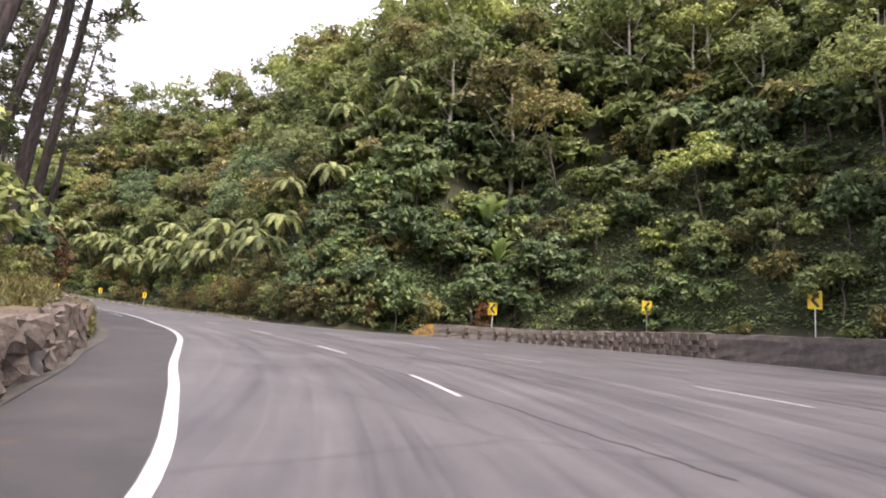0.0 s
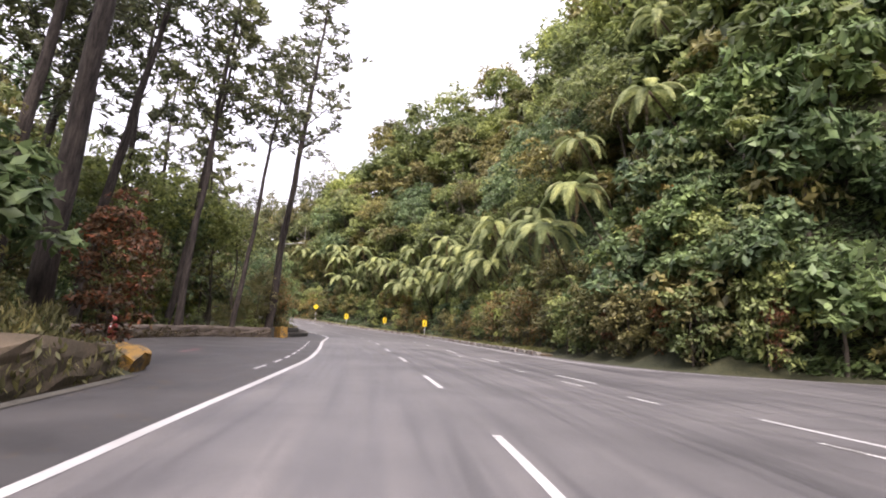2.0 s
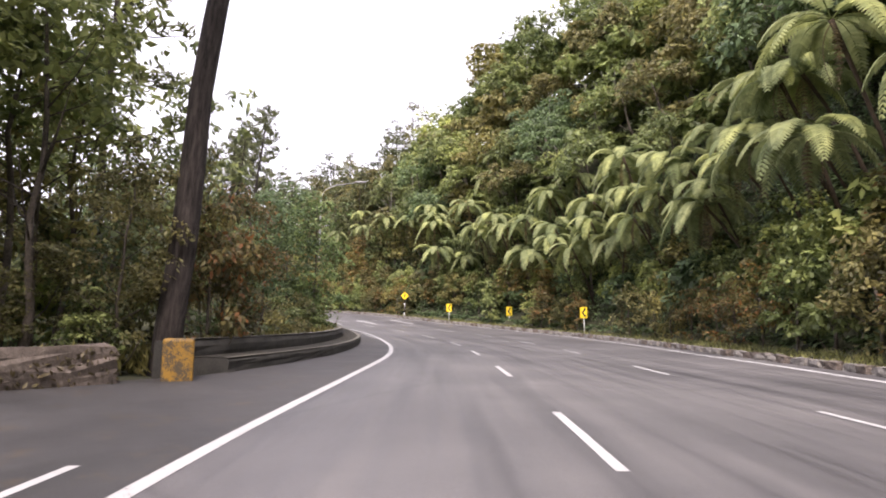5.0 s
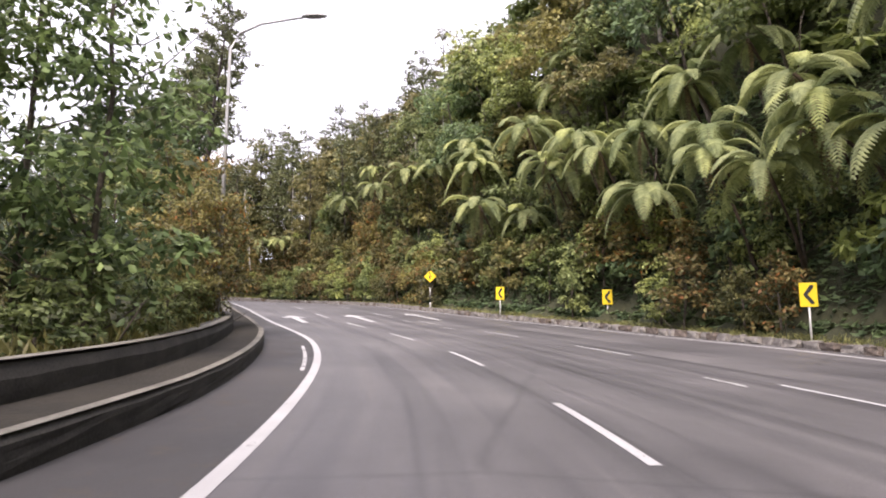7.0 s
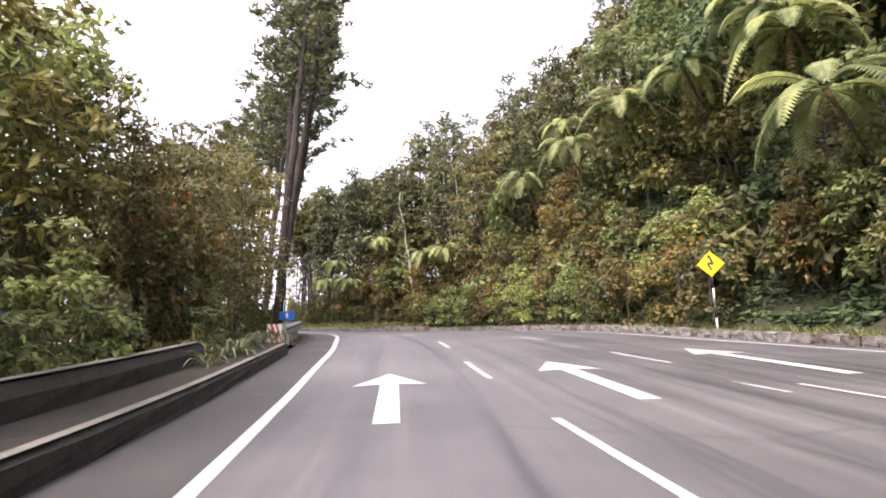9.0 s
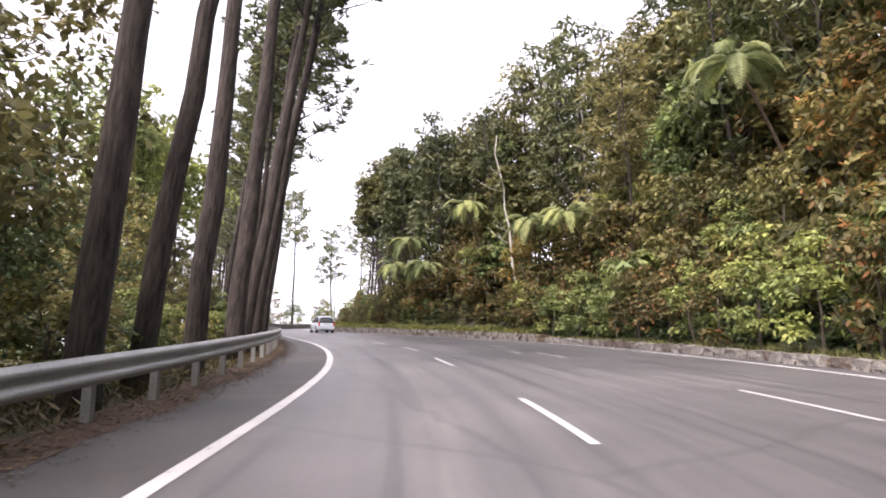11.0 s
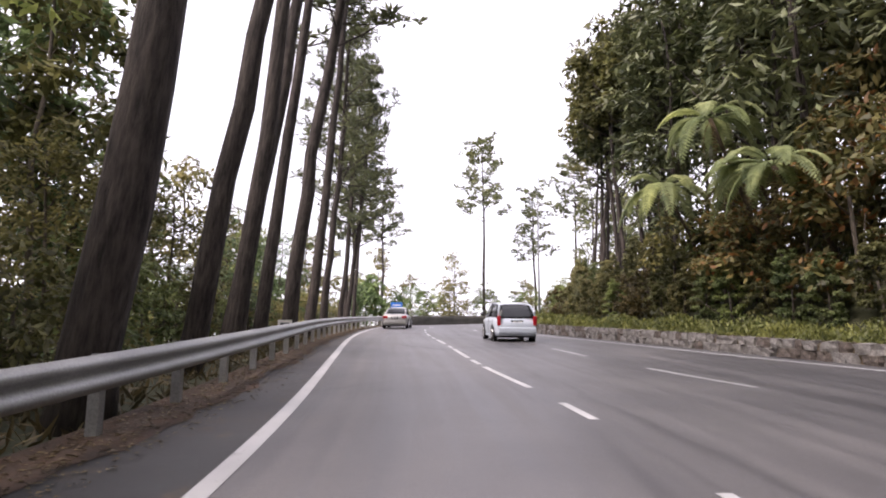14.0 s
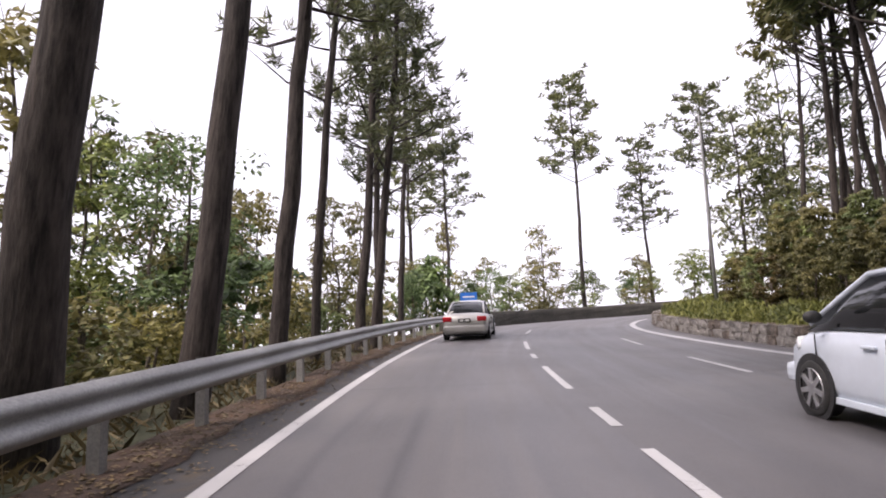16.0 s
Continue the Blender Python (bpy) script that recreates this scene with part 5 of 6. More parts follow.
def put(kind, s, u, scale, variant, stretch=1.0):
    p = at(s, off("right", s) + u)
    return plant(kind, (p.x, p.y, ground_height(p.x, p.y) - 0.1), scale, rng.uniform(0, 360), (rng.uniform(-4, 4), rng.uniform(-4, 4)), variant, stretch)


s = 47.0
while s < 176:
    clear = any(-4.2 < s - q < 1.2 for q in SIGN_STATIONS)
    if not clear:
        put("shrub", s + rng.uniform(-0.3, 0.3), rng.uniform(2.5, 3.0), rng.uniform(1.0, 1.4), rng.choice((0, 1, 2, 4, 1, 0)) if s > 64 else rng.choice((2, 3)), rng.uniform(1.0, 1.3))
    put("shrub" if rng.random() < 0.6 else "bush", s + rng.uniform(-0.4, 0.4), rng.uniform(4.3, 5.0) + (0.6 if clear else 0.0), rng.uniform(1.3, 1.7) * (0.85 if clear else 1.0), rng.choice((1, 1, 2, 3, 0)), rng.uniform(1.0, 1.3))
    s += rng.uniform(1.7, 2.5)
for x0, x1, y0, y1, pitch, s0, s1, lo in ((-10, 62, -20, 80, 2.4, 16, 60, 2.5), (-152, 10, 30, 150, 2.5, 60, 178, 4.4)):
    xs, ys = scatter(x0, x1, y0, y1, pitch, 81)
    ss, dd, ii = stations(xs, ys)
    uu = past_edge(xs, ys, dd, ii)
    zz = terrain(xs, ys)
    for x, y, z, s, u in zip(xs, ys, zz, ss, uu):
        if s0 < s < s1 and lo < u < (6.0 if 62 < s < 150 else 9.5):
            plant("bush", (x, y, z - 0.1), rng.uniform(0.95, 1.55) * (0.7 if u < 3.4 else 1.0), rng.uniform(0, 360), (rng.uniform(-5, 5), rng.uniform(-5, 5)), rng.randrange(4) if s < 140 else 3, rng.uniform(0.9, 1.3))

xs, ys = scatter(-10, 62, 0, 80, 4.2, 87)
ss, dd, ii = stations(xs, ys)
uu = past_edge(xs, ys, dd, ii)
zz = terrain(xs, ys)
for x, y, z, s, u in zip(xs, ys, zz, ss, uu):
    if 20 < s < 60 and 3.4 < u < 7.5:
        plant("big_leaf" if rng.random() < 0.5 else "broadleaf", (x, y, z - 0.5), rng.uniform(0.75, 1.05), rng.uniform(0, 360), (rng.uniform(-6, 6), rng.uniform(-6, 6)), rng.randrange(4), rng.uniform(1.0, 1.3))

# thick shrubs where the stone wall ends
for k in range(16):
    s = 41.5 + 1.05 * k
    kind = ("big_leaf", "red_shrub", "broadleaf", "shrub")[k % 4]
    put(kind, s, (3.6, 3.0, 4.8, 2.8)[k % 4] + (1.0 if s < 45 else 0.0), {"big_leaf": 0.75, "red_shrub": 0.62, "broadleaf": 0.8, "shrub": 1.35}[kind] * rng.uniform(0.9, 1.15), (0, 0, 3, 2)[k % 4], 1.1)

for s, u, h, k in FERNS:
    top = at(s, off("right", s) + u, h)
    foot = at(s + rng.uniform(-0.6, 0.6), off("right", s) + u + 2.0 + 0.06 * h)
    gz = ground_height(foot.x, foot.y)
    if gz > top.z - 1.5:
        foot = at(s, off("right", s) + u - 0.6)
        gz = min(ground_height(foot.x, foot.y), top.z - 1.2)
    tree_fern((foot.x, foot.y, gz), top, k, rng.uniform(0, 360), rng)


# banana plants above the stone wall
def banana_leaf_mesh(seed, length, wide):
    rng = np.random.RandomState(seed)
    n = 12
    t = np.linspace(0, 1, n)
    X, Z = length * (0.55 * t + 0.1 * t * t), length * (0.85 * t - 0.42 * t ** 2.4)
    half = wide * np.sin(np.pi * np.clip(0.06 + 0.94 * t, 0, 1)) ** 0.6
    verts = []
    for k in range(n):
        j = rng.uniform(-0.02, 0.02)
        verts += [(X[k], -half[k], Z[k] + half[k] * 0.35 + j), (X[k], 0, Z[k]), (X[k], half[k], Z[k] + half[k] * 0.35 - j)]
    faces = []
    for k in range(n - 1):
        for q in (0, 1):
            faces.append((3 * k + q, 3 * k + q + 1, 3 * k + q + 4, 3 * k + q + 3))
    return mesh_of("leaf", verts, faces, M["banana"], True)


BANANA = [banana_leaf_mesh(k, 2.6, 0.34) for k in range(2)]
for x, y, zt, k in ((4.0, 55.6, 11.6, 1.35), (5.0, 54.4, 8.0, 1.15)):
    gz = min(ground_height(x, y), zt - 3)
    ob = empty_thing("banana_plant", (x, y, gz), "wild banana plant with long bright upright leaves on the slope", "banana plant", "banana plants")
    v, f = tube([(0, 0, -0.4), (0.1, 0, (zt - gz) * 0.5), (0, 0.1, zt - gz)], [0.20, 0.16, 0.10], 8)
    child("stem", mesh_of("stem", v, f, M["bark"], True), ob)
    for q in range(10):
        lift = zt - gz - 0.28 * (q // 3)
        child("leaf", BANANA[q % 2], ob, local=Matrix.Translation((0, 0.1, lift)) @ pose(0, 0, 0, rng.uniform(-10, 10), rng.uniform(-28, 18) + 8 * (q // 3), 137 * q) @ Matrix.Diagonal((k, k, k, 1)))

# pines along the valley side: station, offset, girth, tilt across and along, variant
PINES = (
    (144.5, -4.8, 0.88, 2, 0), (147.2, -5.0, 0.79, 4, 2), (150.2, -4.7, 0.88, 3, 1), (154.7, -4.4, 0.97, 4, 3), (157.6, -4.4, 0.75, 7, 0), (158.7, -4.2, 0.75, 7, 2), (164.0, -4.2, 0.92, 5, 4), (166.8, -3.9, 0.84, 5, 1),
    (171.4, -3.8, 0.88, 4, 3), (173.4, -4.4, 0.7, 4, 2), (175.8, -3.7, 1.1, 5, 0), (181.0, -4.2, 0.84, 4, 2), (185.1, -4.3, 0.88, 5, 1), (186.0, -4.7, 0.84, 4, 4), (189.8, -4.5, 0.82, 4, 0), (193.5, -4.2, 1.05, 3, 2),
    (196.3, -3.8, 0.79, 3, 3), (199.4, -3.6, 0.75, 2, 1), (203.6, -4.0, 0.53, 1, 4), (207.6, -3.8, 0.7, 1, 0), (208.7, -3.6, 0.66, 1, 2), (212.0, -4.3, 0.66, 0, 3), (217.9, -5.2, 0.66, 0, 4),)
for k, (s, d, g, tilt, var) in enumerate(PINES):
    p = at(s, d)
    a = radians(bearing(s))
    z = min(ground_height(p.x, p.y), p.z)
    ax, ay = -math.sin(a), math.cos(a)
    t = 2.0 + tilt * 0.95
    m = plant("low_pine" if s > 198 else "pine", (p.x, p.y, z), g, 77 * k, (0, 0), var, 1.0 / g * rng.uniform(0.9, 1.08))
    m.matrix_basis = Matrix.Translation((p.x, p.y, z)) @ Matrix.Rotation(radians(t), 4, (ax, ay, 0)) @ pose(0, 0, 0, 0, 0, 77 * k) @ Matrix.Diagonal((g, g, rng.uniform(0.92, 1.05), 1))
for k, (s, d, g, tilt, var, kind) in enumerate(((77.6, -6.7, 1.15, 4, 0, "pine"), (71.6, -8.9, 1.0, 5, 0, "thin_pine"), (67.4, -11.5, 1.15, 6, 1, "thin_pine"), (71.5, -13.2, 0.85, 7, 2, "pine"), (42.5, -9.0, 1.1, 6, 3, "pine"), (38, -11.5, 1.0, 7, 1, "pine"),
                                                  (30, -9.5, 1.0, 7, 4, "pine"), (27, -12.5, 1.0, 6, 2, "pine"), (20, -10, 1.0, 8, 0, "pine"), (50, -17, 0.9, 4, 1, "pine"), (57, -18, 1.0, 4, 2, "thin_pine"), (81, -17.5, 0.9, 4, 0, "pine"), (88, -14, 1.0, 2, 2, "thin_pine"), (20, -14, 1.0, 4, 1, "pine"), (62.0, -16.0, 1.1, 8, 1, "pine"), (54, -16.5, 1.2, 8, 4, "pine"), (59.5, -19, 1.1, 7, 2, "pine"), (66, -19, 1.0, 6, 3, "pine"), (56, -21, 1.0, 8, 0, "pine"), (70, -17, 1.0, 6, 2, "pine"))):
    p = at(s, d)
    a = radians(bearing(s))
    z = ground_height(p.x, p.y)
    m = plant(kind, (p.x, p.y, z), g, 0, (0, 0), var)
    m.matrix_basis = Matrix.Translation((p.x, p.y, z)) @ Matrix.Rotation(radians(tilt), 4, (-math.sin(a), math.cos(a), 0)) @ pose(0, 0, 0, 0, 0, 53 * k) @ Matrix.Diagonal((g, g, min(1.15, max(g, 1.0)) * rng.uniform(0.95, 1.1), 1))

FAR_LINE = ((-193.0, 133.0, 33, "thin_pine"), (-186.0, 133.5, 29, "feathery"), (-193.5, 139.0, 30, "feathery"), (-186.5, 137.0, 34, "feathery"), (-188.0, 141.5, 27, "feathery"), (-179.5, 138.0, 30, "feathery"),
            (-191.0, 105.0, 17.5, "airy"), (-205.0, 104.0, 19, "feathery"), (-196.0, 109.0, 16, "airy"), (-203.0, 115.0, 16.5, "airy"), (-198.0, 117.0, 18, "slender"), (-200.0, 122.0, 17, "airy"), (-196.0, 126.5, 18, "slender"), (-201.0, 128.5, 17, "airy"), (-195.5, 132.0, 18, "airy"), (-199.0, 138.5, 18.5, "airy"))
# trees standing alone beyond the far bend: x, y, height of the top, variant
for x, y, top, kind, var in ((-199, 122.0, 37, "thin_pine", 0), (-202, 130.0, 31, "thin_pine", 1), (-200, 117.5, 22, "feathery", 0), (-196, 141, 27, "thin_pine", 2), (-190, 147, 26, "feathery", 1), (-186, 108, 29, "thin_pine", 1), (-192, 104, 33, "thin_pine", 2), (-206, 112, 20, "slender", 0),
                             (-188, 152, 30, "thin_pine", 0), (-180, 160, 32, "feathery", 0), (-204, 136, 18, "slender", 1), (-198, 126, 16, "slender", 2), (-195, 119, 15, "slender", 0), (-208, 124, 16, "slender", 1), (-190, 132, 15, "slender", 2), (-188, 113, 16, "slender", 1), (-184, 104, 17, "slender", 0), (-193, 110, 16, "slender", 2)):
    z = ground_height(x, y)
    own = {"thin_pine": 22.0, "feathery": 16.0, "slender": 10.3}[kind]
    k = max(0.5, (top - z) / own)
    plant(kind, (x, y, z - 0.3), min(1.25, k), 40 * x, (0, 0), var, k / min(1.25, k))

# a thick line of trees and bushes behind the far parapet
for k, (x, y, top, kind) in enumerate(FAR_LINE):
    z = ground_height(x, y)
    own = {"feathery": 16.0, "airy": 12.6, "slender": 10.3, "thin_pine": 22.0}[kind]
    q = max(0.45, (top - z) / own)
    plant(kind, (x, y, z - 0.3), min(1.2, q), 47 * k, (0, 0), k % 2, q / min(1.2, q))

# grove on the bank inside the far bend
xs, ys = scatter(-176, -108, 108, 168, 3.7, 71)
ss, dd, ii = stations(xs, ys)
uu = past_edge(xs, ys, dd, ii)
zz = terrain(xs, ys)
for k, (x, y, z, s, u) in enumerate(zip(xs, ys, zz, ss, uu)):
    if s < 181 or s > 244 or not 6.0 < u < 26 or x < -174 or (x < -162 and rng.random() < 0.5):
        continue
    plant("grove" if x < -150 else "feathery", (x, y, z - 0.3), rng.uniform(1.05, 1.35) * (0.9 if x < -160 else 1.0), rng.uniform(0, 360), (rng.uniform(-4, 4), rng.uniform(-4, 4)), rng.choice((0, 1, 1)), rng.uniform(0.95, 1.15))
for k in range(16):
    put("grove", 197 + 1.3 * k + rng.uniform(-0.6, 0.6), 9.5 + 3.2 * (k % 4) + rng.uniform(-1, 1), rng.uniform(1.05, 1.3), k, rng.uniform(0.95, 1.1))
for s, u, k in ((178, 6.0, 1.0), (173.5, 8.0, 1.05)):
    put("bare", s, u, k, 0)
for k in range(26):
    s = rng.uniform(160, 185)
    put("broadleaf" if rng.random() < 0.5 else "fine", s, rng.uniform(6.5, 10.5), rng.uniform(0.9, 1.4), k, rng.uniform(1.0, 1.4))
xs, ys = scatter(-176, -146, 112, 165, 3.6, 73)
ss, dd, ii = stations(xs, ys)
uu = past_edge(xs, ys, dd, ii)
zz = terrain(xs, ys)
for x, y, z, s, u in zip(xs, ys, zz, ss, uu):
    if 181 < s < 246 and 7.0 < u < 24:
        plant("grove", (x, y, z - 0.3), rng.uniform(0.95, 1.3), rng.uniform(0, 360), (rng.uniform(-5, 5), rng.uniform(-5, 5)), rng.randrange(2), rng.uniform(0.95, 1.15))
# rounded shrubs and small trees at the foot of the hill round the second bend
for lo, hi in ((117.5, 125.5), (127.5, 132.0), (137.0, 150.0)):
    s = lo
    while s < hi:
        put("shrub", s, rng.uniform(4.0, 4.8), rng.uniform(1.3, 1.7), rng.choice((1, 2, 3, 0, 2)), rng.uniform(1.0, 1.25))
        put("shrub", s + 0.7, rng.uniform(6.0, 7.4), rng.uniform(1.8, 2.4), rng.choice((1, 2, 3, 2)), rng.uniform(1.0, 1.3))
        s += rng.uniform(1.7, 2.3)
for s, u, k in ((138.5, 10.5, 1.0), (141.5, 9.5, 1.1), (144.0, 11.5, 1.0), (147.0, 9.8, 1.1), (136.0, 12.5, 1.0), (140.0, 14.0, 1.15), (144.5, 15.0, 1.1), (122.5, 9.5, 1.0), (126.5, 10.5, 1.05), (130.0, 9.8, 1.0)):
    put("broadleaf", s, u, k, int(s), 1.1)
# dark thicket below the tall trees
s = 150.0
while s < 196:
    for u in (5.6, 7.8):
        put("shrub", s + rng.uniform(-0.6, 0.6), u + rng.uniform(-0.5, 0.5), rng.uniform(1.5, 2.1), rng.choice((0, 2, 2, 4)), rng.uniform(1.0, 1.35))
    s += rng.uniform(2.2, 3.0)
# rows of clipped shrubs behind the hedge
s = 176.0
while s < 222:
    put("clipped", s, rng.uniform(4.5, 4.9), rng.uniform(0.9, 1.1), rng.choice((0, 1, 2, 3)), rng.uniform(0.95, 1.2))
    put("clipped", s + 0.8, rng.uniform(6.2, 7.2), rng.uniform(1.1, 1.4), rng.choice((0, 1, 3)), rng.uniform(1.0, 1.3))
    s += rng.uniform(1.45, 1.8)

# wood on the valley side
xs, ys = scatter(-215, 10, -15, 125, 5.0, 31)
ss, dd, ii = stations(xs, ys)
vv = -dd - table(LEFT_EDGE, ss)
zz = terrain(xs, ys)
for x, y, z, s, v in zip(xs, ys, zz, ss, vv):
    if not (-10 < s < 232) or v < 1.9 or v > 26 or (v > 13 and rng.random() < 0.4) or (s < 44 and v > 9) or (s < 77 and v > 14):
        continue
    if s < 44 and (v < 3.2 or rng.random() < 0.25):
        continue
    if 44 < s < 77 and v < 3.0:
        continue
    if s > 134 and (v > 22 or v < 2.4):
        continue
    if s > 200 and v < 6 or 134 < s < 172 and v < 8 and rng.random() < 0.6:
        continue
    near = v < 8
    kind = "slender" if rng.random() < (0.75 if 76 < s else 0.45) else "broadleaf"
    if near and s > 76:
        kind = "fine"
    k = rng.uniform(0.8, 1.15) * (0.85 if near else 1.15) * (0.9 if s > 134 else 1.0)
    if kind == "fine":
        k *= 1.25 if s > 134 else 0.78
    plant(kind, (x, y, z - 0.3), k, rng.uniform(0, 360), (rng.uniform(-4, 4), rng.uniform(-4, 4)), (rng.choice((0, 3, 3)) if s > 134 else rng.choice((0, 2, 3, 3)) if kind == "fine" else rng.randrange(6)), rng.uniform(0.9, 1.25))

for s, d, k in ((49, -16.2, 1.5), (52, -17.5, 1.9), (55.5, -16.6, 1.4), (58, -18.5, 1.8), (61.5, -17.0, 1.3), (65, -15.5, 1.2), (50.5, -19.5, 2.0), (68.5, -14.0, 1.1), (77.0, -7.6, 0.9), (79.0, -7.4, 1.0), (82.5, -6.4, 0.9),
                (131.5, -6.8, 1.2), (137.4, -6.0, 1.25), (141.0, -6.6, 1.5), (139.0, -7.6, 1.5), (145.5, -7.2, 1.55), (134, -7.6, 1.35), (127.5, -6.6, 1.15), (124.5, -7.4, 1.1), (129.0, -8.4, 1.3), (100.2, -5.6, 1.45), (101.2, -7.2, 1.6), (97, -8.5, 1.3)):
    p = at(s, d)
    plant("fine", (p.x, p.y, ground_height(p.x, p.y) - 0.2), k, 41 * s, (0, 0), (0, 2, 0)[int(s) % 3] if s > 120 else 3 if s > 95 else int(s * 2), 1.15)

for s, d, k in ((186.8, -9.2, 1.25), (185.2, -10.6, 1.35), (188.6, -10.8, 1.3), (183.6, -8.8, 1.1), (116, -5.6, 0.85), (116.9, -6.6, 0.95), (114.8, -6.4, 0.8), (123, -6.6, 0.8), (121.6, -7.8, 0.9)):
    p = at(s, d)
    plant("slender", (p.x, p.y, ground_height(p.x, p.y) - 0.2), k, 33 * s, (3, -2), int(s), 1.05)
# dense tall wood beyond the lay-by, with lighter trees before it: station, offset, size
for k, (s, d, q) in enumerate(((46, -19, 0.85), (50, -22, 0.95), (67, -27, 1.1), (71, -23.5, 1.1), (73, -28, 1.15), (77, -25, 1.1), (63, -30, 1.1), (42, -16.5, 0.7), (38, -17, 0.75), (33, -15.5, 0.7), (28, -16, 0.75), (24, -14, 0.6), (18, -13.5, 0.65))):
    p = at(s, d)
    plant("dark_tree", (p.x, p.y, ground_height(p.x, p.y) - 0.4), q, 67 * k, (0, 0), k, 1.1)
for k, (s, d, q) in enumerate(((73, -12.5, 0.95), (76.5, -9.6, 0.85), (78.5, -11.5, 0.95), (69.5, -16, 1.05), (66, -18.5, 1.05), (72.5, -18.5, 1.1), (62.5, -19.5, 1.05), (75.5, -15, 1.1), (58.5, -18.5, 0.9), (80, -15, 1.05), (83, -12.5, 0.95), (64.5, -16.2, 0.8))):
    p = at(s, d)
    plant("airy", (p.x, p.y, ground_height(p.x, p.y) - 0.4), q, 81 * k, (0, 0), 2 * (k % 2), 1.05)
for k, (s, d, q) in enumerate(((162.5, -11, 1.0), (166, -9.4, 0.9), (168.5, -10.5, 1.1), (172, -8.2, 0.9), (175, -11, 1.1), (179, -8.6, 0.95), (188, -15, 1.0), (155, -13.5, 1.0))):
    p = at(s, d)
    plant("airy", (p.x, p.y, ground_height(p.x, p.y) - 0.4), q, 59 * k, (0, 0), k + 1, 1.05)
for k, (s, d, q) in enumerate(((121, -9.5, 0.85), (125, -8.0, 0.72), (128.5, -10.0, 0.85))):
    p = at(s, d)
    plant("airy" if k % 3 else "slender", (p.x, p.y, ground_height(p.x, p.y) - 0.4), q * (1.0 if k % 3 else 1.2), 73 * k, (0, 0), k + 1, 1.05)
for k, (s, d, q) in enumerate(((110.0, -4.75, 0.95), (111.2, -4.6, 0.85), (108.6, -5.2, 0.9))):
    p = at(s, d)
    plant("fine", (p.x, p.y, ground_height(p.x, p.y) - 0.2), q, 61 * k, (0, 0), (1, 0, 2, 3)[k % 4], 1.2)
# taller green trees behind the rail
for k, (s, d, q) in enumerate(((152, -14, 1.0), (158, -16, 1.1), (163, -13.5, 1.0), (168, -15.5, 1.1), (173, -12, 0.9), (178, -14, 1.0), (182, -10, 0.8), (187, -13, 0.95), (192, -10, 0.8), (197, -12, 0.85), (203, -10, 0.7), (184.5, -16, 1.0), (200, -8.0, 0.6))):
    p = at(s, d)
    plant("slender", (p.x, p.y, ground_height(p.x, p.y) - 0.4), q, 57 * k, (0, 0), (1, 0, 2, 1)[k % 4], 1.15)

# wood further down the valley, as one canopy
LOW_CROWNS = [crown_arrays(520 + k, 16, 15, (3.0, 3.0, 2.8), 3.0, (1.0, 0.5)) for k in range(3)]
low = {"leaf_green": [], "leaf_olive": [], "leaf_blue": []}
xs, ys = scatter(-215, 0, -30, 100, 6.2, 37)
ss, dd, ii = stations(xs, ys)
vv = -dd - table(LEFT_EDGE, ss)
zz = terrain(xs, ys)
for x, y, z, s, v in zip(xs, ys, zz, ss, vv):
    if -10 < s < 232 and (15 if s < 134 else 18) < v < 75:
        C, A, S = LOW_CROWNS[rng.randrange(3)]
        k = rng.uniform(1.0, 1.6)
        low[rng.choice(list(low))].append((C * k + np.array((x, y, z - 0.6)), A, S))
for mat, rows in low.items():
    tagged(new("valley_woods", leaves_mesh("valley_woods", *(np.vstack([r[k] for r in rows]) for k in range(3)), M[mat])), "green canopy of trees on the slope below the road", "woodland", kind="stuff")

# undergrowth along the valley side
s = 14.0
while s < 215:
    lo = float(table(LEFT_EDGE, s))
    p = at(s, -lo - rng.uniform(1.9, 3.6))
    if not 132 < s < 142:
        plant("shrub", (p.x, p.y, ground_height(p.x, p.y) - 0.15), rng.uniform(0.6, 1.0) * (0.8 if s < 76 else 1.0), rng.uniform(0, 360), (0, 0), rng.choice((2, 3, 2, 3)), rng.uniform(0.8, 1.2))
    s += rng.uniform(1.6, 2.6)
p = at(43.2, -7.4)
plant("red_shrub", (p.x, p.y, ground_height(p.x, p.y) - 0.1), 1.0, 0, (0, 0), 0, 1.0)
for s, d, k in ((79.0, -6.2, 1.1), (81.5, -6.6, 1.2), (129.5, -6.0, 1.2), (127.6, -6.6, 1.3), (130.4, -7.2, 1.4)):
    p = at(s, d)
    plant("shrub", (p.x, p.y, ground_height(p.x, p.y) - 0.1), k, 30 * s, (0, 0), 4, 1.5)


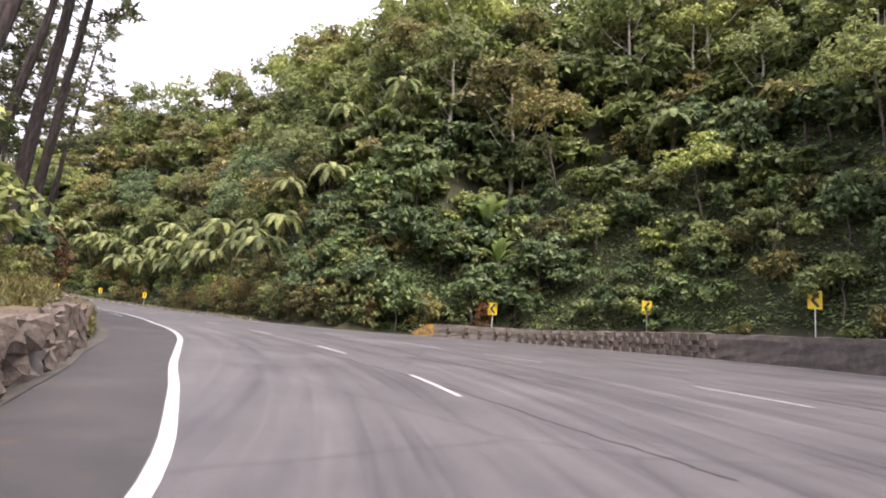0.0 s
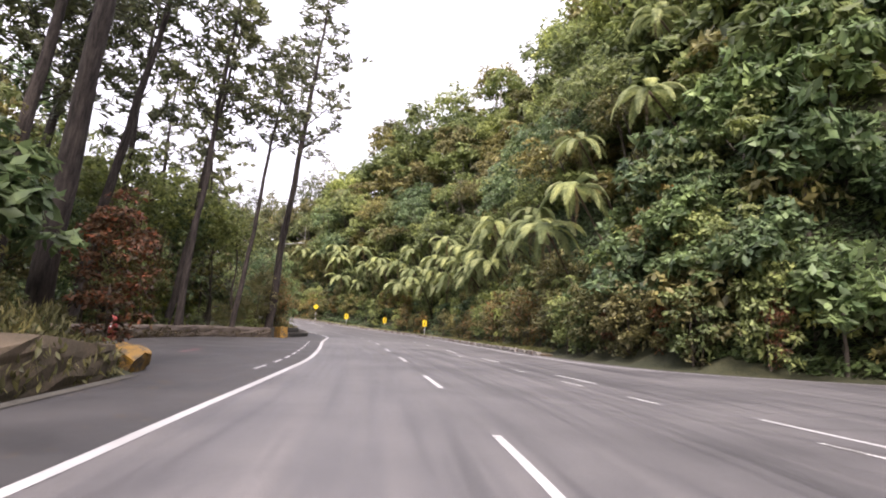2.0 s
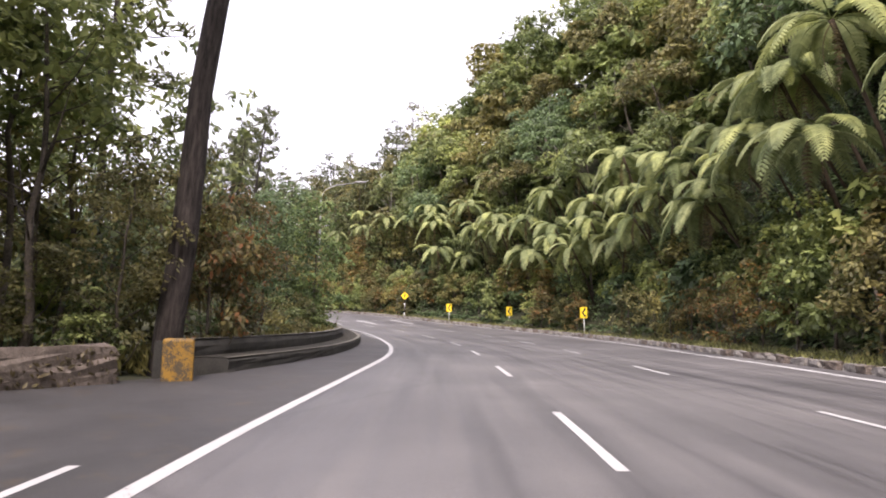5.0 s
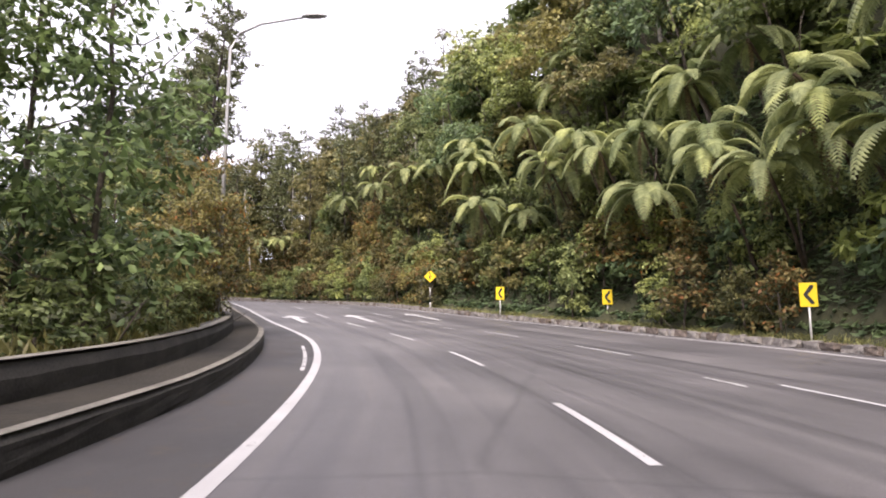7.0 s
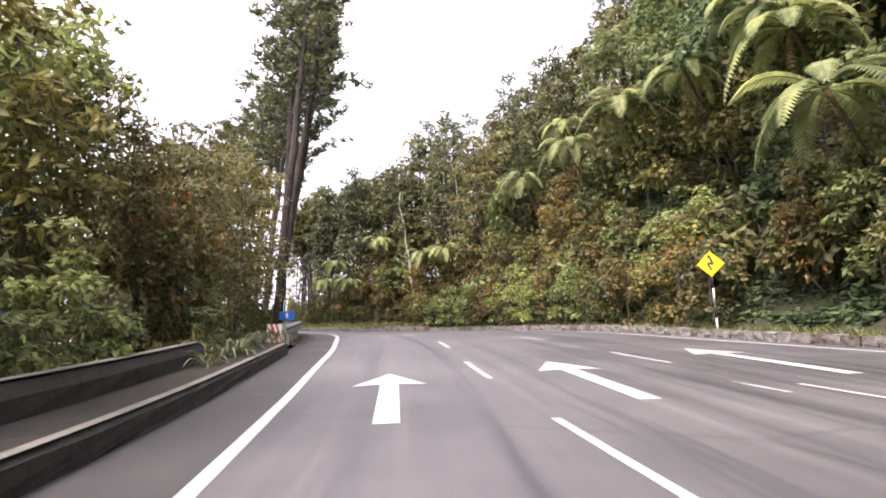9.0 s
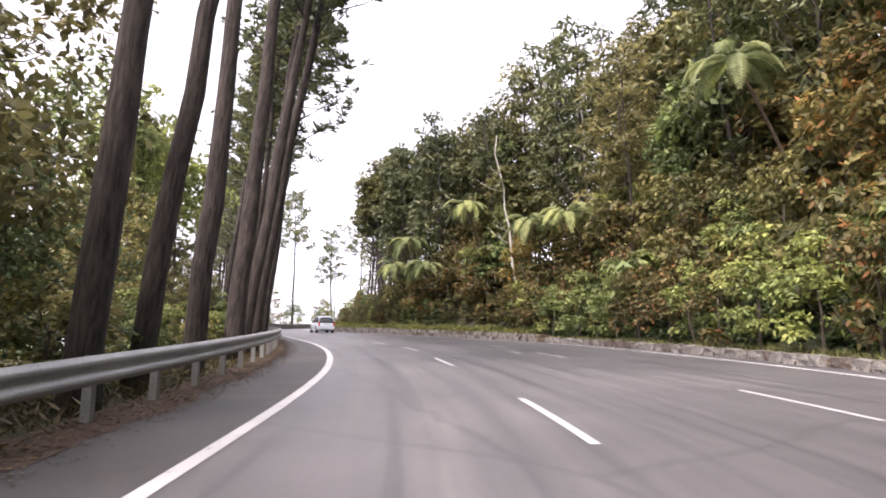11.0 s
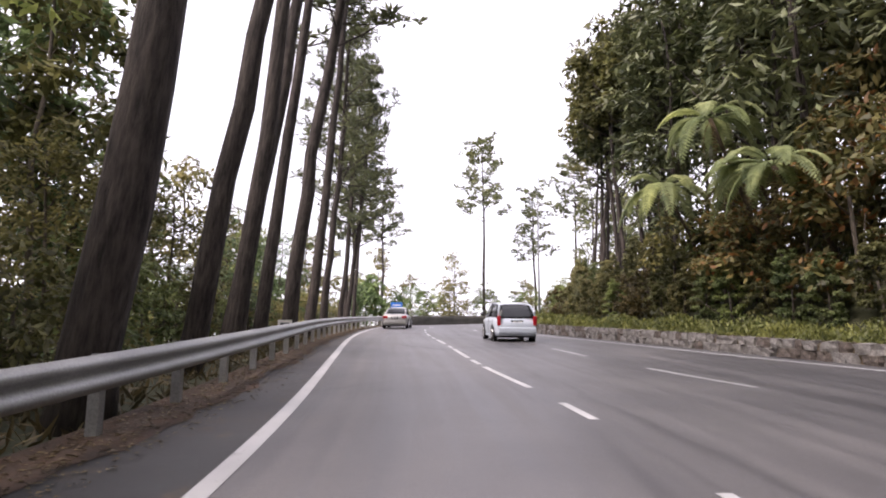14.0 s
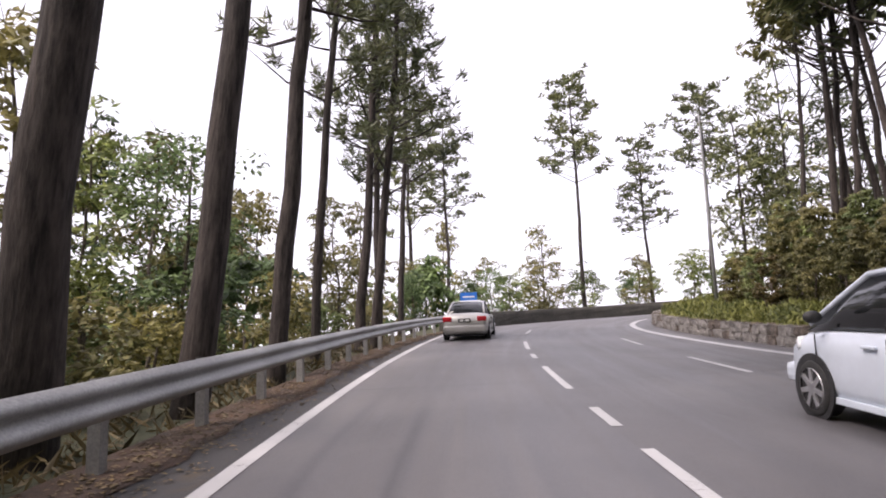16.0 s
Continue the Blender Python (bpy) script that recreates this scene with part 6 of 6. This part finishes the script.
# ---- low growth, one mesh each ----
def low_growth(name, s0, s1, lo, hi, h0, h1, count, leaf, mat, label, category, seed, upright=0.8):
    """Grass or low hedge between two offsets along the road."""
    rng = np.random.RandomState(seed)
    s = rng.uniform(s0, s1, count)
    q = rng.rand(count)
    P = np.array([at(a, lo(a) + (hi(a) - lo(a)) * b) for a, b in zip(s, q)])
    g = np.maximum(terrain(P[:, 0], P[:, 1]), P[:, 2] - 0.2)
    bumpy = 0.75 + 0.25 * np.sin(s * 2.1) * np.sin(s * 0.77 + q * 5)
    P[:, 2] = g + rng.uniform(h0, h1, count) * bumpy
    a = rng.normal(size=(count, 3))
    a[:, 2] = np.abs(a[:, 2]) + upright
    a /= np.linalg.norm(a, axis=1)[:, None]
    w = np.cross(a, rng.normal(size=(count, 3)))
    w /= np.linalg.norm(w, axis=1)[:, None]
    k = rng.uniform(0.6, 1.3, (count, 1))
    tagged(new(name, leaves_mesh(name, P, a * leaf[0] / 2 * k, w * leaf[1] / 2 * k, mat)), label, category, kind="stuff")


low_growth("hedge", 172, 236, lambda s: off("right", s) + 1.25, lambda s: off("right", s) + 3.6, 0.3, 0.95, 44000, (0.18, 0.065), M["hedge"], "low dull olive-green hedge in a bed behind the stone wall", "hedge", 51)
low_growth("grass", 62, 172, lambda s: off("right", s) + 1.25, lambda s: off("right", s) + 3.9, 0.03, 0.26, 30000, (0.30, 0.028), M["grass"], "short green grass on the verge below the hill", "grass", 52)
# bank grass takes darker leaf colours in place of the pines' shade
low_growth("grass", -5, 44, lambda s: -float(table(LEFT_EDGE, s)) - 5.5, lambda s: -float(table(LEFT_EDGE, s)) - 0.6, 0.05, 0.30, 13000, (0.34, 0.04), M["leaf_blue"], "rough grass and weeds on the bank above the rock wall", "grass", 53)
low_growth("grass", 15, 41.5, lambda s: -float(table(LEFT_EDGE, s)) - 2.0, lambda s: -float(table(LEFT_EDGE, s)) - 0.22, 0.35, 0.85, 11000, (0.32, 0.035), M["leaf_olive"], "long rough grass over the earth bank", "grass", 59)
low_growth("weeds", 12, 41, lambda s: -float(table(LEFT_EDGE, s)) - 1.6, lambda s: -float(table(LEFT_EDGE, s)) - 0.2, 0.2, 1.1, 6000, (0.26, 0.09), M["leaf_olive"], "dark weeds hanging over the earth bank", "weeds", 60)
low_growth("weeds", 77, 131, lambda s: -float(table(LEFT_EDGE, s)) - 3.4, lambda s: -float(table(LEFT_EDGE, s)) - 1.15, 0.1, 1.0, 18000, (0.34, 0.07), M["leaf_olive"], "dark weeds and undergrowth behind the planter wall", "weeds", 54)
low_growth("weeds", 134, 216, lambda s: -float(table(LEFT_EDGE, s)) - 3.5, lambda s: -float(table(LEFT_EDGE, s)) - 0.4, 0.0, 0.25, 12000, (0.30, 0.04), M["dead_frond"], "brown leaf litter and dry grass behind the guard rail", "weeds", 55, 0.1)
low_growth("weeds", 47.5, 74.2, lambda s: bay_offset(s) - 0.55, lambda s: bay_offset(s) + 0.10, 0.05, 0.85, 12000, (0.13, 0.06), M["dead_frond"], "brown dry creepers covering the lay-by wall", "weeds", 61, 0.2)
low_growth("weeds", 47, 75, lambda s: bay_offset(s) - 2.0, lambda s: bay_offset(s) - 0.3, 0.3, 0.9, 7000, (0.28, 0.07), M["leaf_olive"], "low plants growing over the lay-by wall", "weeds", 56)


def fallen_leaves(s0, s1, count, seed):
    """Single dry leaves lying flat under the rail and over the edge of the asphalt."""
    rng = np.random.RandomState(seed)
    s, q = rng.uniform(s0, s1, count), rng.beta(1.4, 2.2, count)
    P = np.array([at(a, rail_offset(a) - 0.4 + 1.25 * b, 0.022) for a, b in zip(s, q)])
    turn = rng.uniform(0, 2 * math.pi, count)
    a = np.stack([np.cos(turn), np.sin(turn), rng.uniform(-0.1, 0.12, count)], 1)
    w = np.stack([-np.sin(turn), np.cos(turn), rng.uniform(-0.2, 0.2, count)], 1)
    k = rng.uniform(0.6, 1.4, (count, 1))
    tagged(new("fallen_leaves", leaves_mesh("fallen_leaves", P, a * 0.028 * k, w * 0.017 * k, M["dead_frond"])), "dry brown leaves scattered below the guard rail", "leaves", kind="stuff")


fallen_leaves(137, 218, 14000, 66)


def strap_leaf(seed, length, wide):
    """One long arching leaf, from its foot outwards along x."""
    rng = random.Random(seed)
    n, rise = 9, rng.uniform(0.75, 1.05)
    verts, faces = [], []
    for i in range(n + 1):
        f = i / n
        x, z = length * (f - 0.12 * f * f), length * (rise * f - (rise + 0.05) * f ** 2.2)
        h = wide / 2 * (0.55 + 0.9 * f) * (1 - f ** 3) + 0.003
        verts += [(x, -h, z + h * 0.4), (x, 0, z), (x, h, z + h * 0.4)]
        if i:
            b = 3 * i
            faces += [(b - 3, b - 2, b + 1, b), (b - 2, b - 1, b + 2, b + 1)]
    return mesh_of("leaf", verts, faces, M["strap"], True)


STRAPS = [strap_leaf(k, 0.75 + 0.1 * k, 0.055 + 0.006 * k) for k in range(5)]


def strap_plant(s, d, size, rng):
    p = at(s, d, 0.33)
    ob = empty_thing("lily_plant", p, "clump of long arching pale strap leaves in the bed", "plant", "strap-leaved plants in the bed", rng.uniform(0, 360))
    for k in range(15):
        a = k * 137.5 + rng.uniform(-15, 15)
        child("leaf", STRAPS[rng.randrange(5)], ob, local=pose(0, 0, 0, 0, rng.uniform(-35, 12), a) @ Matrix.Scale(size * rng.uniform(0.75, 1.15), 4))


_rng = random.Random(81)
for _k in range(13):
    _s = 124.2 + 0.72 * _k
    strap_plant(_s, -float(table(LEFT_EDGE, _s)) - (0.62 if _s < 125.4 else _rng.uniform(0.5, 1.3)), _rng.uniform(0.75, 1.05) * (0.7 if _s < 125.4 else 1.0), _rng)


def creepers(label, s0, s1, hi, count, seed):
    """Creeping leaves over the lower slope."""
    rng = np.random.RandomState(seed)
    s, u = rng.uniform(s0, s1, count), 3.2 + (hi - 3.2) * rng.rand(count) ** 1.3
    a = np.interp(s, AXIS_S, _head)
    d = np.interp(s, AXIS_S, OFFSETS["right"]) + u
    x, y = np.interp(s, AXIS_S, AXIS_XY[:, 0]) + d * np.cos(a), np.interp(s, AXIS_S, AXIS_XY[:, 1]) + d * np.sin(a)
    P = np.stack([x, y, terrain(x, y) + rng.uniform(0.05, 0.7, count)], 1)
    out = np.stack([-np.cos(a), -np.sin(a), np.full(count, 0.8)], 1)
    a, w = leaf_frames(rng, out / np.linalg.norm(out, axis=1)[:, None], 0.40, 0.17)
    tagged(new("creepers", leaves_mesh("creepers", P, a, w, M["leaf_blue"])), label, "undergrowth", kind="stuff")


creepers("ferns and creepers covering the foot of the slope", 46, 172, 12.0, 90000, 57)
creepers("ferns and creepers over the slope behind the stone wall", 16, 52, 14, 24000, 58)


# ---- cars ----
def paint_material(name, base, rough, metal):
    m, n, l, b = material(name)
    co = n.new("ShaderNodeTexCoord").outputs["Object"]
    dirt = noise_of(n, l, co, 1.7, 6, 0.7)
    l.new(ramp_of(n, l, dirt, ((0.3, tuple(0.86 * v for v in base)), (0.7, base))), b.inputs["Base Color"])
    l.new(ramp_of(n, l, dirt, ((0.3, (rough + 0.1,) * 3), (0.7, (rough,) * 3))), b.inputs["Roughness"])
    b.inputs["Metallic"].default_value = metal
    b.inputs["Coat Weight"].default_value = 0.6
    b.inputs["Coat Roughness"].default_value = 0.08
    return m


M["silver_paint"] = paint_material("silver_car_paint", (0.52, 0.51, 0.49), 0.32, 0.7)
M["white_paint"] = paint_material("white_car_paint", (0.60, 0.66, 0.74), 0.30, 0.0)
M["car_glass"] = plain("dark_car_glass", (0.012, 0.014, 0.016), (0.022, 0.024, 0.026), 2, 0.06, relief=0.0)
M["rubber"] = plain("tyre_rubber", (0.012, 0.012, 0.012), (0.03, 0.03, 0.03), 6, 0.85, relief=0.3)
M["trim"] = plain("black_plastic_trim", (0.012, 0.012, 0.013), (0.03, 0.03, 0.031), 6, 0.6, relief=0.1)
M["rim"] = plain("alloy_rim", (0.38, 0.38, 0.39), (0.55, 0.55, 0.56), 5, 0.35, 0.8, relief=0.0)
M["tail_red"] = plain("red_tail_lens", (0.40, 0.012, 0.018), (0.55, 0.02, 0.03), 5, 0.2, relief=0.0)
M["lens_clear"] = plain("clear_lamp_lens", (0.55, 0.57, 0.60), (0.72, 0.74, 0.76), 5, 0.12, relief=0.0)
M["plate"] = plain("number_plate", (0.012, 0.012, 0.012), (0.02, 0.02, 0.02), 5, 0.4, relief=0.0)


def loft(rings):
    n = len(rings[0])
    verts = [v for r in rings for v in r]
    faces = [(i * n + k, i * n + (k + 1) % n, (i + 1) * n + (k + 1) % n, (i + 1) * n + k) for i in range(len(rings) - 1) for k in range(n)]
    faces += [tuple(reversed(range(n))), tuple((len(rings) - 1) * n + k for k in range(n))]
    return verts, faces


def mirrored(half):
    """A closed ring from the points of its right half, top to bottom in y >= 0."""
    return half + [(x, -y, z) for x, y, z in reversed(half) if y > 1e-6]


def car(name, place, rz, size, nose, tail, paint, label, hatch):
    """A car that faces +x: size is length, width, height; nose and tail are the stations of the bonnet and boot."""
    L, W, H = size
    ob = empty_thing(name, place, label, "car", rz=rz)
    w = W / 2
    belt = H * 0.60

    def smooth_part(n, v, f, mat, lab="", parent=None):
        me = mesh_of(n, v, f, mat, True)
        me.update()
        return child(n, me, parent or ob, lab)

    # lower body: station, top, half width, bottom
    X = L / 2
    if hatch:
        rows = [(-X, 0.62, 0.70, 0.30), (-X + 0.06, 0.80, 0.84, 0.24), (-X + 0.25, 0.93, 0.95, 0.20), (-X + 0.7, 0.95, 1.0, 0.19), (-0.4, 0.94, 1.0, 0.18), (0.5, 0.92, 1.0, 0.18), (X - 1.0, 0.92, 0.99, 0.18), (X - 0.62, 0.86, 0.97, 0.18), (X - 0.28, 0.76, 0.90, 0.20), (X - 0.08, 0.62, 0.76, 0.22), (X, 0.48, 0.62, 0.28)]
    else:
        rows = [(-X, 0.66, 0.76, 0.32), (-X + 0.05, 0.86, 0.88, 0.26), (-X + 0.22, 0.96, 0.96, 0.22), (-X + 0.75, 0.96, 1.0, 0.20), (-0.6, 0.92, 1.0, 0.19), (0.6, 0.90, 1.0, 0.19), (X - 1.15, 0.90, 0.99, 0.19), (X - 0.6, 0.82, 0.96, 0.19), (X - 0.25, 0.72, 0.88, 0.21), (X - 0.06, 0.58, 0.74, 0.24), (X, 0.46, 0.60, 0.30)]
    rings = []
    for x, top, k, low in rows:
        h = w * k
        rings.append(mirrored([(x, 0, top + 0.025), (x, h * 0.55, top + 0.02), (x, h * 0.90, top - 0.015), (x, h * 0.985, top - 0.09), (x, h, low + (top - low) * 0.62), (x, h, low + (top - low) * 0.42), (x, h * 0.985, low + (top - low) * 0.20), (x, h * 0.93, low), (x, 0, low)]))
    body = smooth_part("body", *loft(rings), M[paint])
    # cabin
    if hatch:
        cab = [(-X + 0.10, 0.90, 0.93, 0.86, 0.05), (-X + 0.42, 0.92, 0.94, 0.74, 0.46), (-X + 0.95, 0.92, 0.95, 0.72, 0.545), (-0.1, 0.92, 0.95, 0.72, 0.56), (0.35, 0.92, 0.95, 0.72, 0.53), (0.80, 0.90, 0.94, 0.75, 0.33), (1.20, 0.88, 0.92, 0.84, 0.05)]
    else:
        cab = [(-X + 0.62, 0.94, 0.90, 0.80, 0.02), (-X + 1.00, 0.92, 0.93, 0.74, 0.34), (-X + 1.42, 0.90, 0.94, 0.70, 0.50), (-0.25, 0.90, 0.95, 0.69, 0.56), (0.15, 0.90, 0.95, 0.69, 0.545), (0.60, 0.89, 0.94, 0.72, 0.36), (1.12, 0.87, 0.92, 0.82, 0.04)]
    k = (H - 0.925) / 0.56
    rings, roof = [], []
    for x, low, kb, kt, rise in cab:
        z = low + rise * k
        rings.append(mirrored([(x, 0, z + 0.0), (x, w * kt * 0.7, z - 0.012), (x, w * kt, z - 0.055 * min(1, rise * 3)), (x, w * kb, low - 0.02), (x, 0, low - 0.05)]))
    glass = smooth_part("glazing", *loft(rings), M["car_glass"], "dark tinted window glass")
    # roof skin over the middle stations
    top = []
    for x, low, kb, kt, rise in cab[1:-1]:
        z = low + rise * k
        a = 0.72 if x in (cab[1][0], cab[-2][0]) else 1.0
        top.append([(x, y * w * kt, z + 0.008 - (0.055 if abs(y) > 0.95 else 0.012 if abs(y) > 0.6 else 0)) for y in (-1.01, -0.7, 0, 0.7, 1.01)])
    mid = top[0:-1] if hatch else top[1:-1]
    v = [p for r in mid for p in r]
    f = [(i * 5 + q, i * 5 + q + 1, (i + 1) * 5 + q + 1, (i + 1) * 5 + q) for i in range(len(mid) - 1) for q in range(4)]
    smooth_part("roof", v, f, M[paint])
    for side in (-1, 1):
        def edge(i, t):
            x, low, kb, kt, rise = cab[i]
            z = low + rise * k
            return Vector((x, side * (w * kb + (w * kt - w * kb) * t), (low - 0.02) + (z - 0.055 * min(1, rise * 3) - low + 0.02) * t))
        runs = {"front_pillar": [edge(-1, 1), edge(-2, 1), edge(-3, 1), edge(-4, 1)], "rear_pillar": [edge(0, 1), edge(1, 1), edge(2, 1)], "roof_rail": [edge(2, 1), edge(3, 1), edge(4, 1)], "middle_pillar": [edge(3, 0), edge(3, 1)]}
        for pn, pts in runs.items():
            vv, ff = tube([p + Vector((0, side * 0.004, 0.004)) for p in pts], [0.034 if pn != "middle_pillar" else 0.03] * len(pts), 8)
            smooth_part(pn, vv, ff, M[paint if pn != "middle_pillar" else "trim"])
        # door seams, handles, sill
        for x in ((0.95, -0.12, -1.05) if hatch else (0.98, -0.10, -1.0)):
            part("door_seam", box(bmesh.new(), (0.012, 0.01, 0.52), (x, side * (w + 0.001), 0.58)), M["trim"], ob)
        for x in (0.10, -0.86):
            part("door_handle", box(bmesh.new(), (0.19, 0.035, 0.03), (x, side * (w + 0.012), 0.76), None, 0.01), M[paint], ob, "body-coloured door handle")
        part("sill", box(bmesh.new(), (L * 0.48, 0.03, 0.07), (0.02, side * (w - 0.03), 0.21), None, 0.012), M[paint], ob)
        bm = bmesh.new()
        bmesh.ops.create_uvsphere(bm, u_segments=12, v_segments=8, radius=0.5, matrix=Matrix.Translation((0.78, side * (w + 0.10), belt + 0.12)) @ Matrix.Diagonal((0.11, 0.19, 0.13, 1)))
        part("wing_mirror", bm, M["trim" if hatch else paint], ob, "", True)
        # lamps
        part("tail_lamp", box(bmesh.new(), (0.16, 0.34, 0.18) if not hatch else (0.14, 0.14, 0.36), (-X + 0.075, side * (w * 0.74 if not hatch else w * 0.84), 0.775), pose(0, 0, 0, 0, -8, -side * 10), 0.04), M["tail_red"], ob, "red tail lamp")
        part("headlamp", box(bmesh.new(), (0.42, 0.16, 0.15), (X - 0.34, side * w * 0.78, 0.66), pose(0, 0, 0, 0, 24, -side * 26), 0.05), M["lens_clear"], ob, "clear headlamp")
        # wheels
        for x in (X - 0.78, -X + 0.80):
            R = 0.30 if not hatch else 0.285
            arch = bmesh.new()
            bmesh.ops.create_cone(arch, cap_ends=True, segments=28, radius1=R + 0.06, radius2=R + 0.06, depth=0.02, matrix=Matrix.Translation((x, side * (w - 0.004), R + 0.01)) @ pose(0, 0, 0, 90, 0, 0))
            part("wheel_arch", arch, M["trim"], ob)
            prof = [(-0.095, R - 0.085), (-0.10, R - 0.02), (-0.075, R), (0.075, R), (0.10, R - 0.02), (0.095, R - 0.085)]
            n = 28
            vv = [(x + r * math.cos(2 * math.pi * j / n), side * (w - 0.075) + side * y, R + r * math.sin(2 * math.pi * j / n)) for y, r in prof for j in range(n)]
            ff = [(i * n + j, i * n + (j + 1) % n, (i + 1) * n + (j + 1) % n, (i + 1) * n + j) for i in range(5) for j in range(n)]
            wheel = smooth_part("wheel", vv, ff, M["rubber"], "black tyre")
            bm = bmesh.new()
            bmesh.ops.create_cone(bm, cap_ends=True, segments=24, radius1=R - 0.09, radius2=R - 0.075, depth=0.03, matrix=Matrix.Translation((x, side * (w + 0.0), R)) @ pose(0, 0, 0, 90, 0, 0))
            part("rim", bm, M["trim"], wheel)
            for j in range(7):
                bm = bmesh.new()
                a = 360 * j / 7
                m = Matrix.Translation((x, side * (w + 0.022), R)) @ pose(0, 0, 0, 0, a, 0)
                box(bm, (0.055, 0.022, R - 0.085), (0, 0, 0), None, 0.006)
                bmesh.ops.translate(bm, verts=bm.verts[:], vec=(0, 0, (R - 0.085) / 2))
                bmesh.ops.transform(bm, matrix=m, verts=bm.verts[:])
                part("spoke", bm, M["rim"], wheel)
            bm = bmesh.new()
            v2, f2 = tube([(x, side * (w + 0.012), R), (x, side * (w + 0.032), R)], [R - 0.075, R - 0.085], 24)
            q = [i for i in f2 if len(i) == 4]
            part("rim_ring", bm_from(v2, q), M["rim"], wheel)
    # bumpers, plate
    part("rear_bumper", box(bmesh.new(), (0.16, W * 0.90, 0.24), (-X + 0.03, 0, 0.42), None, 0.06), M[paint], ob)
    part("front_bumper", box(bmesh.new(), (0.20, W * 0.84, 0.22), (X - 0.07, 0, 0.38), None, 0.07), M[paint], ob)
    part("underside", box(bmesh.new(), (L * 0.9, W * 0.84, 0.10), (0, 0, 0.20), None, 0.02), M["trim"], ob)
    plate = part("number_plate", box(bmesh.new(), (0.02, 0.46, 0.14), (-X - 0.012 + (0.05 if hatch else 0.0), 0, 0.72), None, 0.008), M["plate"], ob, "black number plate")
    for j, (y, b) in enumerate(((0.10, 0.14), (-0.10, 0.16))):
        part("plate_bar", box(bmesh.new(), (0.006, b, 0.07), (-X - 0.025 + (0.05 if hatch else 0.0), y, 0.72)), M["white"], plate, "white bar")
    if not hatch:
        part("boot_seam", box(bmesh.new(), (0.02, W * 0.70, 0.012), (-X + 0.015, 0, 0.60)), M["trim"], ob)
    return ob


def bm_from(verts, faces):
    bm = bmesh.new()
    vs = [bm.verts.new(v) for v in verts]
    for f in faces:
        bm.faces.new([vs[i] for i in f])
    return bm




def stand(ob, s, d, rz):
    """Set a car on the climbing road."""
    climb = math.degrees(math.atan2(at(s + 1.3, d).z - at(s - 1.3, d).z, 2.6))
    ob.matrix_world = Matrix.Translation(at(s, d, 0.008)) @ pose(0, 0, 0, 0, -climb, rz)


stand(car("sedan", (0, 0, 0), 0, (4.53, 1.70, 1.48), 0, 0, "silver_paint", "silver four-door sedan with red tail lamps on the road", False), 212.2, -0.55, bearing(210) + 90)
stand(car("hatchback", (0, 0, 0), 0, (3.64, 1.62, 1.50), 0, 0, "white_paint", "small white hatchback with dark windows on the road", True), 193.0, 4.6, bearing(193) + 90)
